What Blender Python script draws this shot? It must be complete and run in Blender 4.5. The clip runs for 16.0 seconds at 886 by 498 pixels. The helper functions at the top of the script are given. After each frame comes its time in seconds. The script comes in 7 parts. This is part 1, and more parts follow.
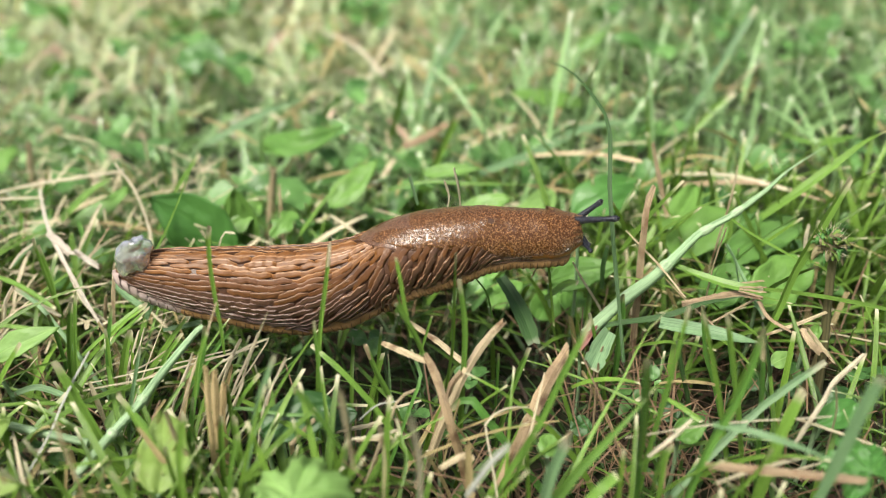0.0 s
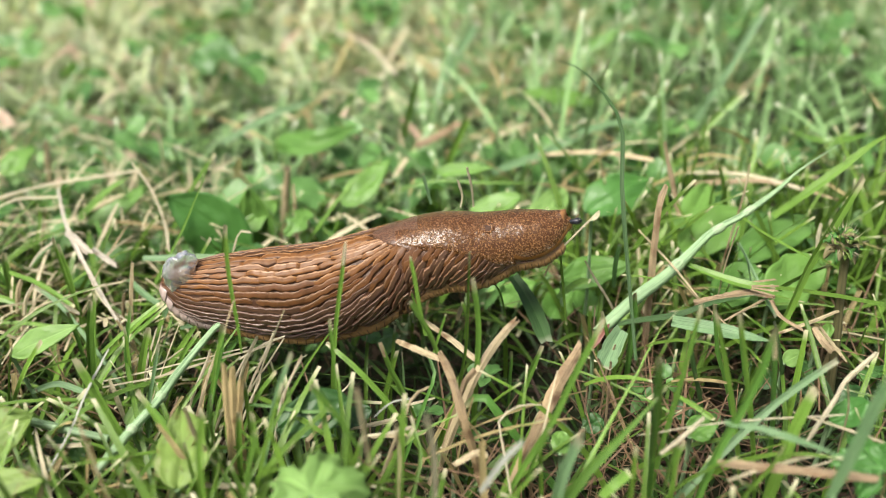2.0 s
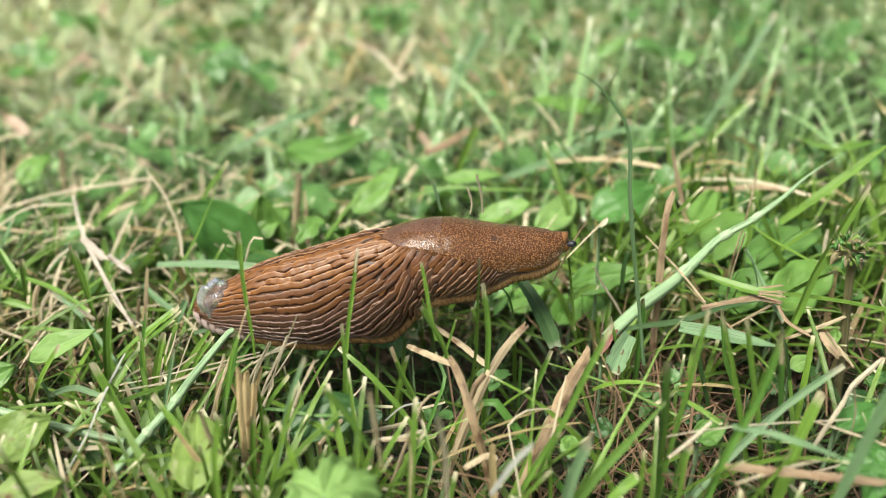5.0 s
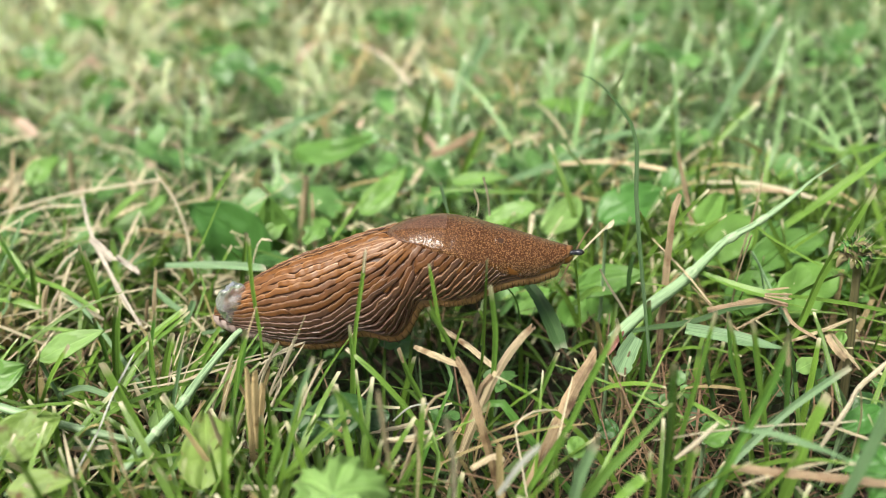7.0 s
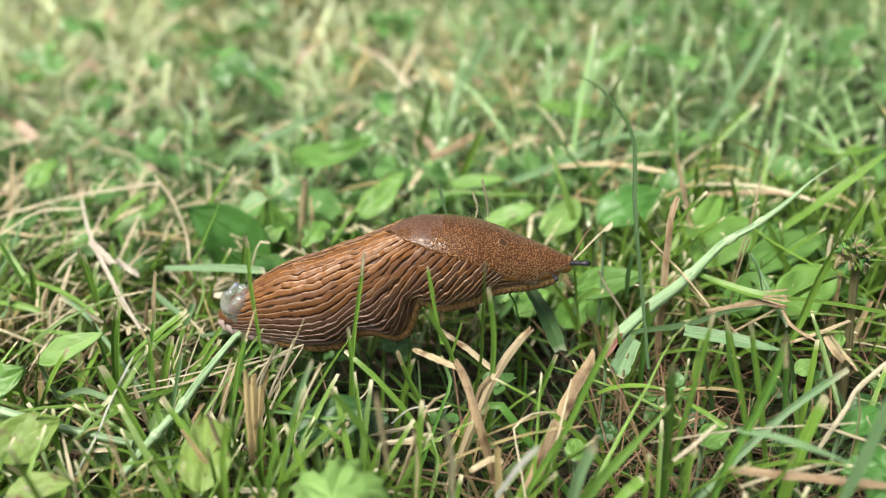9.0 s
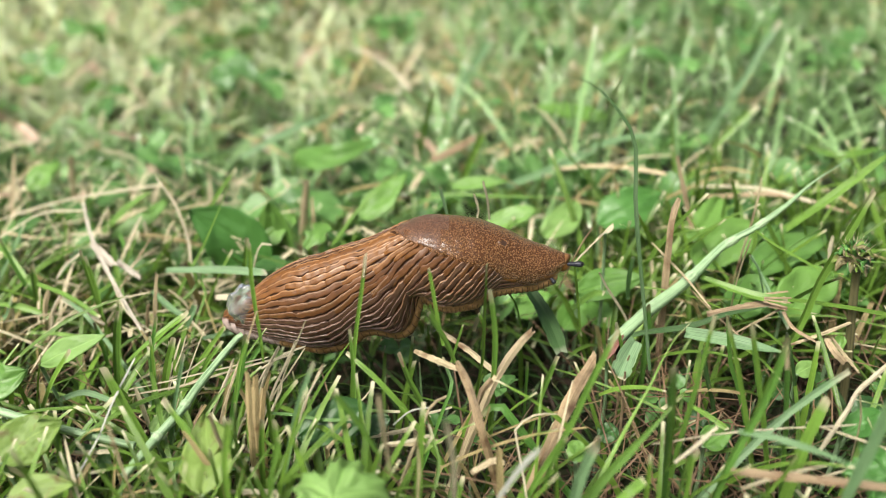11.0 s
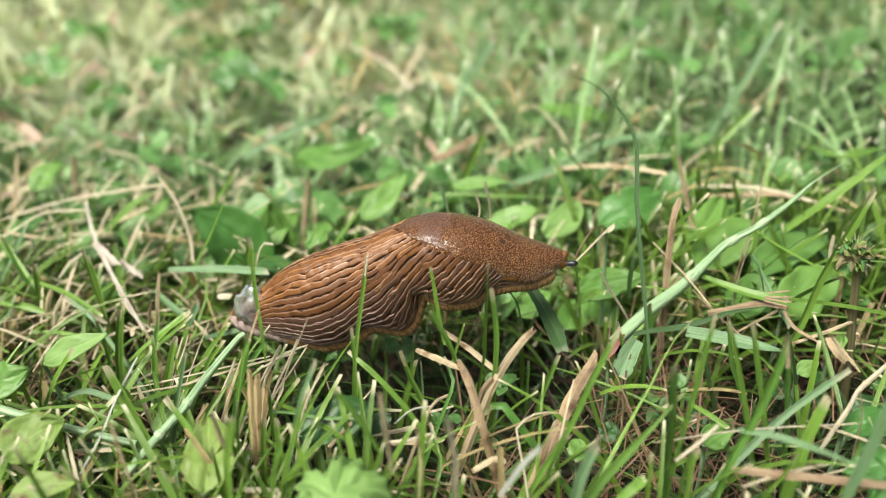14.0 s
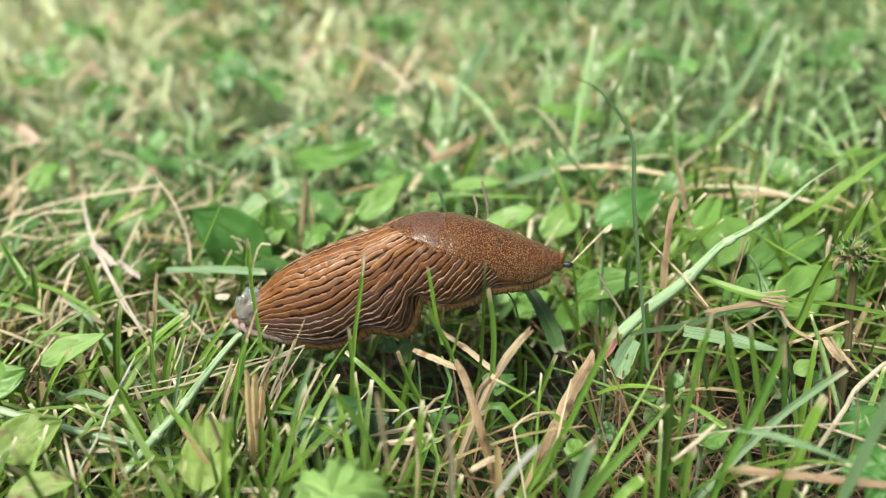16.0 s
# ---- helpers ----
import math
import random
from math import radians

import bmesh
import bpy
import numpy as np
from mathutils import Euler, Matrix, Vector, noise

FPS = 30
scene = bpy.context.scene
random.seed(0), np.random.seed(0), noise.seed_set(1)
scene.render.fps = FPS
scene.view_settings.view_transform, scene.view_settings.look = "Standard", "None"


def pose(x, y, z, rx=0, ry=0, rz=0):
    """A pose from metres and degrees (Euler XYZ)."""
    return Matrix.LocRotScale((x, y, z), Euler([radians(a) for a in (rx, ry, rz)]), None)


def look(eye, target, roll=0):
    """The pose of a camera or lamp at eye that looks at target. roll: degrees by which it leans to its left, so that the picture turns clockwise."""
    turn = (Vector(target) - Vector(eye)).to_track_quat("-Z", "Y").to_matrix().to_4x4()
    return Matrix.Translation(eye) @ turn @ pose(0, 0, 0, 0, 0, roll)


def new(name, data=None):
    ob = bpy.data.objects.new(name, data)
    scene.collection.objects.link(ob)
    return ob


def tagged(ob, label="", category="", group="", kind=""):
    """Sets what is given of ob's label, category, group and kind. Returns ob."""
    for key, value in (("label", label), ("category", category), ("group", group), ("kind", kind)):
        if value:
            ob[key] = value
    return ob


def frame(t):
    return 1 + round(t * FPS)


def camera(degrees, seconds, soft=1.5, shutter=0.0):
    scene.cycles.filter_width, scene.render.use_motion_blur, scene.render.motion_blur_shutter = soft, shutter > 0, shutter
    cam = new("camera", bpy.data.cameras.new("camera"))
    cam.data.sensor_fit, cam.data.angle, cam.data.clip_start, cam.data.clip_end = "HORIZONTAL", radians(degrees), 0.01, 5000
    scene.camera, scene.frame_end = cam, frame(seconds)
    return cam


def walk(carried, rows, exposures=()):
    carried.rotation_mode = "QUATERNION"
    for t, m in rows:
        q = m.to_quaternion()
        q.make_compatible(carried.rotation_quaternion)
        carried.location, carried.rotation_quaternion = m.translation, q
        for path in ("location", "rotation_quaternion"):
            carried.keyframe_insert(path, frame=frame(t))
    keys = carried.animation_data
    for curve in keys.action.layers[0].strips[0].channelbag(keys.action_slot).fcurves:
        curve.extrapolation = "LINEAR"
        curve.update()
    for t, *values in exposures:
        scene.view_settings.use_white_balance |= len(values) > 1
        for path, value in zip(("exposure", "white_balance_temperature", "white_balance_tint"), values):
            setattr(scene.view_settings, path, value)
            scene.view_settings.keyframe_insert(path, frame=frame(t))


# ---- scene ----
cam = camera(60.0, 16.0, soft=1.0)
PATH = [
    (0, look((0.01153, -0.13906, 0.10135), (0.00934, -0.00342, 0.01652), -1.67)),
    (0.5, look((0.01141, -0.13889, 0.10122), (0.00867, -0.00335, 0.01624), -1.82)),
    (1, look((0.01132, -0.13914, 0.10147), (0.00811, -0.00371, 0.01633), -1.95)),
    (1.5, look((0.01111, -0.13974, 0.10219), (0.00734, -0.00444, 0.01687), -2.05)),
    (2, look((0.01090, -0.14016, 0.10240), (0.00660, -0.00481, 0.01718), -2.15)),
    (2.5, look((0.01094, -0.14049, 0.10243), (0.00630, -0.00502, 0.01743), -2.23)),
    (3, look((0.01098, -0.14058, 0.10245), (0.00602, -0.00505, 0.01755), -2.32)),
    (3.5, look((0.01105, -0.14079, 0.10249), (0.00585, -0.00516, 0.01776), -2.35)),
    (4, look((0.01084, -0.14138, 0.10297), (0.00550, -0.00559, 0.01852), -2.38)),
    (6.5, look((0.01002, -0.14237, 0.10370), (0.00343, -0.00616, 0.02001), -2.58)),
    (7, look((0.00983, -0.14273, 0.10378), (0.00322, -0.00644, 0.02022), -2.53)),
    (7.5, look((0.00989, -0.14276, 0.10400), (0.00315, -0.00652, 0.02037), -2.60)),
    (8, look((0.01023, -0.14264, 0.10384), (0.00330, -0.00633, 0.02035), -2.70)),
    (8.5, look((0.01020, -0.14283, 0.10407), (0.00345, -0.00641, 0.02075), -2.62)),
    (9, look((0.01018, -0.14290, 0.10399), (0.00351, -0.00639, 0.02080), -2.64)),
    (11.5, look((0.00992, -0.14333, 0.10402), (0.00323, -0.00654, 0.02129), -2.63)),
    (12, look((0.00999, -0.14367, 0.10428), (0.00325, -0.00688, 0.02156), -2.63)),
    (12.5, look((0.00988, -0.14389, 0.10423), (0.00307, -0.00703, 0.02163), -2.65)),
    (13, look((0.00985, -0.14387, 0.10416), (0.00292, -0.00700, 0.02158), -2.67)),
    (13.5, look((0.01012, -0.14369, 0.10406), (0.00307, -0.00683, 0.02149), -2.72)),
    (14, look((0.00996, -0.14364, 0.10388), (0.00297, -0.00676, 0.02132), -2.68)),
    (14.5, look((0.00998, -0.14367, 0.10400), (0.00294, -0.00685, 0.02136), -2.70)),
    (15, look((0.00985, -0.14373, 0.10401), (0.00293, -0.00689, 0.02140), -2.67)),
    (15.5, look((0.00994, -0.14387, 0.10400), (0.00308, -0.00695, 0.02151), -2.65)),
    (16, look((0.01025, -0.14384, 0.10377), (0.00351, -0.00684, 0.02139), -2.68)),
]
walk(cam, PATH)
cam.data.dof.use_dof = True
cam.data.dof.focus_distance = 0.150
cam.data.dof.aperture_fstop = 9.0

# world and sun: a bright overcast sky
world = bpy.data.worlds.new("sky")
scene.world = world
world.use_nodes = True
wn = world.node_tree.nodes
sky = wn.new("ShaderNodeTexSky")
sky.sky_type, sky.sun_disc = "NISHITA", False
sky.sun_elevation, sky.sun_rotation = radians(61), radians(227)
sky.air_density, sky.dust_density, sky.ozone_density = 0.5, 8.0, 1.0
wn["Background"].inputs["Strength"].default_value = 0.13
world.node_tree.links.new(sky.outputs[0], wn["Background"].inputs["Color"])
sun_data = bpy.data.lights.new("sun", "SUN")
sun_data.energy, sun_data.angle, sun_data.color = 4.3, radians(32), (1.0, 0.97, 0.86)
sun = new("sun", sun_data)
sun.matrix_world = look((-0.72, -0.67, 1.77), (0, 0, 0))
scene.view_settings.exposure = 0.22


# ---- materials ----
def material(name):
    m = bpy.data.materials.new(name)
    m.use_nodes = True
    nt = m.node_tree
    nt.nodes.clear()
    out = nt.nodes.new("ShaderNodeOutputMaterial")
    return m, nt, out


def node(nt, kind, **values):
    n = nt.nodes.new(kind)
    for key, value in values.items():
        n.inputs[key.replace("_", " ")].default_value = value
    return n


def ramp(nt, fac, stops):
    r = nt.nodes.new("ShaderNodeValToRGB")
    while len(r.color_ramp.elements) < len(stops):
        r.color_ramp.elements.new(0.5)
    for e, (at, c) in zip(r.color_ramp.elements, stops):
        e.position, e.color = at, (*c, 1)
    nt.links.new(fac, r.inputs["Fac"])
    return r.outputs["Color"]


def mixed(nt, fac, a, b, blend="MIX"):
    n = nt.nodes.new("ShaderNodeMix")
    n.data_type, n.blend_type = "RGBA", blend
    for socket, value in ((n.inputs["Factor"], fac), (n.inputs["A"], a), (n.inputs["B"], b)):
        if isinstance(value, (int, float)):
            socket.default_value = value
        elif isinstance(value, tuple):
            socket.default_value = (*value, 1)
        else:
            nt.links.new(value, socket)
    return n.outputs["Result"]


def number(nt, op, a, b=0.0, clamp=False):
    n = nt.nodes.new("ShaderNodeMath")
    n.operation, n.use_clamp = op, clamp
    for socket, value in zip(n.inputs, (a, b)):
        if isinstance(value, (int, float)):
            socket.default_value = value
        else:
            nt.links.new(value, socket)
    return n.outputs[0]


def noise_tex(nt, scale, detail=3.0, vector=None):
    n = node(nt, "ShaderNodeTexNoise", Scale=scale, Detail=detail)
    if vector is not None:
        nt.links.new(vector, n.inputs["Vector"])
    return n.outputs["Fac"]


def leaf_material(name, dark, light, tip=None, island=True, veins=9.0, gloss=0.42, thin=0.45, feather=False, stain=None, stain_amount=0.45):
    """Blades and leaves: a tone for each piece, lengthwise or feathered veins, a pale or withered cut end, some light coming through."""
    m, nt, out = material(name)
    tc = nt.nodes.new("ShaderNodeTexCoord")
    uv = nt.nodes.new("ShaderNodeSeparateXYZ")
    nt.links.new(tc.outputs["UV"], uv.inputs[0])
    if island:
        rand = nt.nodes.new("ShaderNodeNewGeometry").outputs["Random Per Island"]
    else:
        rand = nt.nodes.new("ShaderNodeObjectInfo").outputs["Random"]
    base = mixed(nt, rand, dark, light)
    patch = noise_tex(nt, 160.0, 4.0, tc.outputs["Object"])
    base = mixed(nt, number(nt, "MULTIPLY", patch, 0.55), base, light)
    if feather:
        d = number(nt, "ABSOLUTE", number(nt, "SUBTRACT", uv.outputs[0], 0.5))
        along = number(nt, "SUBTRACT", uv.outputs[1], number(nt, "MULTIPLY", d, 0.9))
        wave = number(nt, "SINE", number(nt, "MULTIPLY", along, veins * 6.283))
        rib = number(nt, "LESS_THAN", d, 0.02)
        vein = number(nt, "MAXIMUM", number(nt, "MULTIPLY", number(nt, "POWER", number(nt, "ABSOLUTE", wave), 24.0), 0.13), number(nt, "MULTIPLY", rib, 0.5))
    else:
        wave = number(nt, "SINE", number(nt, "MULTIPLY", uv.outputs[0], veins * 6.283))
        vein = number(nt, "MULTIPLY", number(nt, "ADD", wave, 1.0), 0.28)
    base = mixed(nt, number(nt, "MULTIPLY", vein, 0.6), base, tuple(min(1, c * 1.5 + 0.02) for c in light))
    flow = nt.nodes.new("ShaderNodeCombineXYZ")
    nt.links.new(number(nt, "MULTIPLY", uv.outputs[0], 3.0 if feather else 24.0 if stain else 16.0), flow.inputs[0])
    nt.links.new(number(nt, "MULTIPLY", uv.outputs[1], 4.5 if stain else 2.2), flow.inputs[1])
    nt.links.new(number(nt, "MULTIPLY", rand, 60.0), flow.inputs[2])
    streak = noise_tex(nt, 1.0, 3.0, flow.outputs[0])
    deep = tuple(c * 0.45 for c in dark)
    base = mixed(nt, number(nt, "MULTIPLY", number(nt, "SUBTRACT", 0.545 if stain else 0.52, streak, True), 1.2 if feather else 3.2 if stain else 2.6, True), base, deep)
    if stain:
        spots = noise_tex(nt, 260.0, 3.0, tc.outputs["Object"])
        spots = number(nt, "MULTIPLY", number(nt, "SUBTRACT", spots, 1.0 - stain_amount, True), 6.0, True)
        base = mixed(nt, spots, base, stain)
    if tip:
        end = number(nt, "MULTIPLY", number(nt, "SUBTRACT", uv.outputs[1], 0.93, True), 18.0, True)
        base = mixed(nt, end, base, tip)
    bs = node(nt, "ShaderNodeBsdfPrincipled", Roughness=gloss)
    bs.inputs["Specular IOR Level"].default_value = 0.5
    nt.links.new(base, bs.inputs["Base Color"])
    rough = number(nt, "ADD", number(nt, "MULTIPLY", patch, 0.3), gloss - 0.12)
    nt.links.new(rough, bs.inputs["Roughness"])
    bump = node(nt, "ShaderNodeBump", Strength=0.35, Distance=0.00010)
    if feather:
        bump.inputs["Distance"].default_value = 0.0005
        vein = number(nt, "ADD", number(nt, "MULTIPLY", vein, 0.25), number(nt, "MULTIPLY", noise_tex(nt, 420.0, 2.0, tc.outputs["Object"]), 1.6))
    elif stain:
        bump.inputs["Distance"].default_value = 0.00022
        bump.inputs["Strength"].default_value = 0.6
        vein = number(nt, "ADD", vein, streak)
    grain = number(nt, "ADD", vein, number(nt, "MULTIPLY", noise_tex(nt, 1400.0, 2.0, tc.outputs["Object"]), 0.7))
    nt.links.new(grain, bump.inputs["Height"])
    nt.links.new(bump.outputs[0], bs.inputs["Normal"])
    tr = nt.nodes.new("ShaderNodeBsdfTranslucent")
    nt.links.new(mixed(nt, 0.6, base, (1.0, 1.0, 0.35), "MULTIPLY"), tr.inputs["Color"])
    mx = nt.nodes.new("ShaderNodeMixShader")
    mx.inputs[0].default_value = thin
    nt.links.new(bs.outputs[0], mx.inputs[1])
    nt.links.new(tr.outputs[0], mx.inputs[2])
    nt.links.new(mx.outputs[0], out.inputs[0])
    return m


GRASS = leaf_material("grass", (0.008, 0.036, 0.006), (0.17, 0.315, 0.040), tip=(0.60, 0.57, 0.38), gloss=0.30, thin=0.22)
# two lightened grass copies: background brightness and haze put into the colour
GRASS_FAR_LIT = leaf_material("grass_far_lit", (0.004, 0.028, 0.007), (0.33, 0.55, 0.225), tip=(0.78, 0.80, 0.64), gloss=0.26, thin=0.22)
GRASS_BACK_LIT = leaf_material("grass_back_lit", (0.065, 0.15, 0.050), (0.70, 0.86, 0.47), tip=(0.72, 0.74, 0.60), gloss=0.30, thin=0.22)
# low blades: the shade of denser grass above is put into this green
GRASS_LOW_SHADE = leaf_material("grass_low_shade", (0.006, 0.026, 0.004), (0.050, 0.120, 0.018), tip=(0.2, 0.17, 0.10), thin=0.15)
GRASS_ONE = leaf_material("grass_one", (0.065, 0.17, 0.028), (0.19, 0.35, 0.052), tip=(0.55, 0.52, 0.34), island=False, veins=7.0, gloss=0.32, thin=0.25)
GRASS_BLUE = leaf_material("grass_blue", (0.16, 0.31, 0.13), (0.28, 0.45, 0.24), tip=(0.5, 0.5, 0.36), island=False, veins=11.0)
# deep green of dark stalks; on blades between others it paints shade
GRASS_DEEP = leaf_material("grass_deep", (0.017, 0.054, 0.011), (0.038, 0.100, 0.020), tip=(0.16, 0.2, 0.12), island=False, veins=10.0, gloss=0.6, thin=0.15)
# darker blades; under the slug this green also carries the shade
GRASS_DARK = leaf_material("grass_dark", (0.05, 0.16, 0.025), (0.13, 0.29, 0.05), tip=(0.3, 0.3, 0.16), island=False, gloss=0.32, thin=0.25)
STEM = leaf_material("stem", (0.21, 0.38, 0.17), (0.33, 0.49, 0.27), island=False, veins=5.0, thin=0.12, stain=(0.46, 0.56, 0.38), stain_amount=0.38)
STEM_DARK = leaf_material("stem_dark", (0.05, 0.055, 0.025), (0.12, 0.11, 0.05), island=False, veins=4.0, thin=0.05)
STRAW = leaf_material("straw", (0.13, 0.090, 0.037), (0.60, 0.50, 0.235), veins=6.0, gloss=0.55, thin=0.2, stain=(0.14, 0.08, 0.038), stain_amount=0.40)
STRAW_ONE = leaf_material("straw_one", (0.34, 0.265, 0.145), (0.68, 0.57, 0.365), island=False, veins=6.0, gloss=0.5, thin=0.15, stain=(0.20, 0.12, 0.06), stain_amount=0.46)
STRAW_BROWN = leaf_material("straw_brown", (0.20, 0.14, 0.068), (0.40, 0.295, 0.165), island=False, veins=7.0, gloss=0.5, thin=0.12, stain=(0.12, 0.065, 0.03), stain_amount=0.48)
STRAW_GOLD = leaf_material("straw_gold", (0.44, 0.30, 0.135), (0.72, 0.57, 0.31), island=False, veins=6.0, gloss=0.5, thin=0.15, stain=(0.24, 0.13, 0.05), stain_amount=0.40)
STRAW_PALE = leaf_material("straw_pale", (0.56, 0.49, 0.32), (0.78, 0.70, 0.51), island=False, veins=5.0, gloss=0.5, thin=0.2, stain=(0.36, 0.25, 0.14), stain_amount=0.34)
STRAW_RED = leaf_material("straw_red", (0.26, 0.178, 0.10), (0.51, 0.395, 0.245), island=False, veins=6.0, gloss=0.55, thin=0.15, stain=(0.21, 0.115, 0.06), stain_amount=0.44)
STRAW_WHITE = leaf_material("straw_white", (0.44, 0.39, 0.31), (0.62, 0.57, 0.48), island=False, veins=5.0, gloss=0.55, thin=0.15, stain=(0.32, 0.24, 0.16), stain_amount=0.42)
WITHERED_RED = leaf_material("withered_red", (0.15, 0.055, 0.045), (0.26, 0.11, 0.085), island=False, veins=5.0, gloss=0.5, thin=0.2)
STRAW_GREY = leaf_material("straw_grey", (0.26, 0.28, 0.24), (0.40, 0.42, 0.36), island=False, veins=5.0, gloss=0.5, thin=0.1)
BROAD = leaf_material("broad_leaf", (0.035, 0.115, 0.030), (0.17, 0.36, 0.10), veins=5.0, feather=True, gloss=0.34, thin=0.3)
BROAD_ONE = leaf_material("broad_leaf_one", (0.085, 0.22, 0.045), (0.19, 0.37, 0.075), veins=5.0, feather=True, island=False, gloss=0.36, thin=0.3)
BROAD_PALE = leaf_material("broad_leaf_pale", (0.23, 0.43, 0.11), (0.37, 0.57, 0.20), veins=6.0, feather=True, island=False, gloss=0.42)
# lit copy of the broad leaf: brightness behind the head as colour
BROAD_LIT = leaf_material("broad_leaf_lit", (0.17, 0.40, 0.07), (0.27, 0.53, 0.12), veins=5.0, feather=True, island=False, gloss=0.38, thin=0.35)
BROAD_DARK = leaf_material("broad_leaf_dark", (0.06, 0.19, 0.035), (0.09, 0.24, 0.05), veins=5.0, feather=True, island=False, gloss=0.34, thin=0.2)
# shaded copy of the broad leaf, for leaves low in hollow and turf
BROAD_SHADED = leaf_material("broad_leaf_shaded", (0.022, 0.080, 0.018), (0.050, 0.135, 0.032), veins=5.0, feather=True, island=False, gloss=0.40, thin=0.2)
BROAD_OLD = leaf_material("broad_leaf_old", (0.20, 0.34, 0.065), (0.33, 0.47, 0.12), veins=4.0, feather=True, island=False, gloss=0.45, stain=(0.15, 0.065, 0.03), stain_amount=0.43)


def soil_material():
    m, nt, out = material("soil_and_thatch")
    tc = nt.nodes.new("ShaderNodeTexCoord")
    big = noise_tex(nt, 14.0, 4.0, tc.outputs["Object"])
    fine = noise_tex(nt, 420.0, 6.0, tc.outputs["Object"])
    # soil browns taken near black: shade of the gaps in the colour
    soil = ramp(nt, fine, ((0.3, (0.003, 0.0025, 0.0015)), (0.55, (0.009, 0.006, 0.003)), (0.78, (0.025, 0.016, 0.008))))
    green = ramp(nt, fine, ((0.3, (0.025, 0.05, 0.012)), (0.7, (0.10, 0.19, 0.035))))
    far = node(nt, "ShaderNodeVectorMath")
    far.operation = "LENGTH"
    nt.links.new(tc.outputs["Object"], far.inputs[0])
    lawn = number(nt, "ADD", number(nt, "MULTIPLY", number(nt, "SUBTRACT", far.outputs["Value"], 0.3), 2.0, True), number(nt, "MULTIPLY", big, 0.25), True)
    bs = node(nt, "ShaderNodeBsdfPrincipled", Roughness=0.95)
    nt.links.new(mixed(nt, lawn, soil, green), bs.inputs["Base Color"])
    bump = node(nt, "ShaderNodeBump", Strength=0.8, Distance=0.001)
    nt.links.new(fine, bump.inputs["Height"])
    nt.links.new(bump.outputs[0], bs.inputs["Normal"])
    nt.links.new(bs.outputs[0], out.inputs[0])
    return m


STRAW_LIGHT = leaf_material("straw_light", (0.40, 0.325, 0.18), (0.80, 0.71, 0.48), veins=5.0, gloss=0.5, thin=0.2, stain=(0.26, 0.15, 0.07), stain_amount=0.38)
STRAW_ROSE = leaf_material("straw_rose", (0.26, 0.165, 0.105), (0.66, 0.50, 0.38), veins=4.0, gloss=0.55, thin=0.25, stain=(0.20, 0.11, 0.06), stain_amount=0.38)
# thatch brown lowered too, so the gaps carry their shade as colour
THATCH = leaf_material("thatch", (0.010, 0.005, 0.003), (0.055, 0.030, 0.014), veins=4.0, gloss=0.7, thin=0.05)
FIBRE = leaf_material("fibre", (0.045, 0.022, 0.010), (0.26, 0.165, 0.090), veins=3.0, gloss=0.6, thin=0.1)
SOIL = soil_material()


def skin_material(name, dark, light, cells=None, fleck=None, gloss=0.3, coat=0.5, sss=0.0, wet=0.00012, fine=900.0, film=0.10):
    """Moist slug skin: two tones, optional fine granules, a wet coat."""
    m, nt, out = material(name)
    tc = nt.nodes.new("ShaderNodeTexCoord")
    info = nt.nodes.new("ShaderNodeObjectInfo")
    shift = node(nt, "ShaderNodeVectorMath")
    shift.operation = "ADD"
    nt.links.new(tc.outputs["Object"], shift.inputs[0])
    nt.links.new(info.outputs["Random"], shift.inputs[1])
    where = shift.outputs[0]
    grain = noise_tex(nt, fine, 4.0, where)
    broad = noise_tex(nt, 220.0, 3.0, where)
    tone = number(nt, "ADD", number(nt, "MULTIPLY", grain, 0.55), number(nt, "MULTIPLY", broad, 0.45))
    base = ramp(nt, tone, ((0.34, dark), (0.66, light)))
    height = number(nt, "MULTIPLY", grain, 0.5)
    if cells:
        v = node(nt, "ShaderNodeTexVoronoi", Scale=cells)
        v.feature = "F1"
        nt.links.new(where, v.inputs["Vector"])
        bead = number(nt, "SUBTRACT", 1.0, number(nt, "MULTIPLY", v.outputs["Distance"], 1.25), True)
        raised = number(nt, "MULTIPLY", number(nt, "SUBTRACT", bead, 0.30, True), 3.5, True)
        base = mixed(nt, raised, tuple(c * 0.68 for c in dark), base)
        if fleck:
            base = mixed(nt, number(nt, "MULTIPLY", number(nt, "SUBTRACT", bead, 0.36, True), 3.0, True), base, fleck)
        height = number(nt, "ADD", height, number(nt, "MULTIPLY", raised, 2.0))
    bs = node(nt, "ShaderNodeBsdfPrincipled", Roughness=gloss)
    bs.inputs["Coat Weight"].default_value = coat
    bs.inputs["Specular IOR Level"].default_value = 0.35
    bs.inputs["Coat Roughness"].default_value = film
    if sss:
        bs.inputs["Subsurface Weight"].default_value = sss
        bs.inputs["Subsurface Radius"].default_value = (0.0016, 0.0006, 0.0003)
        bs.inputs["Subsurface Scale"].default_value = 1.0
    nt.links.new(base, bs.inputs["Base Color"])
    bump = node(nt, "ShaderNodeBump", Strength=0.8, Distance=wet)
    nt.links.new(height, bump.inputs["Height"])
    nt.links.new(bump.outputs[0], bs.inputs["Normal"])
    nt.links.new(bump.outputs[0], bs.inputs["Coat Normal"])
    nt.links.new(bs.outputs[0], out.inputs[0])
    return m


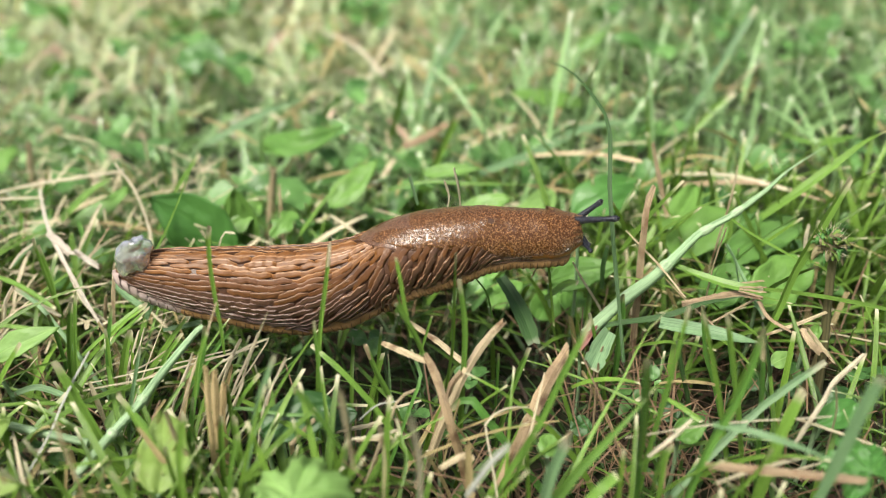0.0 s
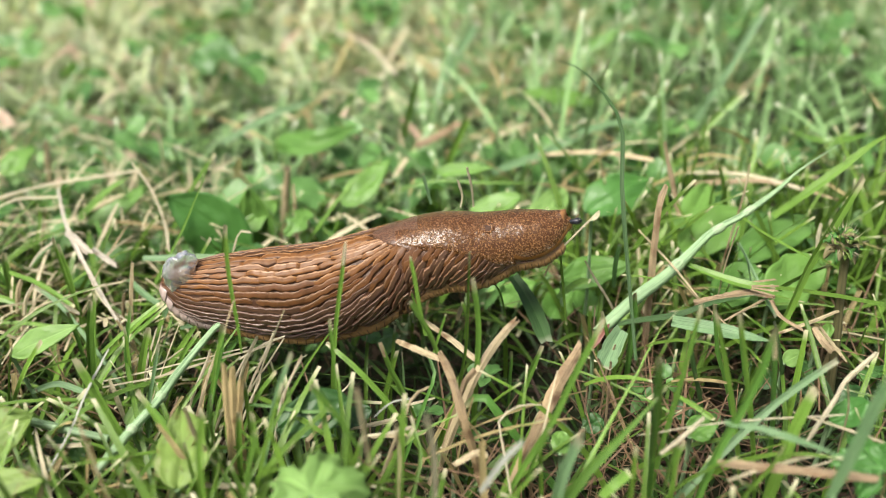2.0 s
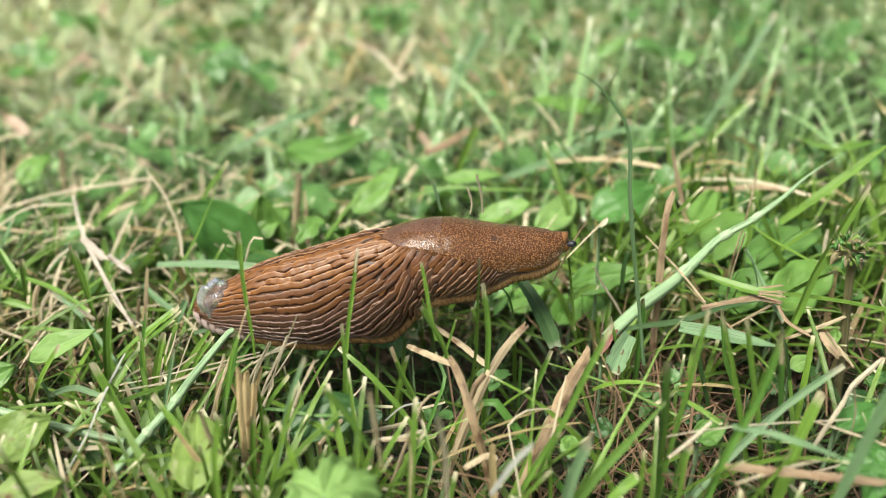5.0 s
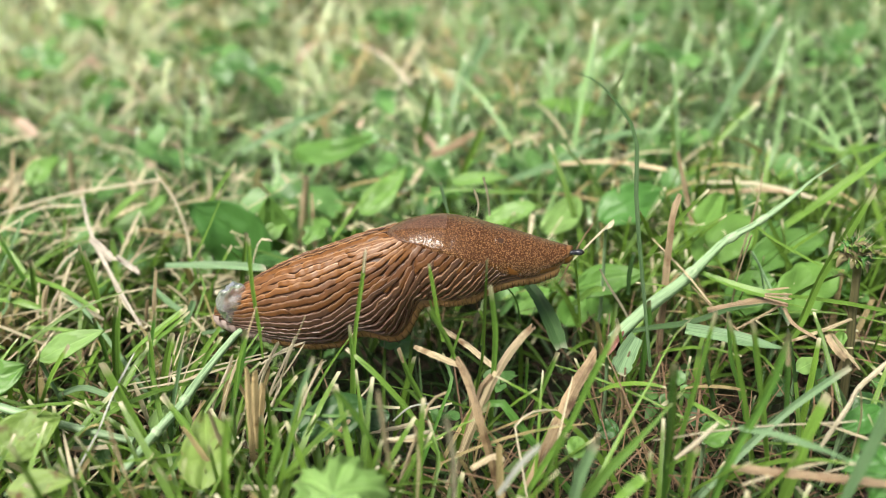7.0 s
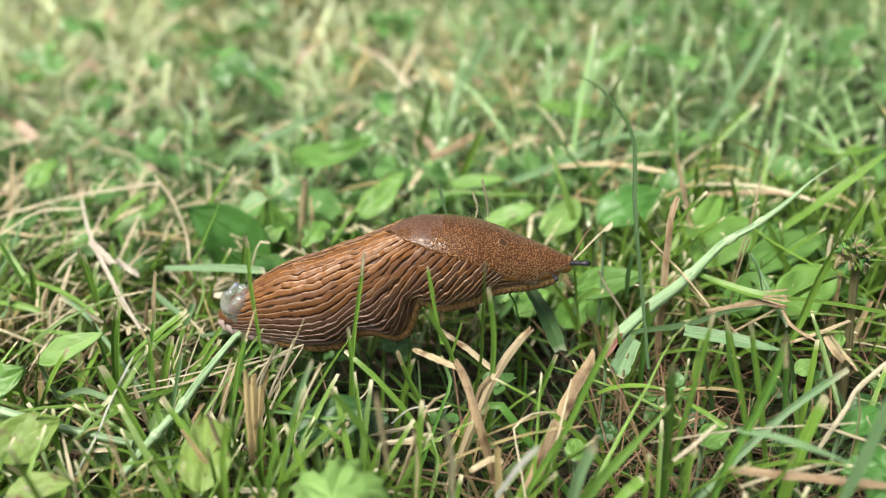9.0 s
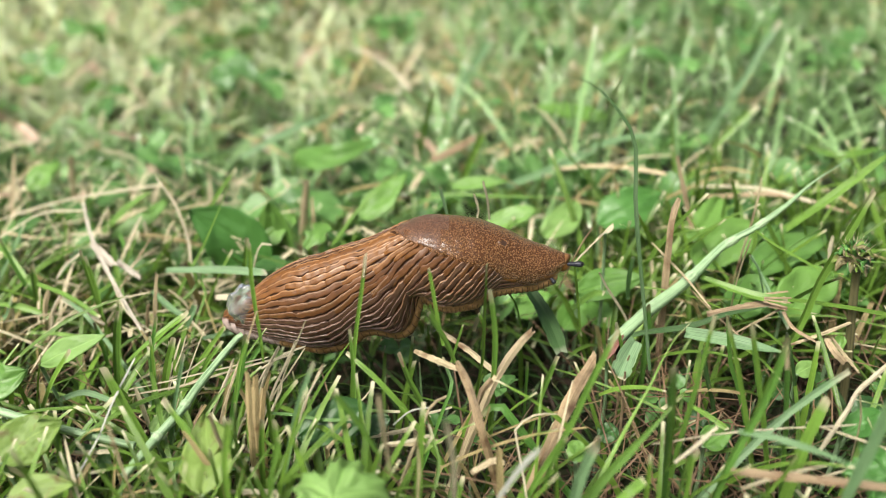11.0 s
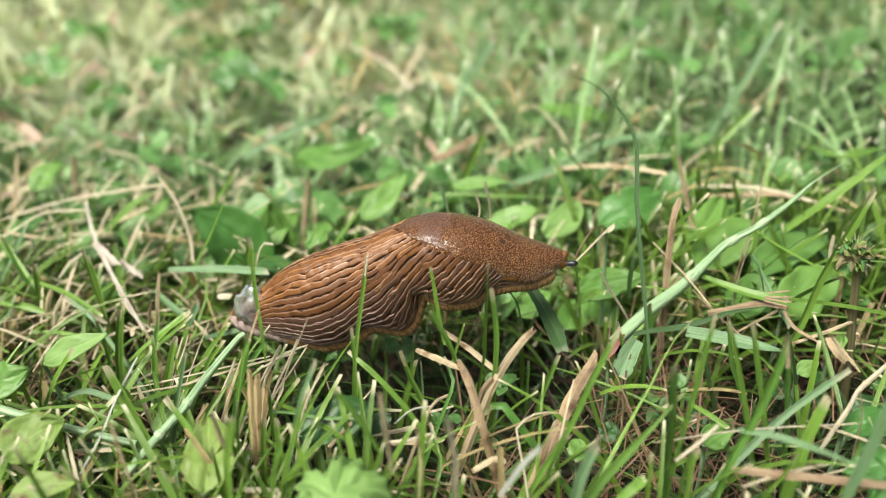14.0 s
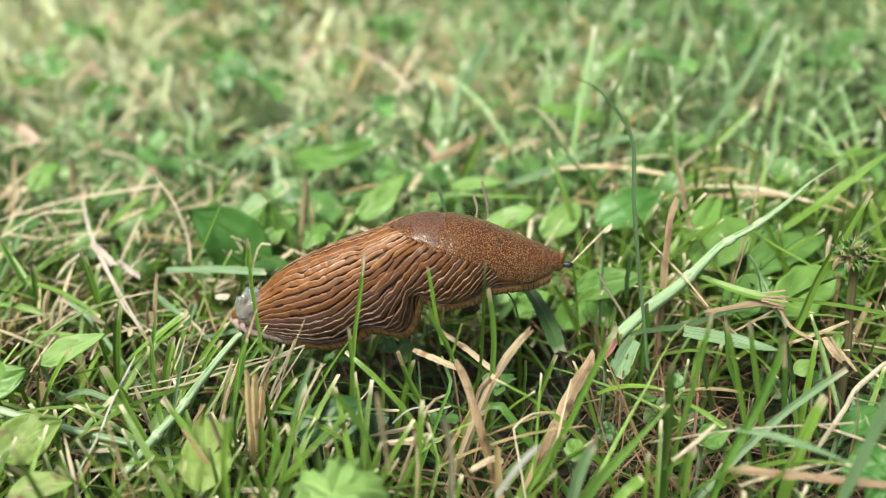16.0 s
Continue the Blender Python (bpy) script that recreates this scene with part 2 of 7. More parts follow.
SKIN_SIDE = skin_material("skin_side", (0.078, 0.039, 0.024), (0.132, 0.069, 0.042), coat=0.6, gloss=0.40, wet=0.00014, film=0.30)
SKIN_FLANK = skin_material("skin_flank", (0.088, 0.035, 0.011), (0.150, 0.062, 0.020), coat=0.45, gloss=0.44, wet=0.00016, film=0.32)
# ridge rims, also on the back: pale pigment plus wet sky sheen as colour
SKIN_FLANK_SHEEN = skin_material("skin_flank_sheen", (0.148, 0.077, 0.040), (0.242, 0.137, 0.080), coat=0.5, gloss=0.36, wet=0.00008, film=0.28)
SKIN_BACK = skin_material("skin_back", (0.102, 0.037, 0.005), (0.176, 0.067, 0.009), coat=0.15, gloss=0.52, wet=0.00020, film=0.36)
SKIN_RIM_SHEEN = skin_material("skin_rim_sheen", (0.105, 0.063, 0.048), (0.170, 0.108, 0.084), coat=0.25, gloss=0.42, wet=0.00010, film=0.30)
SKIN_BACK_RIM = skin_material("skin_back_rim", (0.205, 0.095, 0.032), (0.32, 0.165, 0.066), coat=0.35, gloss=0.42, wet=0.00010, film=0.30)
# shade of furrows and underside, put into a darker skin colour
SKIN_FURROW_SHADE = skin_material("skin_furrow_shade", (0.046, 0.021, 0.010), (0.090, 0.041, 0.019), gloss=0.5, coat=0.1)
SKIN_MANTLE = skin_material("skin_mantle", (0.130, 0.046, 0.008), (0.205, 0.077, 0.014), cells=3300.0, fleck=(0.38, 0.20, 0.085), wet=0.00055, coat=1.0, gloss=0.28, film=0.17)
# saddle: part of the sky's lilac sheen is put into its greyer base
SKIN_SADDLE = skin_material("skin_saddle", (0.124, 0.052, 0.024), (0.190, 0.086, 0.042), cells=3300.0, fleck=(0.29, 0.155, 0.085), wet=0.00020, coat=1.0, gloss=0.34, film=0.32)
SKIN_HEAD = skin_material("skin_head", (0.16, 0.062, 0.014), (0.28, 0.118, 0.030), coat=0.8, gloss=0.28)
SKIN_FRINGE = skin_material("skin_fringe", (0.21, 0.115, 0.042), (0.34, 0.205, 0.09), gloss=0.36, coat=0.4)
SKIN_TAIL = skin_material("skin_tail", (0.26, 0.195, 0.165), (0.41, 0.335, 0.31), gloss=0.26, coat=0.8)
SKIN_LINE = skin_material("skin_line", (0.045, 0.024, 0.014), (0.075, 0.038, 0.022), coat=0.2)
SKIN_STALK = skin_material("skin_stalk", (0.018, 0.020, 0.030), (0.055, 0.060, 0.085), cells=3500.0, gloss=0.3)
SKIN_EYE = skin_material("skin_eye", (0.004, 0.004, 0.005), (0.012, 0.012, 0.014), gloss=0.12)


def mucus_material():
    m, nt, out = material("mucus")
    tc = nt.nodes.new("ShaderNodeTexCoord")
    n1 = noise_tex(nt, 500.0, 4.0, tc.outputs["Object"])
    bs = node(nt, "ShaderNodeBsdfPrincipled", Roughness=0.16, IOR=1.34)
    nt.links.new(ramp(nt, n1, ((0.35, (0.66, 0.71, 0.75)), (0.65, (0.90, 0.93, 0.95)))), bs.inputs["Base Color"])
    bs.inputs["Transmission Weight"].default_value = 0.85
    bs.inputs["Coat Weight"].default_value = 0.6
    bump = node(nt, "ShaderNodeBump", Strength=0.9, Distance=0.0008)
    nt.links.new(n1, bump.inputs["Height"])
    nt.links.new(bump.outputs[0], bs.inputs["Normal"])
    nt.links.new(bs.outputs[0], out.inputs[0])
    return m


MUCUS = mucus_material()


# ---- mesh helpers ----
def mesh_object(name, verts, faces, mat, parent=None, uvs=None, label="", smooth=True):
    """One mesh object from arrays; uvs holds one pair for each vertex."""
    me = bpy.data.meshes.new(name)
    me.from_pydata([tuple(v) for v in verts], [], [tuple(f) for f in faces])
    me.materials.append(mat)
    if smooth:
        me.polygons.foreach_set("use_smooth", np.ones(len(me.polygons), bool))
    if uvs is not None:
        corner = np.empty(len(me.loops), np.int32)
        me.loops.foreach_get("vertex_index", corner)
        me.uv_layers.new(name="UVMap").data.foreach_set("uv", np.asarray(uvs, np.float32)[corner].ravel())
    me.update()
    ob = new(name, me)
    if parent is not None:
        ob.parent = parent
    if label:
        tagged(ob, label)
    return ob


def grid_faces(rows, cols, start=0, wrap=False):
    a = np.arange(rows * cols).reshape(rows, cols) + start
    b = np.roll(a, -1, 1) if wrap else a[:, 1:]
    a = a if wrap else a[:, :-1]
    return np.stack([a[:-1], b[:-1], b[1:], a[1:]], -1).reshape(-1, 4)


def smooth_line(points, steps):
    """Points spaced evenly along a Catmull-Rom curve through the given ones."""
    p = np.array(points, float)
    if len(p) == 2:
        return p[0] + np.linspace(0, 1, steps)[:, None] * (p[1] - p[0])
    q = np.vstack([2 * p[0] - p[1], p, 2 * p[-1] - p[-2]])
    s = np.linspace(0, len(p) - 1 - 1e-6, steps * 3)
    i, f = s.astype(int), (s % 1)[:, None]
    a, b, c, d = q[i], q[i + 1], q[i + 2], q[i + 3]
    line = 0.5 * (2 * b + (c - a) * f + (2 * a - 5 * b + 4 * c - d) * f**2 + (3 * b - a - 3 * c + d) * f**3)
    run = np.r_[0, np.cumsum(np.linalg.norm(np.diff(line, axis=0), axis=1))]
    even = np.linspace(0, run[-1], steps)
    return np.stack([np.interp(even, run, line[:, k]) for k in range(3)], 1)


def unit(v):
    return v / np.maximum(np.linalg.norm(v, axis=-1, keepdims=True), 1e-12)


# ---- loose grass as stuff ----
def blades_mesh(name, base, az, lean, bend, length, width, fold, mat, segs=5, tip=0.25, twist=None):
    """Many blades in one mesh: each starts at its base, leans towards az and bends over along its length."""
    n = len(base)
    v = np.linspace(0, 1, segs + 1)
    angle = lean[:, None] + bend[:, None] * v
    step = (length / segs)[:, None]
    h = np.cumsum(np.c_[np.zeros(n), (np.sin(angle) * step)[:, :-1]], 1)
    z = np.cumsum(np.c_[np.zeros(n), (np.cos(angle) * step)[:, :-1]], 1)
    ax, ay = np.cos(az)[:, None], np.sin(az)[:, None]
    mid = np.stack([base[:, 0:1] + h * ax, base[:, 1:2] + h * ay, np.maximum(base[:, 2:3] + z, 0.0006 - TURF)], -1)
    face = az if twist is None else az + twist
    side = np.stack([-np.sin(face), np.cos(face), np.zeros(n)], -1)[:, None, :]
    w = width[:, None] * 0.5 * np.minimum(0.7 + 0.8 * v, 1.0) * np.where(v > 0.6, 1 - (1 - tip) * (np.clip(v - 0.6, 0, 1) / 0.4) ** 1.5, 1.0)
    normal = np.stack([-np.cos(angle) * ax, -np.cos(angle) * ay, np.sin(angle)], -1)
    centre = mid - normal * (w * fold[:, None])[..., None]
    verts = np.stack([mid - side * w[..., None], centre, mid + side * w[..., None]], 2).reshape(-1, 3)
    one = grid_faces(segs + 1, 3)
    faces = (one[None] + (np.arange(n) * (segs + 1) * 3)[:, None, None]).reshape(-1, 4)
    uv1 = np.stack(np.broadcast_arrays(np.array([0, 0.5, 1.0])[None, :], v[:, None]), -1).reshape(-1, 2)
    return mesh_object(name, verts, faces, mat, uvs=np.tile(uv1, (n, 1)))


rng = np.random.default_rng(7)


def scatter(n, x0, x1, y0, y1):
    return np.c_[rng.uniform(x0, x1, n), rng.uniform(y0, y1, n), np.full(n, -TURF)]


SLUG_Y = -0.015
TURF = 0.021  # the soil lies this far under the tops of the pressed grass


def headroom(p):
    """How high the grass may stand: it is mown short, and pressed down under the slug."""
    x, y = p[:, 0], p[:, 1]
    low = np.clip(0.009 - 0.3 * (y + 0.03), 0.009, 0.018)
    low = np.minimum(low, 0.005 + 0.74 * np.maximum(-0.024 - y, 0))
    back = 0.007 + 0.16 * np.maximum(y, 0) + 0.03 * (y > 0.06)
    aside = np.where(x > 0, 0.026, 0.012) + 0.03 * (y > 0.06)
    near = (x > -0.075) & (x < 0.06)
    low = np.where(near, low, np.maximum(low, 0.009))
    return np.where(y < 0.0, low, np.where(near, back, aside))


def lawn(name, n, box, mat, size, width, lean, bend, label, category, keep=None, lift=(0.0, 0.0), spread=1.0, segs=6, cap=True, tip=0.3, tuft=1):
    base = scatter(n // tuft, *box)
    az = rng.uniform(0, 6.283, len(base))
    if tuft > 1:
        base = np.repeat(base, tuft, 0) + np.c_[rng.normal(0, 0.0022, (len(base) * tuft, 2)), np.zeros(len(base) * tuft)]
        az = np.repeat(az, tuft) + rng.normal(0, 0.8, len(base))
    if keep is not None:
        kept = keep(base)
        base, az = base[kept], az[kept]
    n = len(base)
    length = rng.uniform(*size, n) * rng.uniform(0.75, 1.1, n)
    base[:, 2] += rng.uniform(*lift, n)
    tilt, over = np.abs(rng.normal(lean, 0.28 * spread, n)), rng.normal(bend, bend * 0.5, n)
    if cap:
        rise = np.maximum(np.cos(np.minimum(tilt + 0.5 * over, 1.5)), 0.2)
        length = np.minimum(length, (headroom(base) - base[:, 2]) * rng.uniform(0.7, 1.08, n) / rise)
    ob = blades_mesh(name, base, az, tilt, over, length,
                     rng.uniform(*width, n), rng.uniform(0.1, 0.5, n), mat, segs, tip, rng.normal(0, 0.7, n))
    return tagged(ob, label, category, kind="stuff")


ground_bm = bmesh.new()
bmesh.ops.create_grid(ground_bm, x_segments=8, y_segments=8, size=400)
ground_me = bpy.data.meshes.new("ground")
ground_bm.to_mesh(ground_me)
ground_bm.free()
ground_me.transform(Matrix.Translation((0, 0, -TURF)))
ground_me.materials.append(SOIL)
ground = tagged(new("ground", ground_me), "soil with thatch under the lawn, blackened as deep shade", "ground", kind="structure")


def patchy(scale, low, seed):
    """Keeps scattered points where a slow noise is high, so that growth comes in tufts and patches."""
    def keep(p):
        value = np.array([noise.noise(Vector((a * scale + seed, b * scale, seed))) for a, b, _ in p])
        return value + rng.uniform(-0.25, 0.25, len(p)) > low
    return keep


def clear_of_slug(p):
    """Loose dry bits don't lie in the hollow under the slug, and few lie in the shady green before its head."""
    x, y = p[:, 0], p[:, 1]
    shady = (x > 0.010) & (y < -0.008) & (rng.uniform(0, 1, len(p)) < 0.72)
    return ~shady & ((p[:, 0] < -0.045) | (p[:, 0] > 0.036) | (p[:, 1] < -0.038) | (p[:, 1] > 0.004))


def thin_in_front(p, right=0.30, under=0.14):
    """The green is sparse in the hollow under the slug and in the thatch before its head."""
    x, y = p[:, 0], p[:, 1]
    hollow = (x > -0.030) & (x < 0.034) & (y > -0.046) & (y < 0.002)
    thatch = (x > 0.010) & (x < 0.042) & (y < -0.014)
    return rng.uniform(0, 1, len(p)) < np.where(hollow, under, np.where(thatch, 0.45, np.where((x > 0.036) & (y < -0.012), right, 1.0)))


def brown_in_front(p):
    """More dead fibre lies where the green is sparse."""
    x, y = p[:, 0], p[:, 1]
    open_ground = (x < -0.045) | (x > 0.036) | (y < -0.038) | (y > 0.004)
    return open_ground & (rng.uniform(0, 1, len(p)) < np.where((p[:, 0] > 0.006) & (p[:, 0] < 0.062) & (p[:, 1] < -0.01), 1.0, 0.33))


NEAR = (-0.15, 0.15, -0.095, 0.012)
lawn("grass", 1240, NEAR, GRASS, (0.022, 0.050), (0.0006, 0.0014), 0.22, 0.9, "short mown green lawn grass around the slug", "grass", keep=thin_in_front, tip=0.6, tuft=4, segs=7)
lawn("grass", 320, NEAR, GRASS, (0.022, 0.055), (0.0008, 0.0016), 1.05, 0.5, "green blades lying over in the lawn", "grass", keep=thin_in_front, lift=(0.010, 0.023), tip=0.5, segs=7)
lawn("grass", 3200, (-0.15, 0.15, -0.09, 0.05), GRASS_LOW_SHADE, (0.012, 0.024), (0.0005, 0.0011), 0.6, 0.6, "undergrowth of short blades in a green darkened as shade", "grass", keep=lambda p: thin_in_front(p, 1.0, 0.8), tip=0.5)
lawn("grass", 1500, (-0.2, 0.2, 0.012, 0.07), GRASS, (0.020, 0.036), (0.0007, 0.0015), 0.5, 0.8, "short green grass behind the slug", "grass", tip=0.6, tuft=4)
lawn("grass", 260, (0.035, 0.14, 0.004, 0.06), GRASS, (0.030, 0.052), (0.0008, 0.0016), 0.25, 0.7, "taller blades standing among the clover", "grass", tip=0.5, tuft=3, cap=False)
lawn("grass", 1500, (-0.30, 0.04, 0.05, 0.15), GRASS_FAR_LIT, (0.021, 0.040), (0.0009, 0.0024), 0.55, 1.0, "matted lawn grass, its green lightened for the brighter background", "grass", keep=patchy(22, -0.35, 3.1), tip=0.5, tuft=3)
lawn("grass", 2000, (0.0, 0.32, 0.05, 0.34), GRASS_FAR_LIT, (0.030, 0.062), (0.0008, 0.0020), 0.28, 0.8, "longer lawn grass, its green lightened for the brighter background", "grass", tip=0.5, tuft=4)
lawn("grass", 2600, (-0.36, 0.08, 0.14, 0.34), GRASS_BACK_LIT, (0.021, 0.040), (0.0012, 0.0032), 0.6, 1.0, "matted lawn grass, its colour paled for background light and haze", "grass", keep=patchy(15, -0.35, 6.2), tip=0.5, tuft=3)
lawn("grass", 9000, (-0.9, 0.9, 0.29, 1.6), GRASS_BACK_LIT, (0.03, 0.06), (0.002, 0.006), 0.5, 0.9, "mown lawn grass further back", "grass", segs=3)
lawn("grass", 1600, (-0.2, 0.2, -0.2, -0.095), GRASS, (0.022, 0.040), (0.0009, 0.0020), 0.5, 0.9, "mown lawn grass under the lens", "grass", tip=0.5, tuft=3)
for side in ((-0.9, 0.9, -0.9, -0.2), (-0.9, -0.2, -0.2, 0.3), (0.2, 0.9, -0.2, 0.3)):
    lawn("grass", 4000, side, GRASS_BACK_LIT, (0.03, 0.05), (0.0015, 0.004), 0.6, 0.9, "mown lawn grass all round", "grass", segs=3)
lawn("dry_grass", 210, NEAR, STRAW, (0.020, 0.040), (0.0006, 0.0016), 0.25, 0.4, "upright dry stubble among the grass", "dry grass", keep=clear_of_slug, tip=0.8)
lawn("dry_grass", 170, (-0.15, 0.15, -0.075, 0.012), STRAW, (0.014, 0.034), (0.0005, 0.0013), 1.1, 0.4, "dry straw-coloured clippings among the grass", "dry grass", keep=clear_of_slug, lift=(0.006, 0.024), spread=1.4, tip=0.6)
lawn("grass", 165, (-0.085, 0.004, -0.076, -0.054), GRASS, (0.030, 0.046), (0.0007, 0.0015), 0.3, 0.6, "taller green blades in the foreground", "grass", tip=0.5, segs=7, tuft=2, cap=False)
lawn("dry_grass", 18, (-0.085, -0.01, -0.074, -0.050), STRAW, (0.026, 0.044), (0.0006, 0.0015), 0.3, 0.4, "upright dry stalks in the foreground", "dry grass", tip=0.7, cap=False)
lawn("dry_grass", 560, (-0.36, 0.06, 0.03, 0.34), STRAW, (0.008, 0.026), (0.0010, 0.0028), 1.2, 0.3, "dry straw-coloured clippings in the lawn", "dry grass", keep=patchy(16, -0.2, 8.4), lift=(0.010, 0.026), tip=0.6)
lawn("dry_grass", 380, (0.02, 0.32, 0.04, 0.34), STRAW, (0.010, 0.030), (0.0006, 0.0017), 1.2, 0.4, "sparse dry clippings in the lawn", "dry grass", lift=(0.013, 0.029), tip=0.6)
lawn("dry_grass", 2200, (-0.9, 0.9, 0.28, 1.5), STRAW, (0.012, 0.03), (0.0012, 0.003), 1.3, 0.4, "dry clippings further back in the lawn", "dry grass", keep=patchy(9, -0.1, 2.4), lift=(0.015, 0.036), segs=3)
lawn("pale_straw", 70, (-0.15, 0.15, -0.072, 0.012), STRAW_LIGHT, (0.015, 0.045), (0.0004, 0.0010), 1.25, 0.25, "thin bleached straws lying over the grass", "dry grass", keep=clear_of_slug, lift=(0.013, 0.025), spread=1.4, tip=0.5)
lawn("dead_leaf", 320, (-0.36, 0.03, 0.06, 0.36), STRAW_ROSE, (0.006, 0.015), (0.0018, 0.0045), 1.0, 0.5, "pinkish-tan dead leaf bits lying in the lawn", "dead leaf", keep=patchy(24, -0.1, 1.3), lift=(0.012, 0.027), tip=0.5, segs=4)
lawn("pale_straw", 760, (-0.36, 0.06, 0.02, 0.34), STRAW_LIGHT, (0.008, 0.030), (0.0008, 0.0026), 1.25, 0.35, "bleached straws lying over the lawn", "dry grass", keep=patchy(20, -0.2, 4.9), lift=(0.011, 0.027), tip=0.5)
lawn("pale_straw", 130, (0.02, 0.30, 0.02, 0.34), STRAW_LIGHT, (0.010, 0.030), (0.0005, 0.0014), 1.2, 0.35, "a few bleached straws in the lawn", "dry grass", lift=(0.013, 0.029), tip=0.5)
lawn("pale_straw", 230, (-0.17, -0.045, -0.015, 0.07), STRAW_LIGHT, (0.010, 0.034), (0.0004, 0.0012), 1.2, 0.35, "a mat of bleached straw beside the slug", "dry grass", lift=(0.015, 0.028), spread=1.4, tip=0.5)
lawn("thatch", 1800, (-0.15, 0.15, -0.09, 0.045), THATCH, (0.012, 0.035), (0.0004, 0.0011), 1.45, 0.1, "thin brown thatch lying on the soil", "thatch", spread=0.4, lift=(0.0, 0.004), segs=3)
lawn("dry_fibre", 4400, (-0.15, 0.15, -0.09, 0.03), FIBRE, (0.010, 0.030), (0.00018, 0.00050), 1.15, 0.3, "fine brown dead fibres between the grass", "dry grass", keep=brown_in_front, lift=(0.002, 0.016), spread=1.3, tip=0.6)


def leaves_mesh(name, base, size, tilt, mat, label):
    """Many clover leaves in one mesh: each is three creased, wavy leaflets with notched tips round one spot."""
    base, size = np.repeat(base, 3, 0), np.repeat(size, 3)
    n = len(base)
    v, w = np.linspace(0, 1, 9), np.linspace(-1, 1, 7)
    half = np.sin(math.pi * np.clip(v, 0, 1) ** 0.8 * 0.93) ** 0.7 * 0.40 + 0.02
    reach = v[:, None] - 0.14 * np.exp(-(w / 0.35) ** 2)[None, :] * np.clip(v - 0.7, 0, 1)[:, None] / 0.3 + 0.06
    flat = np.stack([reach, w[None, :] * half[:, None], 0.34 * np.abs(w)[None, :] * half[:, None] - 0.22 * v[:, None] ** 2], -1).reshape(-1, 3)
    az = np.repeat(rng.uniform(0, 6.283, n // 3), 3) + np.tile((0, 2.094, 4.189), n // 3) + rng.normal(0, 0.2, n)
    t1, t2 = np.clip(rng.normal(0.15, tilt, n), -0.55, 0.6), np.clip(rng.normal(0, tilt, n), -0.55, 0.55)
    p = flat[None] * size[:, None, None] * np.stack([rng.uniform(0.8, 1.2, n), rng.uniform(0.8, 1.15, n), rng.uniform(0.2, 1.8, n)], -1)[:, None, :]
    x, y, z = p[..., 0], p[..., 1], p[..., 2]
    z = z + x * np.tan(t1)[:, None] + y * np.tan(t2)[:, None]
    z = z + size[:, None] * 0.07 * np.sin(x / size[:, None] * 9 + rng.uniform(0, 6, n)[:, None]) * np.sin(y / size[:, None] * 8 + rng.uniform(0, 6, n)[:, None])
    c, s = np.cos(az)[:, None], np.sin(az)[:, None]
    verts = np.stack([base[:, 0:1] + x * c - y * s, base[:, 1:2] + x * s + y * c, np.maximum(base[:, 2:3] + z, 0.0008 - TURF)], -1).reshape(-1, 3)
    one = grid_faces(9, 7)
    faces = (one[None] + (np.arange(n) * 63)[:, None, None]).reshape(-1, 4)
    uv1 = np.stack(np.broadcast_arrays((w[None, :] + 1) / 2, v[:, None]), -1).reshape(-1, 2)
    return tagged(mesh_object(name, verts, faces, mat, uvs=np.tile(uv1, (n, 1))), label, "clover", kind="stuff")


def clover(n, box, size, height, keep=None, label="low clover and weed leaves among the grass"):
    base = scatter(n, *box)
    if keep is not None:
        base = base[keep(base)]
    base[:, 2] = np.minimum(rng.uniform(*height, len(base)), headroom(base) * 0.6)
    leaves_mesh("clover", base, rng.uniform(*size, len(base)), 0.4, BROAD, label)


clover(50, (-0.15, 0.15, -0.09, 0.0), (0.0025, 0.0045), (-0.012, -0.001))
clover(100, (-0.18, 0.18, 0.012, 0.08), (0.005, 0.010), (-0.010, 0.004))
clover(230, (-0.36, 0.32, 0.06, 0.34), (0.006, 0.013), (-0.004, 0.016), patchy(18, -0.15, 5.7))
clover(900, (-0.9, 0.9, 0.30, 1.5), (0.010, 0.024), (0.008, 0.03), label="clover and weed leaves further back in the lawn")


# ---- the slug: rigid pieces of skin that slide over one another as it draws itself in ----
slug = tagged(new("slug"), "brown slug with ridged wet skin crawling over short grass", "slug")
slug.empty_display_size = 0.01
STATION = (0, 0.04, 0.09, 0.16, 0.23, 0.30, 0.37, 0.44, 0.50, 0.56, 0.63, 0.70, 0.76, 0.83, 0.90, 0.96, 1)
DENSE = np.linspace(0, 1, 401)
SHAPES = {}
FOLDS = ((0, 0), (0.1, 0), (0.2, 0), (0.30, 0), (0.345, 1.3), (0.38, 0), (0.415, -2.2), (0.455, -1.5), (0.485, 0.5), (0.515, 1.9), (0.57, 0), (0.7, 0), (0.85, 0), (1, 0))  # how the foot lies in folds when drawn in
MOVES = []


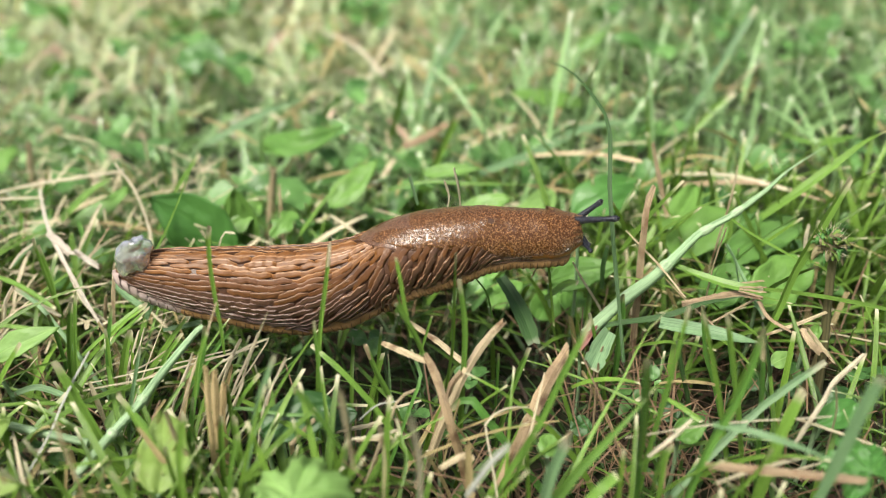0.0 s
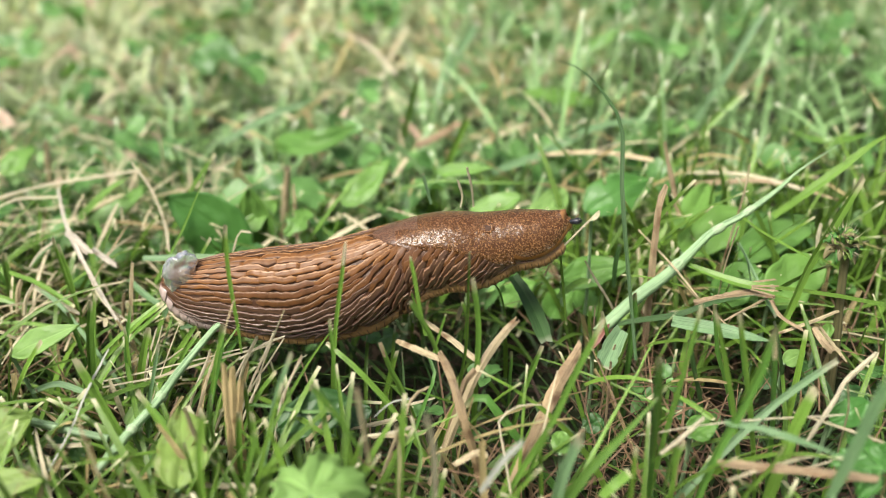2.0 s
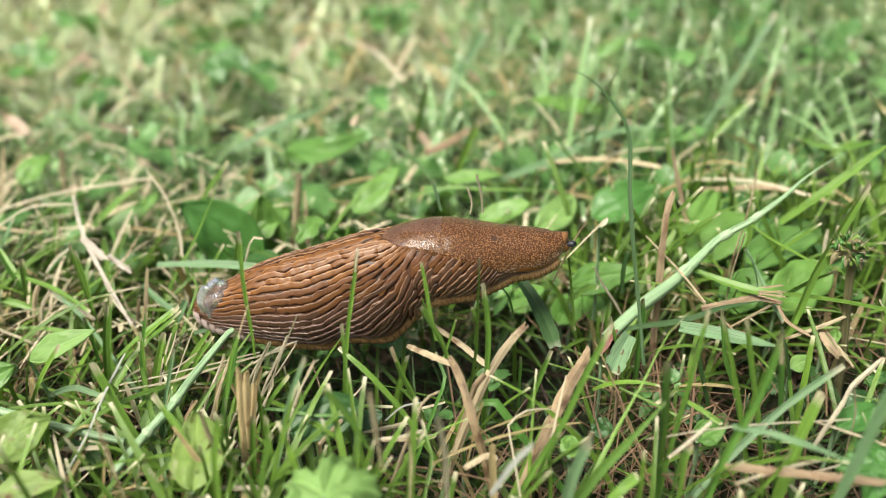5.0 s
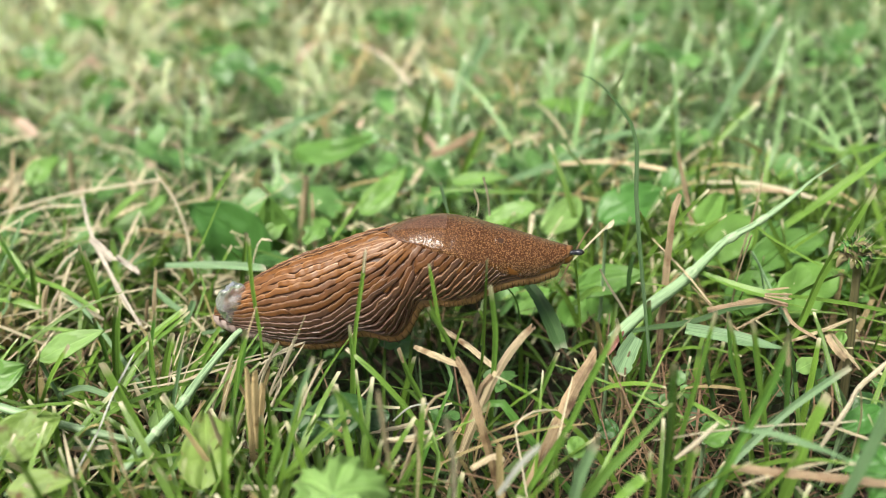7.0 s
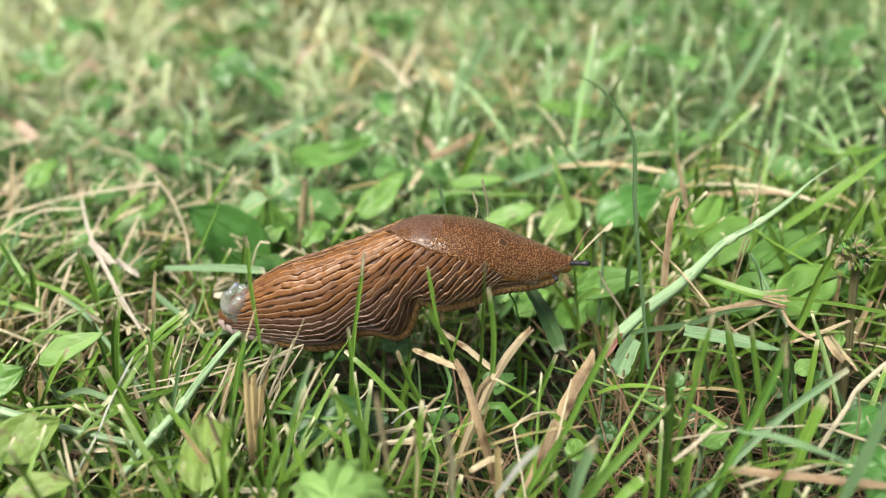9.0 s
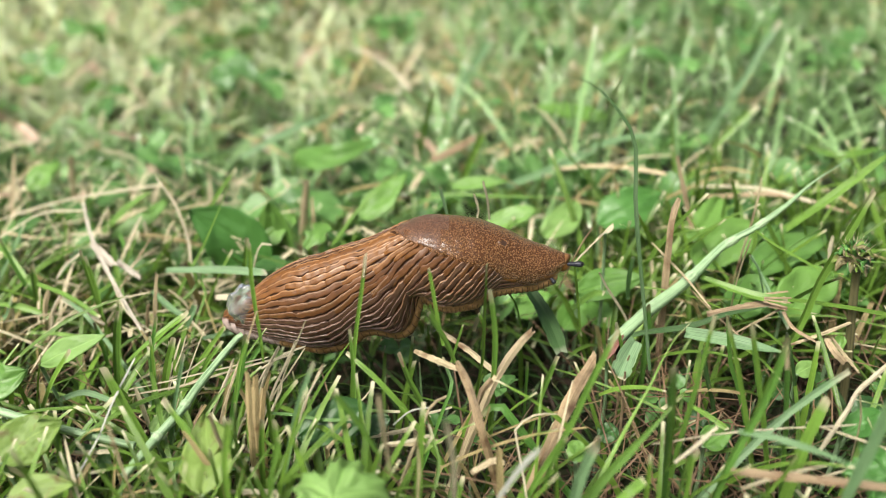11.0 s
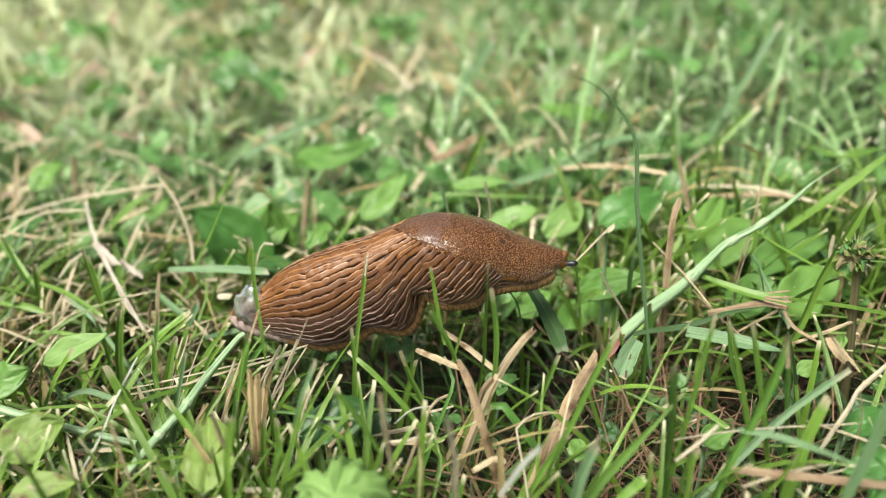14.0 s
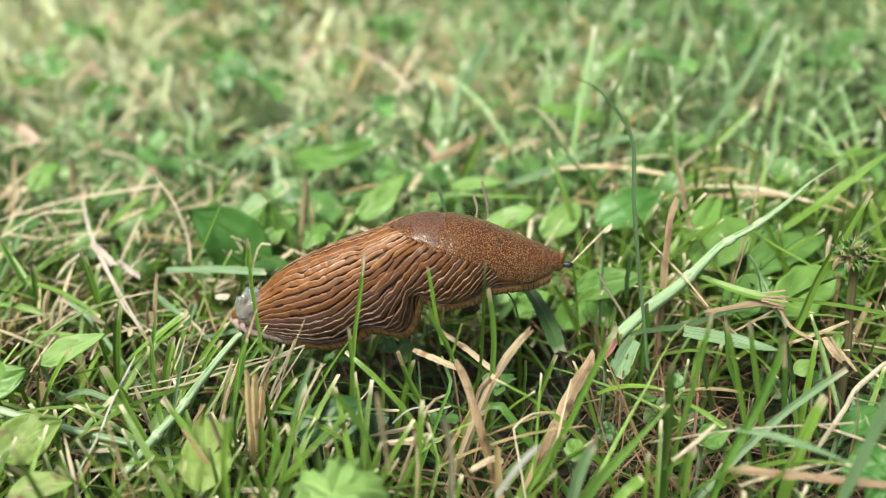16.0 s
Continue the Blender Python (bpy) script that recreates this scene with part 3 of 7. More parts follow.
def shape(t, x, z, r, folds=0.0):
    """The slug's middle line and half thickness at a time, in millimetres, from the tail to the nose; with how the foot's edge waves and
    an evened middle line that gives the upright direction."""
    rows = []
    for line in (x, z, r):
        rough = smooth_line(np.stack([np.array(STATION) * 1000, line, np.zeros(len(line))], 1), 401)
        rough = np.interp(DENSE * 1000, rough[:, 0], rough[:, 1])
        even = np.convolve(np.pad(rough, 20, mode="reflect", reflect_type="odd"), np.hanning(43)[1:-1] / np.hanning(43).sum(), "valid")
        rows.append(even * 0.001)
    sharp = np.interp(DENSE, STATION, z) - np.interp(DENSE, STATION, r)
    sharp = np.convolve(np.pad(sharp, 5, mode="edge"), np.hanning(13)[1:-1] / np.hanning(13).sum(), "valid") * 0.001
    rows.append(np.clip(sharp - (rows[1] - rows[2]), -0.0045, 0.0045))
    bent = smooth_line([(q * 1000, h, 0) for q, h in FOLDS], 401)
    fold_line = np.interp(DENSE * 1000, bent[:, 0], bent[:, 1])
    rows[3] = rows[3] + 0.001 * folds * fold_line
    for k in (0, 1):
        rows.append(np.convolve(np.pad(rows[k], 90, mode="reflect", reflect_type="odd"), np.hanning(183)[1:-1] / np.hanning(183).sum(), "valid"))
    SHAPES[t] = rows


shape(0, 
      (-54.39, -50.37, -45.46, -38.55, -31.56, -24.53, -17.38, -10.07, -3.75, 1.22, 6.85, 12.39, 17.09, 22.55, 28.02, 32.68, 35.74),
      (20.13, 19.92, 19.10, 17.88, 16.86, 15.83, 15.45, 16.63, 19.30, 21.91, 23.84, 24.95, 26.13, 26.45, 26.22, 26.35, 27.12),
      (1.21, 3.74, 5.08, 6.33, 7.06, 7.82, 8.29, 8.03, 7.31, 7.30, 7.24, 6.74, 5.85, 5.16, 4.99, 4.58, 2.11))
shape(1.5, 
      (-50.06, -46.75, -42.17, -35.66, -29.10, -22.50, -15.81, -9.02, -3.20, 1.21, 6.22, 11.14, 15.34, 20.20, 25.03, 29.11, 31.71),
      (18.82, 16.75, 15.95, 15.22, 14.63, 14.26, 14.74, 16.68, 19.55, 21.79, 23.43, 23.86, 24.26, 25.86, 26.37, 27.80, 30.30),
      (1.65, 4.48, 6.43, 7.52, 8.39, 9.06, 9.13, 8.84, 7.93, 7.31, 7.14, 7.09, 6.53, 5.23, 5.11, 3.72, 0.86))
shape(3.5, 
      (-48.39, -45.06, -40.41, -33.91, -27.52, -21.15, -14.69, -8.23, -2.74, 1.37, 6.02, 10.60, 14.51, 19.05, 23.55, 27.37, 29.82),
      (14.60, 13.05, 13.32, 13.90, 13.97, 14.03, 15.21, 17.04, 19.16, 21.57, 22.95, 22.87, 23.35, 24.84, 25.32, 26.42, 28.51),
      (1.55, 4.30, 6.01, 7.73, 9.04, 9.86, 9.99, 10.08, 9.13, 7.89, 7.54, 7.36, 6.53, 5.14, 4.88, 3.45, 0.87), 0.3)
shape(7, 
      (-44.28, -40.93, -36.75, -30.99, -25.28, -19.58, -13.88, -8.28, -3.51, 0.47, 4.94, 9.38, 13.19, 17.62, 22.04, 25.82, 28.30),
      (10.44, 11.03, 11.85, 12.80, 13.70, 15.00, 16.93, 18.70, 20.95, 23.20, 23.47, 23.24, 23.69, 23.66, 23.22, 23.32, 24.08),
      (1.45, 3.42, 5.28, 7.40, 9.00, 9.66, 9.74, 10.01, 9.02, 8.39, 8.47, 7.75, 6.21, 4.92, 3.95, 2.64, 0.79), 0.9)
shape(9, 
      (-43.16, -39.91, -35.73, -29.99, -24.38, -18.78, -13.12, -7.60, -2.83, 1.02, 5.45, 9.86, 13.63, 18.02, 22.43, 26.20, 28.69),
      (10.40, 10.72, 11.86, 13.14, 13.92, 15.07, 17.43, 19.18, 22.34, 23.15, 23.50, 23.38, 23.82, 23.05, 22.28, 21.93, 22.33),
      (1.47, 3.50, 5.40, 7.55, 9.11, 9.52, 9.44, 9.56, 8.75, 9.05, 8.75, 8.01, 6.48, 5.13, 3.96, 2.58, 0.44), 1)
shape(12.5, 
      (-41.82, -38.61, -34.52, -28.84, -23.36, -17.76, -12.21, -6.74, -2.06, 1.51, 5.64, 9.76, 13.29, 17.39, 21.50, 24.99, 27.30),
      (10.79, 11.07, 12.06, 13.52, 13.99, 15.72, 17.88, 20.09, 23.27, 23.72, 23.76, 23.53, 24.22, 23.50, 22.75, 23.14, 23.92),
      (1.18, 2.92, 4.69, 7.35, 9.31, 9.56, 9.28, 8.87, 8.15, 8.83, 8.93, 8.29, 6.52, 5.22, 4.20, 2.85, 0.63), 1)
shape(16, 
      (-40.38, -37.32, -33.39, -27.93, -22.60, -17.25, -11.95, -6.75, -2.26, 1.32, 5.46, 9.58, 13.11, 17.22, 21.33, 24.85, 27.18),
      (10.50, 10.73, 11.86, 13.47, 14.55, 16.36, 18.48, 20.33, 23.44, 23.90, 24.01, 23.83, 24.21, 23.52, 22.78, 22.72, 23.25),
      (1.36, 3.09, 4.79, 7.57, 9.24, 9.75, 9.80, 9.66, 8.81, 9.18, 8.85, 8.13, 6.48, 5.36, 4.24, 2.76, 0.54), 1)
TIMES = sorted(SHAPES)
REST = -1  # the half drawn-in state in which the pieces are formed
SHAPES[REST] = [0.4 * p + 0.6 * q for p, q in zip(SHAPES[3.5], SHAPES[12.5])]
FOOT = radians(140)


def surface(u, a, t, lift=0.0):
    """Points of the skin: u along the body, a round it (0 on the back, positive towards the near side); lift in half thicknesses."""
    xs, zs, rs, es, xe, ze = SHAPES[t]
    x, z, r = (np.interp(u, DENSE, k) for k in (xs, zs, rs))
    gx, gz = (np.interp(u, DENSE, np.gradient(k, DENSE)) for k in (xe, ze))
    run = np.hypot(gx, gz)
    zero = np.zeros_like(x)
    up = np.stack([-gz / run, zero, gx / run], -1)
    out = np.cos(a)[..., None] * up + np.sin(a)[..., None] * np.stack([zero, zero - 1, zero], -1)
    hem = np.clip((np.abs(a) - radians(75)) / radians(60), 0, 1)
    return np.stack([x, zero + SLUG_Y, z], -1) + out * (r * (1 + lift))[..., None] + up * (np.interp(u, DENSE, es) * hem * hem * (3 - 2 * hem))[..., None], r


def skin(u, a, t, lift=0.0):
    """Points of the skin with two directions at each, from its slopes along and round the body."""
    u, a, lift = np.broadcast_arrays(np.asarray(u, float), np.asarray(a, float), np.asarray(lift, float))
    place, r = surface(u, a, t, lift)
    first = unit(surface(np.minimum(u + 0.012, 1), a, t)[0] - surface(np.maximum(u - 0.012, 0), a, t)[0])
    normal = unit(np.cross(surface(u, a + 0.05, t)[0] - surface(u, a - 0.05, t)[0], first))
    return place, first, normal, r


def skin_pose(u, a, t, lift=0.0):
    p, first, normal, _ = skin(u, a, t, lift)
    m = Matrix(np.stack([first, np.cross(normal, first), normal], 1).tolist()).to_4x4()
    m.translation = Vector(p.tolist())
    return m


def home(t):
    """Where the slug as a whole is."""
    x, z = SHAPES[t][:2]
    return Matrix.Translation((float(np.mean(x)), SLUG_Y, 0.008))


def skin_piece(name, u, a, points, faces, mat, label="", uvs=None, parent=None):
    """A rigid piece built in place at rest, that rides on the skin at u, a."""
    back = np.array(skin_pose(u, a, REST).inverted())
    flat = np.asarray(points).reshape(-1, 3)
    local = flat @ back[:3, :3].T + back[:3, 3]
    ob = mesh_object(name, local, faces, mat, parent or slug, uvs, label)
    MOVES.append((ob, [(t, home(t).inverted() @ skin_pose(u, a, t)) for t in TIMES]))
    return ob


def stream(row, u, front=False):
    """The angle at which a ridge that is numbered by its angle where it starts lies at u: behind, the ridges sweep up slowly; before
    the middle they run slantwise from the foot up to the mantle's edge."""
    side, low = np.abs(row), radians(14)
    if front:
        k = np.clip(u - 0.42, 0, 0.36)
        turn = np.radians(190 * k + 480 * k * k)
        return np.sign(row) * (side - turn * np.clip((side - low) / radians(60), 0, 1))
    k = np.clip(u - 0.28, 0, None)
    sweep = np.exp(-1.3 * k - 4.2 * k * k)
    return np.sign(row) * np.where(side < low, side, low + (side - low) * sweep)


def mantle_edge(u):
    """How far the mantle reaches down the sides at u."""
    return np.radians(np.interp(u, (0.495, 0.527, 0.60, 0.747, 0.80, 0.86), (0, 28, 50, 74, 104, 124)))


slug_rng = np.random.default_rng(21)
ACROSS = np.array([-1.0, -0.93, -0.84, -0.74, -0.62, -0.40, 0.0, 0.38, 0.68, 0.88, 1.0])
ROUNDED = np.array([0, 0.50, 0.88, 1.0, 0.98, 0.90, 0.84, 0.76, 0.62, 0.36, 0])
ALONG = 19
RIDGE_FACES = grid_faces(ALONG, len(ACROSS))
RIM = np.tile((2, 1, 1, 1, 0, 0, 0, 0, 0, 2), ALONG - 1)  # sheen-pale rim, back of the roll and the shade-coloured furrows beside it
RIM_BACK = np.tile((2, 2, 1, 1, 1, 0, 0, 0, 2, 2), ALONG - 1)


def ridge(u, row, du, dr, front):
    """One skin tubercle: a long wavy flat roll with a raised wet upper rim and steep sides that go down into the furrows."""
    v, upper = np.meshgrid(np.linspace(-1, 1, ALONG), ACROSS, indexing="ij")
    w = upper * np.sign(row)
    uu = np.clip(u + v * du, 0.004, 0.995)
    flow = np.array([noise.noise(Vector((q * 17, row * 2.5, 3.0))) + 0.6 * noise.noise(Vector((q * 46, row * 5.0, 9.0))) for q in uu[:, 0]])
    taper = np.clip(1 - 0.62 * np.abs(v) ** 5, 0, 1) * (1 + 0.10 * np.sin(v * 7 + slug_rng.uniform(0, 6.28)))
    scallop = np.where(upper < -0.5, 0.09 * np.sin(v * slug_rng.uniform(14, 22) + slug_rng.uniform(0, 6.28)), 0)
    aa = stream(row + (w + scallop * np.sign(row)) * dr * taper + 0.75 * dr * flow[:, None], uu, front)
    ends = np.clip(1 - np.abs(v) ** 5, 0, 1)
    at = float(stream(np.array(row), np.array(u), front))
    side = abs(at)
    high = float(np.interp(side, (radians(20), radians(70), radians(120)), (0.040, 0.030, 0.024)))
    crest = high * slug_rng.uniform(0.8, 1.15) * (1 + 0.16 * np.sin(v * 11 + slug_rng.uniform(0, 6.28)) + 0.10 * np.sin(v * 23 + slug_rng.uniform(0, 6.28)))
    lift = -0.040 + (0.040 + crest) * np.interp(upper, ACROSS, ROUNDED) * ends**0.8
    p = skin(uu, aa, REST, lift)[0]
    spread = side + radians(16) * (slug_rng.random() - 0.5)
    back, middle = spread < radians(44), spread < radians(72)
    ob = skin_piece("skin_ridge", u, at, p, RIDGE_FACES, SKIN_BACK if back else SKIN_FLANK if middle else SKIN_SIDE)
    plain = slug_rng.random() < 0.2
    ob.data.materials.append(ob.data.materials[0] if plain else SKIN_BACK_RIM if back else SKIN_FLANK_SHEEN if middle or front else SKIN_RIM_SHEEN)
    ob.data.materials.append(SKIN_FURROW_SHADE)
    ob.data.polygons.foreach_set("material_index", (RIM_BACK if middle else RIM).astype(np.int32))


GAP = 0.082
for turn in (1, -1):
    for step, first, last, count in ((radians(9.2), 0.03, 0.47, 20), (radians(11.0), 0.46, 0.86, 26)):
        for k in range(count):
            row = turn * step * (k + 0.5)
            u = first + (0.5 * GAP if k % 2 else 0) + slug_rng.uniform(-0.016, 0.016)
            while u < last:
                front = first > 0.4
                a = abs(float(stream(np.array(row), np.array(u), front)))
                short = 0.62 if front else float(np.interp(a, (radians(30), radians(60), radians(105)), (0.95, 0.80, 0.60)))
                if a < FOOT and a > mantle_edge(u) - 0.16 and (turn > 0 or a < radians(80)):
                    ridge(u, row, min(GAP * short * slug_rng.uniform(0.56, 0.84), 0.6 * u + 0.02), step * 0.52, front)
                u += GAP * short * slug_rng.uniform(0.75, 1.25)

UNDER_FACES = grid_faces(7, 7)


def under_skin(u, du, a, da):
    """A patch at the bottom of the furrows, its colour darkened as their shade; its rim dips under its neighbours."""
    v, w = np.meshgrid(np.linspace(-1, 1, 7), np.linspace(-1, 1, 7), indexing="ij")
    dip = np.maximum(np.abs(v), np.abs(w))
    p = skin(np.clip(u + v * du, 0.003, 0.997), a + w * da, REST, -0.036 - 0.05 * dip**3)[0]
    skin_piece("under_skin", u, a, p, UNDER_FACES, SKIN_FURROW_SHADE)


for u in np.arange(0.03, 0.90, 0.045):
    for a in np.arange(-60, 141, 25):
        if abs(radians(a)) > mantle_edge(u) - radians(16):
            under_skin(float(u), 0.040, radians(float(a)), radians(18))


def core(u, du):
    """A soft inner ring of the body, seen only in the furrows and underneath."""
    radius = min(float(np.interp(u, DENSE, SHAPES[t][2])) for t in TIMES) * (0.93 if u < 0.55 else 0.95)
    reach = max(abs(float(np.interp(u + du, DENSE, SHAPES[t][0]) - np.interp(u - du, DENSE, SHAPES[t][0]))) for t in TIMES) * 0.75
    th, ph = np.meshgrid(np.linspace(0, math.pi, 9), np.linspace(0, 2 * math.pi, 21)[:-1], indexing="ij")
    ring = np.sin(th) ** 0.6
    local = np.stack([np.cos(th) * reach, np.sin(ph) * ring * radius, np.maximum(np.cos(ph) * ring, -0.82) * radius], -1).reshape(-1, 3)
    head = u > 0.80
    ob = mesh_object("head_fold" if head else "body_core", local, grid_faces(9, 20, wrap=True), SKIN_HEAD if head else SKIN_FURROW_SHADE, slug)
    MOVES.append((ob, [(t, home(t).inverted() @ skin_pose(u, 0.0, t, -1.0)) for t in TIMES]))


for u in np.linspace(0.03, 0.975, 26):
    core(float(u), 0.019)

CELL_FACES = grid_faces(13, 13)


def mantle_cell(u, du, q, dq):
    """A piece of the grainy mantle; its rim dips under its neighbours."""
    v, w = np.meshgrid(np.linspace(-1, 1, 13), np.linspace(-1, 1, 13), indexing="ij")
    uu = np.clip(u + v * du, 0.497, 0.999)
    qq = np.clip(q + w * dq, -1.03, 1.03)
    aa = qq * mantle_edge(uu)
    dip = np.clip(np.maximum(np.abs(v), np.abs(w)) - 0.52, 0, 1) / 0.48
    edge = np.clip((np.abs(q + w * dq) - 0.93) / 0.10, 0, 1)
    lift = 0.045 * (1 - edge) - 0.055 * dip**1.6 - 0.05 * edge
    p = skin(uu, aa, REST, lift)[0]
    skin_piece("mantle_skin", u, float(q * mantle_edge(u)), p, CELL_FACES, SKIN_SADDLE if u < 0.61 - 0.07 * abs(q) else SKIN_HEAD if u > 0.86 and abs(q) > 0.85 else SKIN_MANTLE)


for u in np.arange(0.525, 1.0, 0.058):
    for q in np.arange(-11, 12, 2) / 12:
        mantle_cell(float(u), 0.088, float(q), 1 / 5.4)


def breathing_hole():
    u, a = 0.785, radians(30)
    rim, pit = [], []
    for k in range(17):
        c, s = math.cos(k * math.tau / 16), math.sin(k * math.tau / 16)
        rim.append([skin(u + c * rr * 0.013, a + s * rr * 0.12, REST, h)[0] for rr, h in ((1.7, 0.02), (1.35, 0.085), (1.0, 0.105), (0.75, 0.075))])
        pit.append(rim[-1][3])
    rim, pit = np.array(rim), pit[:16]
    skin_piece("breathing_hole", u, a, rim, grid_faces(17, 4), SKIN_MANTLE, "small round breathing pore with a raised rim")
    # flat disc closing the rim, its dark colour standing for the hole's shade
    skin_piece("pore", u, a, np.array(pit), [tuple(range(16))], SKIN_LINE, "dark disc for the shaded opening")


breathing_hole()


def upper_lip():
    """The blunt flap of skin over the feelers."""
    a = np.radians(np.linspace(-75, 75, 13))
    rows = []
    for u, out, up, lift in ((0.93, 0.0, 0.0, 0.02), (0.965, 0.0, 0.00015, 0.05), (0.985, 0.0003, 0.0005, 0.05), (0.99, 0.0009, 0.0009, 0.0), (0.985, 0.0007, 0.0002, -0.2)):
        p, first, normal, _ = skin(np.full(13, u), a, REST, lift)
        shrink = np.cos(a)[:, None]
        rows.append(p + first * out * (0.4 + 0.6 * shrink) + normal * up * shrink)
    ob = skin_piece("lip", 0.97, 0.0, np.array(rows), grid_faces(5, 13), SKIN_MANTLE, "blunt flap of skin over the feelers")
    ob.data.materials.append(SKIN_BACK_RIM)
    ob.data.polygons.foreach_set("material_index", np.repeat((0, 0, 1, 1), 12).astype(np.int32))


upper_lip()


def fringe_lobe(u, du, turn):
    """One lobe of the pale foot fringe with the dark line across it."""
    v, w = np.meshgrid(np.linspace(-1, 1, 5), np.linspace(-1, 1, 7), indexing="ij")
    uu = np.clip(u + v * du, 0.002, 0.985)
    rest = float(np.interp(u, DENSE, SHAPES[REST][2]))
    size = max(rest, 0.002)
    tall = max(0.0036 - 0.0185 * u, 0.00125) / size
    aa = turn * (FOOT + w * tall)
    bulge = np.sqrt(np.clip(1 - w**2, 0, 1))
    lift = (-0.0005 + 0.00115 * bulge * (1 - 0.3 * v**2) + 0.0005 * (w + 1)) / size
    p = skin(uu, aa, REST, lift)[0]
    mat = SKIN_TAIL if u < 0.13 else SKIN_FRINGE
    lobe = skin_piece("foot_fringe", u, turn * FOOT, p, grid_faces(5, 7), mat)
    if u < 0.07:
        return
    v, w = np.meshgrid(np.linspace(-0.08, 0.08, 2), np.linspace(-0.75, 0.75, 7), indexing="ij")
    aa = turn * (FOOT + w * tall)
    lift = (-0.00047 + 0.00117 * np.sqrt(1 - w**2) + 0.0005 * (w + 1)) / size
    back = np.array(skin_pose(u, turn * FOOT, REST).inverted())
    q = skin(u + v * du, aa, REST, lift)[0].reshape(-1, 3) @ back[:3, :3].T + back[:3, 3]
    mesh_object("fringe_line", q, grid_faces(2, 7), SKIN_LINE, lobe)


for turn in (1, -1):
    for u in np.arange(0.012, 0.955, 0.0165):
        fringe_lobe(float(u), 0.0125, turn)


def tentacle(name, length, thick, bulb, label, eye):
    """A feeler that points along its x axis, with its tip at the origin and its root hidden in the head."""
    v = np.r_[0.0, 0.03, 0.07, 0.12, 0.17, 0.24, np.linspace(0.35, 1.0, 8)]
    r = np.interp(v, (0, 0.03, 0.07, 0.12, 0.17, 0.24, 1.0), (0.0, 0.62 * bulb, 0.95 * bulb, bulb, 0.86 * bulb, thick * 0.8, thick * 1.5))
    ph = np.linspace(0, math.tau, 15)[:-1]
    verts = np.stack([np.repeat(-v * length, 14), np.outer(r, np.cos(ph)).ravel(), np.outer(r, np.sin(ph)).ravel()], 1)
    ob = mesh_object(name, verts, grid_faces(len(v), 14, wrap=True), SKIN_STALK, slug, label=label)
    if eye:
        th, ph = np.meshgrid(np.linspace(0, math.pi, 7), np.linspace(0, math.tau, 11)[:-1], indexing="ij")
        ball = np.stack([np.cos(th), np.sin(th) * np.cos(ph), np.sin(th) * np.sin(ph)], -1).reshape(-1, 3)
        mesh_object("eye", ball * bulb * 0.55 + np.array([-0.05 * length, -0.35 * bulb, 0.45 * bulb]), grid_faces(7, 10, wrap=True), SKIN_EYE, ob, label="shiny black eye spot")
    return ob


stalk_near = tentacle("eye_stalk", 0.0095, 0.00056, 0.00062, "dark blue-grey eye stalk", True)
stalk_far = tentacle("eye_stalk", 0.0085, 0.00056, 0.00060, "dark blue-grey eye stalk", True)
feeler_near = tentacle("feeler", 0.0040, 0.00042, 0.00046, "short dark lower feeler", False)
feeler_far = tentacle("feeler", 0.0040, 0.00042, 0.00046, "short dark lower feeler", False)


def mucus_drop():
    """A lump of clear slime held on the tail."""
    th, ph = np.meshgrid(np.linspace(0, math.pi, 25), np.linspace(0, math.tau, 33)[:-1], indexing="ij")
    d = np.stack([np.sin(th) * np.cos(ph), np.sin(th) * np.sin(ph), np.cos(th)], -1).reshape(-1, 3)
    bump = np.array([1 + 0.34 * noise.noise(Vector(p) * 1.5 + Vector((0.4, 2.1, 0.9))) + 0.13 * noise.noise(Vector(p) * 4.0 + Vector((3, 1, 2))) for p in d])
    verts = d * bump[:, None] * (0.0031, 0.0030, 0.0040)
    return mesh_object("mucus", verts, grid_faces(25, 32, wrap=True), MUCUS, slug, label="clear whitish slime lump on the tail")


mucus = mucus_drop()


# ---- tufts: the blades and stems that grow from one spot ----
TUFTS = {}


def in_tuft(ob, root):
    """Parents a blade or stem to the tuft that grows where it is rooted."""
    key = (round(root[0] / 0.024), round(root[1] / 0.024))
    if key not in TUFTS:
        spot = new("grass_tuft")
        spot.location = (key[0] * 0.024, key[1] * 0.024, -TURF)
        spot.empty_display_size = 0.005
        TUFTS[key] = tagged(spot, "tuft of mown green grass with cut blades", "grass tuft", group="grass tufts")
    ob.parent = TUFTS[key]
    ob.matrix_parent_inverse = Matrix.Translation(TUFTS[key].location).inverted()
    return ob


# ---- single blades, stalks and leaves that can be told apart ----
piece_rng = np.random.default_rng(5)


def rings(line, facing, half, fold, thick, twist=0.0):
    """A closed flat section carried along a line: two edges, a creased face and a back; it twists by so many radians on the way."""
    run = unit(np.gradient(line, axis=0))
    side = unit(np.cross(run, facing))
    normal = unit(np.cross(side, run))
    turn = (np.linspace(-0.5, 0.5, len(line)) * twist)[:, None]
    side, normal = side * np.cos(turn) + normal * np.sin(turn), normal * np.cos(turn) - side * np.sin(turn)
    half = np.asarray(half)[:, None]
    return np.stack([line - side * half, line - normal * half * fold, line + side * half, line - normal * (half * fold + thick)], 1), side, normal


def facing_for(roll):
    """A blade's face turns up and towards the open side, rolled about it at random."""
    return np.array([math.sin(radians(roll)), -0.55 * math.cos(radians(roll)), 0.83 * math.cos(radians(roll))])


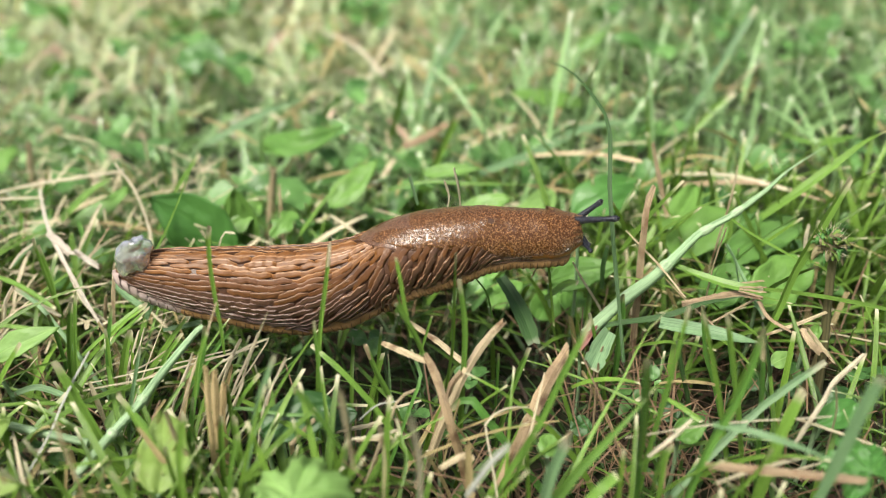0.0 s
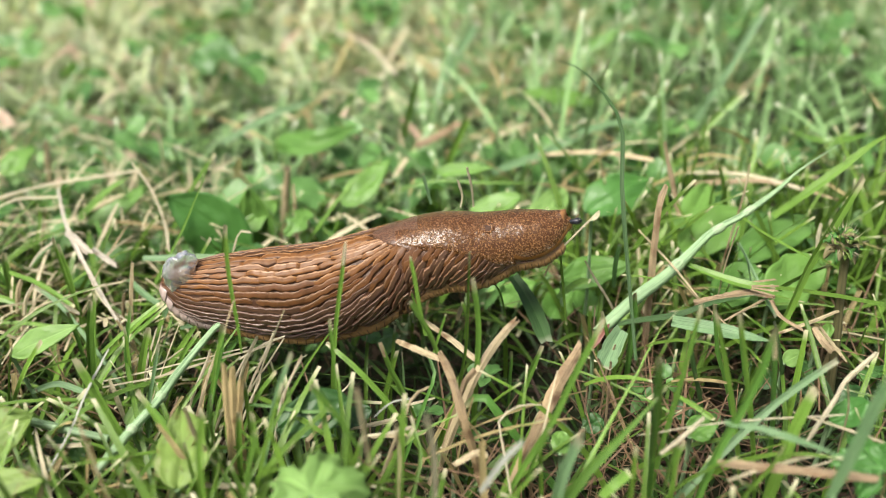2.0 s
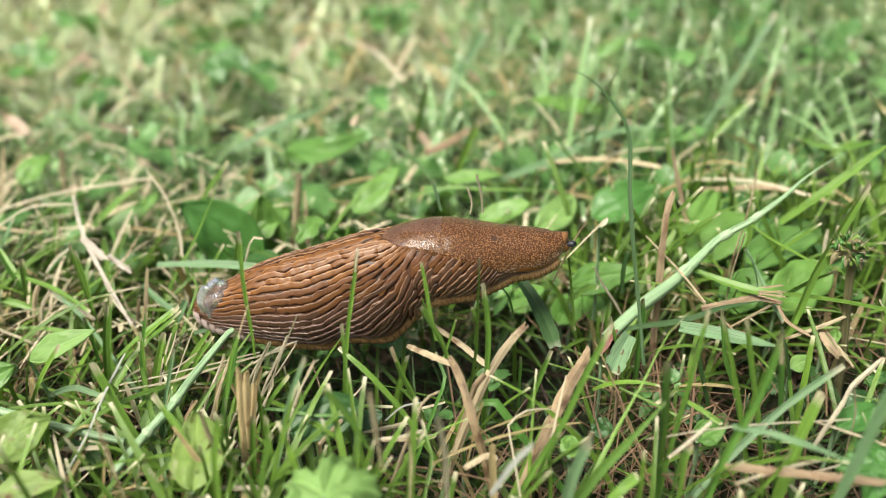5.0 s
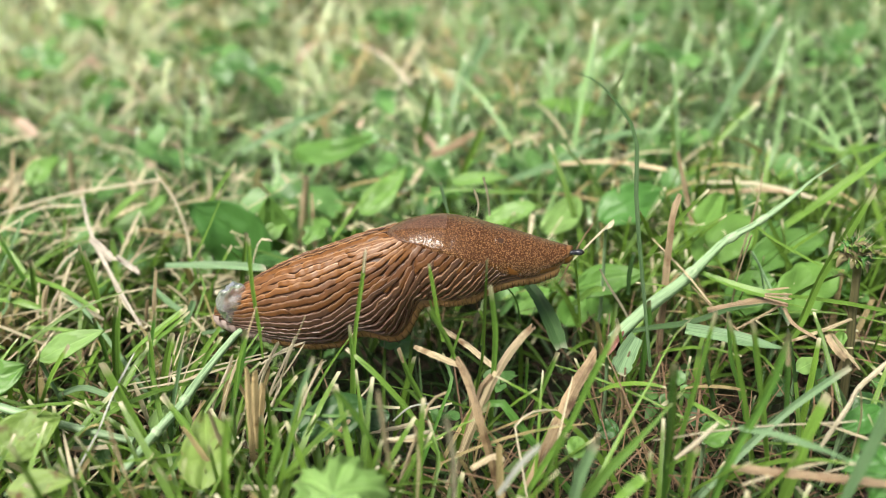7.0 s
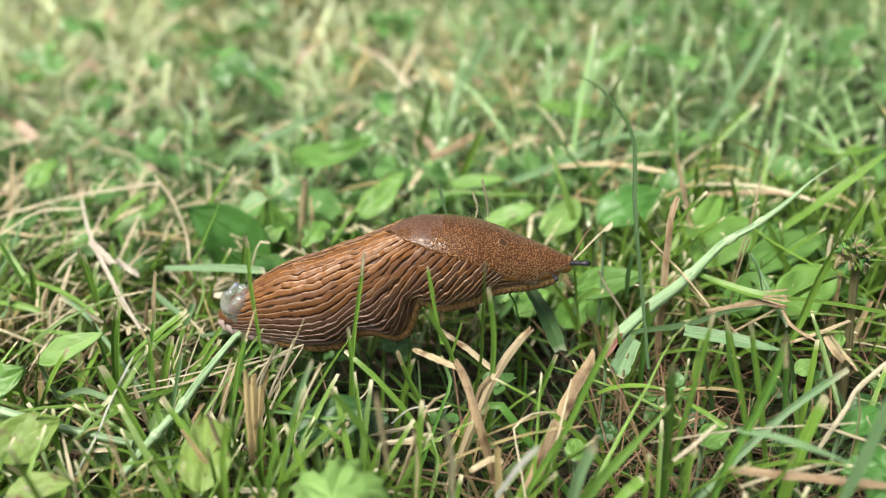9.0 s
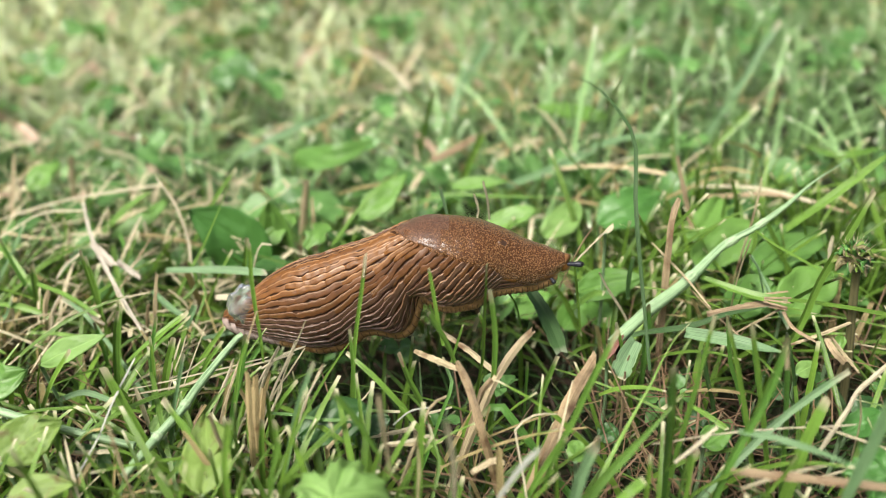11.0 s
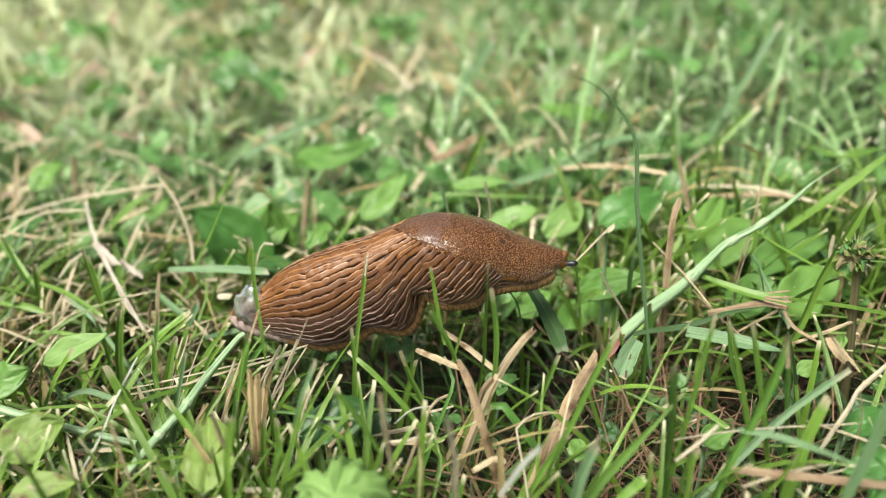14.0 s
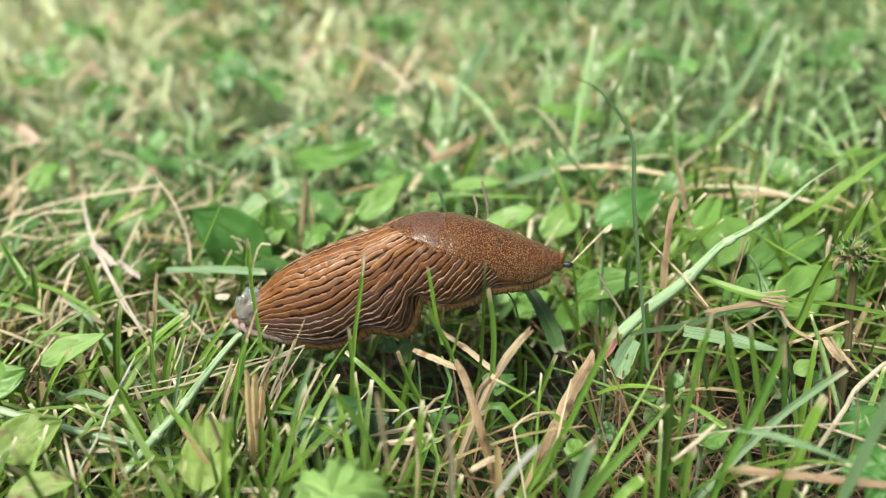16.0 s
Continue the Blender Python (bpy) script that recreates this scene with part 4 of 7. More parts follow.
def rooted(points):
    """The line in metres, led on down into the soil where its lower end stands upright."""
    p = np.array(points) * 0.001
    rise = unit(p[1] - p[0])
    if p[0, 2] < 0.006 and rise[2] > 0.45:
        down = (p[0, 2] + TURF) * 0.8 / rise[2]
        p = np.vstack([[p[0, 0] - rise[0] * down, p[0, 1] - rise[1] * down, -TURF], p])
    return p


def blade(points, width, mat, label, cut=True, name="grass_blade", category="grass blade", fold=0.35, roll=None, wide=1.0, steps=16, grow=0.75, thick=0.00012, twist=0.5, rough=0.04, ragged=1.0):
    """One leaf of grass through the given points (millimetres), from its root to its tip; width in millimetres."""
    line = smooth_line(rooted(points), steps)
    roll = piece_rng.uniform(-30, 30) if roll is None else roll
    wob = np.cumsum(piece_rng.normal(0, 1, (steps, 3)), 0) * min(0.00004, 0.0008 * np.linalg.norm(line[-1] - line[0]))
    line = line + wob - wob[0]
    v = np.linspace(0, 1, steps)
    half = 0.0005 * width * wide * np.minimum(grow + (1 - grow) * v * 2.5, 1.0)
    half = half * (np.where(v > 0.8, 1 - 0.25 * ((np.clip(v, 0.8, 1) - 0.8) / 0.2) ** 2, 1.0) if cut else np.clip(1 - np.clip((v - 0.45) / 0.55, 0, 1) ** 1.7, 0.04, 1))
    half = half * (1 + piece_rng.normal(0, rough, steps))
    p, side, _ = rings(line, facing_for(roll), half, fold, thick, piece_rng.uniform(-twist, twist))
    if cut:
        run = unit(line[-1] - line[-2])
        p[-1, 0] += run * half[-1] * piece_rng.uniform(-0.9, 0.9) * ragged
        p[-1, 2] += run * half[-1] * piece_rng.uniform(-0.9, 0.9) * ragged
    p = p[:, [0, 1, 1, 2, 2, 3, 3, 0]]
    uv = np.stack(np.broadcast_arrays(np.array([0, 0.5, 0.5, 1.0, 1.0, 0.5, 0.5, 0])[None, :], v[:, None]), -1).reshape(-1, 2)
    strips = grid_faces(steps, 8).reshape(steps - 1, 7, 4)[:, ::2].reshape(-1, 4).tolist()
    last = 8 * (steps - 1)
    ob = mesh_object(name, p.reshape(-1, 3), [*strips, (0, 2, 4, 6), (last + 6, last + 4, last + 2, last)], mat, uvs=uv)
    if category == "grass blade":
        return in_tuft(tagged(ob, label), line[0])
    return tagged(ob, label if len(label.split()) > 3 else label + " among the grass", category, group="dry stalks")


def straw(points, width, mat, label, name="dry_stalk", **more):
    return blade(points, width, mat, label, name=name, category="dry stalk", **{"fold": -0.45, "grow": 0.8, "thick": 0.0003, "twist": 0.6, "rough": 0.08, "ragged": 2.6, "wide": 0.85, "steps": 22, **more})


def tube(name, line, radius, mat, parent=None, sides=9, label=""):
    run = unit(np.gradient(line, axis=0))
    side = unit(np.cross(run, np.array([0.1, -0.5, 0.85])))
    normal = np.cross(side, run)
    ph = np.linspace(0, math.tau, sides + 1)[:-1]
    ring = np.cos(ph)[None, :, None] * side[:, None] + np.sin(ph)[None, :, None] * normal[:, None]
    p = line[:, None] + ring * np.asarray(radius)[:, None, None]
    n = len(line)
    uv = np.stack(np.broadcast_arrays(np.linspace(0, 1, sides)[None, :], np.linspace(0, 1, n)[:, None]), -1).reshape(-1, 2)
    faces = [*grid_faces(n, sides, wrap=True).tolist(), tuple(range(sides)), tuple(range(n * sides - 1, n * sides - sides - 1, -1))]
    return mesh_object(name, p.reshape(-1, 3), faces, mat, parent, uv, label)


def stem(points, widths, mat, label, nodes=(), name="grass_stem", steps=28):
    """A round stem with swollen joints; widths in millimetres along it, nodes as shares of its length."""
    line = smooth_line(rooted(points), steps)
    v = np.linspace(0, 1, steps)
    r = np.interp(v, np.linspace(0, 1, len(widths)), widths) * 0.0005
    ob = in_tuft(tagged(tube(name, line, r * (1 + 0.03 * np.sin(v * 40)), mat), label), line[0])
    for at in nodes:
        k = int(at * (steps - 1))
        a, b = line[max(k - 1, 0)], line[min(k + 1, steps - 1)]
        mid, run = (a + b) / 2, (b - a) * 0.28
        small = np.linspace(-1, 1, 7)
        tube("joint", mid + small[:, None] * run, r[k] * (1.02 + 0.22 * (1 - small**2)), JOINT, ob, 9, "pale swollen joint")
    return ob


BRACT_DRY = leaf_material("dry_bract", (0.10, 0.10, 0.04), (0.24, 0.21, 0.10), island=False, gloss=0.5, thin=0.15)
JOINT = leaf_material("joint", (0.26, 0.40, 0.21), (0.36, 0.49, 0.29), island=False, thin=0.05)


def leaf(points, width, mat, label, form="ovate", name="broad_leaf", teeth=0.0, cup=0.12, facing=None, roll=0.0, stalk=None, notch=0.0):
    """A broad leaf along its midrib (millimetres, root to tip) with a creased, wavy face and a stalk."""
    rows, cols = 26, 17
    line = smooth_line(np.array(points) * 0.001, rows)
    v = np.linspace(0, 1, rows)
    forms = {"ovate": np.sin(math.pi * v**0.75) ** 0.8, "round": np.sqrt(np.clip(1 - (2 * v - 1) ** 2, 0, 1)), "long": np.sin(math.pi * v**0.9) ** 0.6,
             "lobed": np.sqrt(np.clip(1 - (2 * v - 1) ** 2, 0, 1)) * (0.82 + 0.18 * np.cos(v * 6.283 * 2.5))}
    half = forms[form] * width * 0.0005
    half = half * (1 + teeth * (np.abs(((v * 11) % 1) - 0.5) - 0.25)) + 1e-5
    ragged = piece_rng.uniform(0, 40)
    uneven = np.array([[1 + 0.16 * noise.noise(Vector((a * 4.5 + ragged, e, 1.7))) for e in (0.0, 8.0)] for a in v])
    run = unit(np.gradient(line, axis=0))
    face = facing_for(roll) if facing is None else np.array(facing, float)
    side = unit(np.cross(run, face))
    normal = unit(np.cross(side, run))
    w = np.linspace(-1, 1, cols)
    seed = piece_rng.uniform(0, 50)
    wave = np.array([[1.6 * noise.noise(Vector((a * 2.4 + seed, b * 1.5, seed))) + 0.55 * noise.noise(Vector((a * 8 + seed, b * 5, seed))) for b in w] for a in v])
    lift = cup * np.abs(w)[None, :] ** 1.3 * half[:, None] + wave * 0.14 * half.max() - 0.05 * half.max() * np.exp(-(w / 0.08) ** 2)[None, :]
    p = line[:, None] + side[:, None] * (w[None, :] * half[:, None] * np.where(w[None, :] < 0, uneven[:, :1], uneven[:, 1:]))[..., None] + normal[:, None] * lift[..., None]
    if notch:
        p = p - run[:, None] * (notch * width * 0.001 * np.exp(-(w / 0.3) ** 2)[None, :] * np.clip(v - 0.6, 0, 1)[:, None])[..., None]
    under = p - normal[:, None] * 0.00016
    uv = np.stack(np.broadcast_arrays((w[None, :] + 1) / 2, v[:, None]), -1).reshape(-1, 2)
    n = rows * cols
    faces = [*grid_faces(rows, cols).tolist(), *(grid_faces(rows, cols, n)[:, ::-1]).tolist()]
    rim = [*range(cols), *range(2 * cols - 1, n, cols), *range(n - 2, n - cols - 1, -1), *range(n - 2 * cols, 0, -cols)]
    faces += [(b, a, a + n, b + n) for a, b in zip(rim, rim[1:] + rim[:1])]
    ob = mesh_object(name, np.concatenate([p.reshape(-1, 3), under.reshape(-1, 3)]), faces, mat, uvs=np.concatenate([uv, uv]))
    tagged(ob, label if len(label.split()) > 3 else label + " in the lawn", "leaf", group="broad leaves")
    foot = line[0] + np.array([0, 0.002, 0]) if stalk is None else np.array(stalk) * 0.001
    foot[2] = -TURF if stalk is None else foot[2]
    tube("leaf_stalk", smooth_line([foot, (foot + line[0]) / 2 + np.array([0.0006, 0, 0.0005]), line[0]], 8), np.full(8, 0.0004), STEM, ob, 6, "thin green leaf stalk")
    return ob



def lobed_leaf(at, reach, aim, tilt, mat, label, lobes=5, curl=0.25):
    """A palmate weed leaf: lobes with toothed edges round the stalk's end, folded along a vein in each lobe; millimetres and degrees."""
    rings_n, spokes = 12, 101
    th, q = np.meshgrid(np.radians(np.linspace(-152, 152, spokes)), np.linspace(0.02, 1, rings_n), indexing="xy")
    phase = (th / radians(304) + 0.5) * lobes
    inner = np.abs(phase % 1 - 0.5) * 2
    tooth = np.abs((phase * 6) % 1 - 0.5) * 2
    edge = (1 - 0.34 * inner**2.2) * (0.90 + 0.12 * tooth) * (0.80 + 0.20 * np.cos(th))
    r = reach * 0.001 * q * edge
    seed = piece_rng.uniform(0, 60)
    crinkle = np.array([[noise.noise(Vector((math.cos(b) * c * 3.2 + seed, math.sin(b) * c * 3.2, seed))) for b, c in zip(x, y)] for x, y in zip(th, q)])
    fold = 0.24 * inner * q - 0.12 * np.exp(-(inner / 0.10) ** 2) * q - curl * q**2.4 + 0.26 * crinkle * q
    turned = th + radians(aim)
    local = np.stack([np.sin(turned) * r, np.cos(turned) * r, fold * reach * 0.001], -1).reshape(-1, 3)
    turn = np.array(Euler((radians(tilt), 0, 0)).to_matrix())
    top = local @ turn.T + np.array(at) * 0.001
    under = top - turn[:, 2] * 0.00016
    n = rings_n * spokes
    faces = [*grid_faces(rings_n, spokes).tolist(), *grid_faces(rings_n, spokes, n)[:, ::-1].tolist()]
    rim = range(n - spokes, n)
    faces += [(a, b, b + n, a + n) for a, b in zip(rim, rim[1:])]
    uv = np.stack([0.5 + 0.5 * (phase % 1 - 0.5) * q, q], -1).reshape(-1, 2)
    ob = mesh_object("broad_leaf", np.concatenate([top, under]), faces, mat, uvs=np.concatenate([uv, uv]))
    tagged(ob, label, "leaf", group="broad leaves")
    foot = np.array((at[0] + 1.0, at[1] + 2.0, -TURF * 1000)) * 0.001
    tube("leaf_stalk", smooth_line([foot, (foot + np.array(at) * 0.001) / 2, np.array(at) * 0.001], 8), np.full(8, 0.0005), STEM, ob, 6, "thin green leaf stalk")
    return ob


def flower_bud(at):
    """A withered clover head: a knob of overlapping hairy bracts on top of its stem."""
    at = np.array(at) * 0.001
    head = new("clover_flower")
    head.location = at
    tagged(head, "withered green-brown clover head with hairy bracts", "flower")
    th, ph = np.meshgrid(np.linspace(0, math.pi, 9), np.linspace(0, math.tau, 13)[:-1], indexing="ij")
    ball = np.stack([np.sin(th) * np.cos(ph) * 0.0017, np.sin(th) * np.sin(ph) * 0.0017, np.cos(th) * 0.0024], -1).reshape(-1, 3)
    mesh_object("knob", ball, grid_faces(9, 12, wrap=True), BRACT_DRY, head)
    for k in range(60):
        az, up = k * 2.4, piece_rng.uniform(-0.4, 1.2)
        out = np.array([math.cos(az) * math.cos(up), math.sin(az) * math.cos(up), math.sin(up)])
        droop = np.array([0, 0, -0.0028 * piece_rng.random()])
        line = smooth_line([out * 0.0012, out * 0.0028 + np.array([0, 0, 0.0005]), out * piece_rng.uniform(0.0030, 0.0040) + droop * 0.5], 7)
        half = np.array([0.0007, 0.0012, 0.0014, 0.0012, 0.0010, 0.0007, 0.0002]) * piece_rng.uniform(0.45, 0.8)
        p, _, _ = rings(line, np.array([0.2, -0.3, 0.9]), half, 0.4, 0.0001)
        uv = np.stack(np.broadcast_arrays(np.array([0, 0.5, 1.0, 0.5])[None, :], np.linspace(0, 1, 7)[:, None]), -1).reshape(-1, 2)
        mesh_object("bract", p.reshape(-1, 3), grid_faces(7, 4, wrap=True), (BROAD_OLD, BRACT_DRY, BROAD_DARK)[k % 3], head, uv)
    for k in range(26):
        az, up = piece_rng.uniform(0, math.tau), piece_rng.uniform(-0.3, 1.2)
        out = np.array([math.cos(az) * math.cos(up), math.sin(az) * math.cos(up), math.sin(up)])
        tube("hair", np.array([out * 0.0025, out * 0.0038, out * 0.0046 + np.array([0, 0, 0.0004])]), (0.00005, 0.00004, 0.00002), STRAW_PALE, head, 4)



# beside the slug's head: the long stem and what leans on it
stem([(37.6, -17.2, 4.0), (45.6, -11.6, 8.0), (54.7, -6.3, 12.0), (63.3, -0.3, 17.0), (69.9, 1.5, 20.0), (77.5, 4.9, 24.0), (83.6, 8.9, 27.0), (91.9, 12.0, 31.0)], (2.50, 2.65, 2.50, 1.80, 1.50, 1.15, 0.50, 0.12), STEM, "long pale green grass stem lying across the lawn", nodes=(0.36, 0.55, 0.66))
blade([(69.7, 0.8, 20.0), (74.3, -0.7, 17.0), (80.5, -3.0, 14.0), (87.0, -5.3, 11.0)], 0.73, GRASS_ONE, "narrow green leaf branching off the long stem", cut=False)
blade([(57.2, -3.9, 12.0), (60.9, -7.1, 12.0), (65.5, -10.7, 12.0), (69.8, -13.0, 12.0), (73.2, -13.7, 12.0)], 1.85, GRASS_ONE, "short green leaf with a torn brown end", cut=True, roll=10)
straw([(50.1, -7.2, 1.0), (50.1, -5.5, 13.6), (50.1, -3.9, 25.4), (51.6, -2.2, 29.8)], 1.7, STRAW_RED, "upright reddish dry stalk")
straw([(66.2, 26.3, 1.0), (63.3, 29.3, 11.9), (60.4, 32.3, 23.3)], 2.37, STRAW_RED, "broad dry reddish stalk behind other stalks")
blade([(42.5, -30.0, 7.7), (42.5, -18.3, 17.3), (42.1, -6.7, 31.2), (43.3, 5.0, 39.6), (41.1, 16.7, 42.6), (37.8, 28.3, 43.8), (31.7, 40.0, 42.6)], 0.85, GRASS_DEEP, "tall thin dark stalk arching over", cut=False)
blade([(73.4, -17.3, 1.0), (75.9, -15.8, 6.9), (78.2, -14.3, 16.4), (82.0, -12.8, 26.1), (85.5, -11.3, 35.0)], 1.87, GRASS_ONE, "tall cut green blade", roll=20)
blade([(83.6, 19.7, 8.0), (91.0, 18.6, 16.0), (97.6, 19.1, 22.0), (103.7, 19.2, 28.0), (107.0, 16.7, 32.0)], 2.18, GRASS_ONE, "broad green blade leaning over", cut=False)
stem([(86.0, -17.6, 1.0), (84.9, -16.6, 10.4), (84.0, -15.6, 20.1)], (1.78, 1.78, 1.57), STEM_DARK, "dark brown-green flower stem", nodes=())
blade([(84.1, -5.7, 16.0), (89.7, -5.9, 16.0), (95.5, -6.9, 16.0)], 0.65, GRASS_ONE, "thin pale leaf lying across", cut=False)
straw([(48.8, 3.3, 16.0), (53.5, -7.5, 14.0), (56.8, -16.4, 12.0)], 0.50, STRAW_ONE, "thin brown twig")
straw([(55.6, -6.2, 10.0), (58.8, -13.9, 9.0), (62.4, -20.9, 8.0)], 0.49, STRAW_RED, "thin brown twig")
straw([(64.0, -7.6, 1.0), (64.3, -7.6, 13.8), (65.4, -7.6, 22.8)], 0.77, STRAW_ONE, "slender dry stalk")
straw([(69.1, 6.6, 1.0), (72.5, 10.6, 17.6), (74.5, 14.6, 25.6)], 0.90, STRAW_ONE, "slender dry stalk behind other stalks")
straw([(43.1, -5.3, 1.0), (39.2, -5.3, 8.1), (36.2, -5.3, 13.8)], 0.63, STRAW_PALE, "bleached dry stalk")
straw([(70.4, -21.5, 6.0), (77.6, -20.3, 8.0), (86.4, -16.8, 9.0)], 0.78, STRAW_ONE, "brown dry stick lying flat")
straw([(30.1, -8.0, 17.9), (33.9, -8.0, 22.7), (36.8, -8.0, 26.2)], 0.48, STRAW_PALE, "thin pale seed stalk")
leaf([(38.0, 0.9, 20.0), (39.3, 2.0, 20.5), (40.1, 3.4, 21.0)], 1.14, STRAW_PALE, "small frayed pale seed husk", form='ovate')
straw([(27.7, -6.0, 10.5), (31.5, -6.0, 20.4), (34.1, -6.0, 25.5)], 0.44, STRAW_RED, "thin brown seed stalk")
blade([(51.4, -19.9, 9.0), (58.3, -23.9, 10.0), (64.4, -26.6, 10.0), (68.5, -27.1, 9.0)], 2.94, GRASS_BLUE, "flat striped blue-green leaf", roll=5, cut=False)
blade([(39.8, -15.2, 4.0), (44.2, -16.0, 6.0), (52.8, -17.9, 9.0), (60.2, -16.7, 11.0), (68.9, -15.7, 12.0)], 1.25, GRASS_DEEP, "dark green leaf twisting from a red joint", roll=-20, cut=False)
blade([(29.2, -53.5, 2.0), (35.1, -45.6, 8.0), (40.3, -39.6, 13.0), (44.3, -34.7, 18.0), (48.4, -32.5, 22.0)], 0.85, GRASS_ONE, "bright yellow-green thin stem", cut=False)
blade([(70.0, 0.5, 14.0), (71.4, -4.7, 11.0), (72.3, -8.8, 9.0), (73.7, -15.6, 6.0)], 1.00, GRASS_BLUE, "blue-green narrow blade")
leaf([(35.4, -24.6, 6.0), (36.9, -23.1, 8.0), (39.2, -20.5, 9.0)], 1.31, WITHERED_RED, "dark red withered leaf sheath", form='long')
blade([(41.4, -22.2, 9.0), (39.3, -25.4, 8.0), (36.5, -30.5, 7.0)], 3.70, GRASS_BLUE, "short striped leaf end with a frayed white tip", cut=True, roll=10)

# in front of the slug's head
blade([(26.8, -58.2, 4.0), (33.5, -55.4, 12.0), (37.8, -53.9, 17.0), (42.4, -50.3, 20.0)], 1.94, GRASS_ONE, "wide bright green blade with a pale rib", cut=False, roll=0)
blade([(44.5, -45.7, 1.0), (45.8, -45.7, 16.3), (46.9, -45.7, 31.7)], 0.89, GRASS_ONE, "narrow upright green blade")
blade([(47.9, -56.4, 1.0), (49.5, -55.7, 10.1), (51.0, -54.9, 13.8), (53.8, -54.2, 24.4), (55.0, -53.4, 33.8)], 1.35, GRASS_DARK, "thick upright green blade")
blade([(58.5, -41.0, 1.0), (54.3, -41.0, 15.9), (51.0, -41.0, 27.0)], 0.84, GRASS_ONE, "narrow upright green blade")
blade([(60.2, -45.2, 1.0), (56.5, -45.2, 16.4), (52.9, -45.2, 30.1)], 0.81, GRASS_ONE, "narrow upright green blade")
blade([(63.6, -44.5, 1.0), (61.7, -44.5, 13.8), (60.0, -44.5, 23.1)], 1.12, GRASS_DARK, "upright blade with a withered tip")
straw([(59.3, -47.0, 22.1), (59.0, -47.0, 23.9), (58.6, -47.0, 26.0)], 0.85, STRAW_ONE, "withered tip of a blade")
blade([(52.8, -49.6, 3.0), (62.4, -44.7, 10.0), (67.9, -42.3, 13.0), (73.9, -39.5, 15.0)], 1.25, GRASS_BLUE, "blue-green stalk with a white broken end")
blade([(50.3, -54.4, 16.0), (54.4, -55.5, 16.0), (58.1, -57.2, 16.0), (62.9, -58.7, 15.0), (66.6, -60.1, 14.0)], 1.12, GRASS_BLUE, "pale green blade lying across", cut=False, roll=0)
blade([(62.1, -51.7, 1.0), (63.7, -50.2, 10.1), (65.9, -48.7, 17.5)], 1.85, GRASS_ONE, "broad green blade with a dry tip")
blade([(65.0, -62.0, 7.4), (66.2, -62.0, 18.4), (67.0, -62.0, 26.8), (67.9, -62.0, 32.0)], 1.62, GRASS_BLUE, "pale broad blade close by")
straw([(49.8, -56.1, 9.0), (55.1, -57.0, 9.0), (60.2, -57.7, 9.0), (66.4, -58.7, 9.0), (73.0, -59.7, 9.0)], 1.61, STRAW_RED, "flat reddish dry leaf lying across", roll=0)
straw([(67.3, -48.5, 5.0), (74.7, -40.9, 7.0), (77.5, -38.0, 9.0), (84.1, -33.8, 12.0)], 1.03, STRAW_PALE, "bleached dry stalk")
straw([(38.9, -49.1, 8.0), (54.9, -46.6, 8.0), (74.1, -45.4, 8.0)], 0.37, STRAW_PALE, "long thin pale straw")
straw([(41.4, -54.2, 9.0), (45.1, -51.8, 10.0), (49.5, -48.4, 11.0)], 0.76, STRAW_PALE, "pale straw with a sharp end")
straw([(23.4, -41.5, 2.0), (28.2, -34.0, 7.0), (32.3, -29.8, 11.0)], 2.90, STRAW_BROWN, "broad tan dead leaf", roll=-10)
blade([(19.6, -50.7, 1.0), (24.7, -49.3, 11.1), (28.1, -48.0, 20.5), (32.0, -46.7, 30.2)], 0.96, GRASS_ONE, "slender green blade")
blade([(40.0, -55.0, 7.6), (39.8, -55.0, 19.5), (38.9, -55.0, 29.2)], 1.51, GRASS_ONE, "upright green blade out of the thatch")
leaf([(26.7, -47.4, 2.0), (27.1, -45.3, 2.5), (27.4, -43.1, 3.0)], 3.46, BROAD_ONE, "small round clover leaf", form='round', name='clover_leaf')
blade([(30.8, -61.7, 8.0), (32.7, -61.2, 10.0), (35.3, -59.6, 11.0)], 1.59, GRASS_ONE, "yellowing short blade")
blade([(24.4, -60.0, 5.4), (25.8, -60.0, 13.8), (27.4, -60.0, 19.2)], 1.80, GRASS_BLUE, "pale blade with a dry tip")
blade([(49.0, -36.9, 5.0), (51.8, -38.5, 4.0), (54.6, -40.9, 3.0)], 0.98, GRASS_ONE, "short blade lying flat")
blade([(40.8, -60.0, 6.6), (41.1, -60.0, 13.0), (41.7, -60.0, 17.2)], 0.82, GRASS_ONE, "short cut blade")
blade([(54.5, -58.0, 4.1), (56.9, -58.0, 9.3), (58.2, -58.0, 14.3)], 0.84, GRASS_ONE, "short bright blade")
straw([(76.6, -42.6, 1.0), (76.1, -42.6, 7.2), (74.5, -42.6, 13.2)], 0.60, STRAW_ONE, "thin dry stalk")
leaf([(74.9, -40.8, 2.0), (78.7, -39.7, 3.0), (82.8, -37.9, 4.0)], 4.85, BROAD_DARK, "dark green clover leaf low in the grass", form='round', name='clover_leaf')
leaf([(81.6, -18.3, 3.0), (83.1, -18.2, 4.0), (84.4, -16.7, 5.0)], 2.49, BROAD_ONE, "small round clover leaf", form='round', name='clover_leaf')
leaf([(73.3, -23.8, 1.0), (75.6, -22.7, 1.5), (78.2, -21.6, 2.0)], 3.42, BROAD_PALE, "yellow-green low leaf", form='ovate')
leaf([(50.0, -43.0, 1.0), (52.4, -41.4, 1.5), (55.6, -40.5, 2.0)], 4.85, BROAD_ONE, "low green leaf in the thatch", form='ovate')

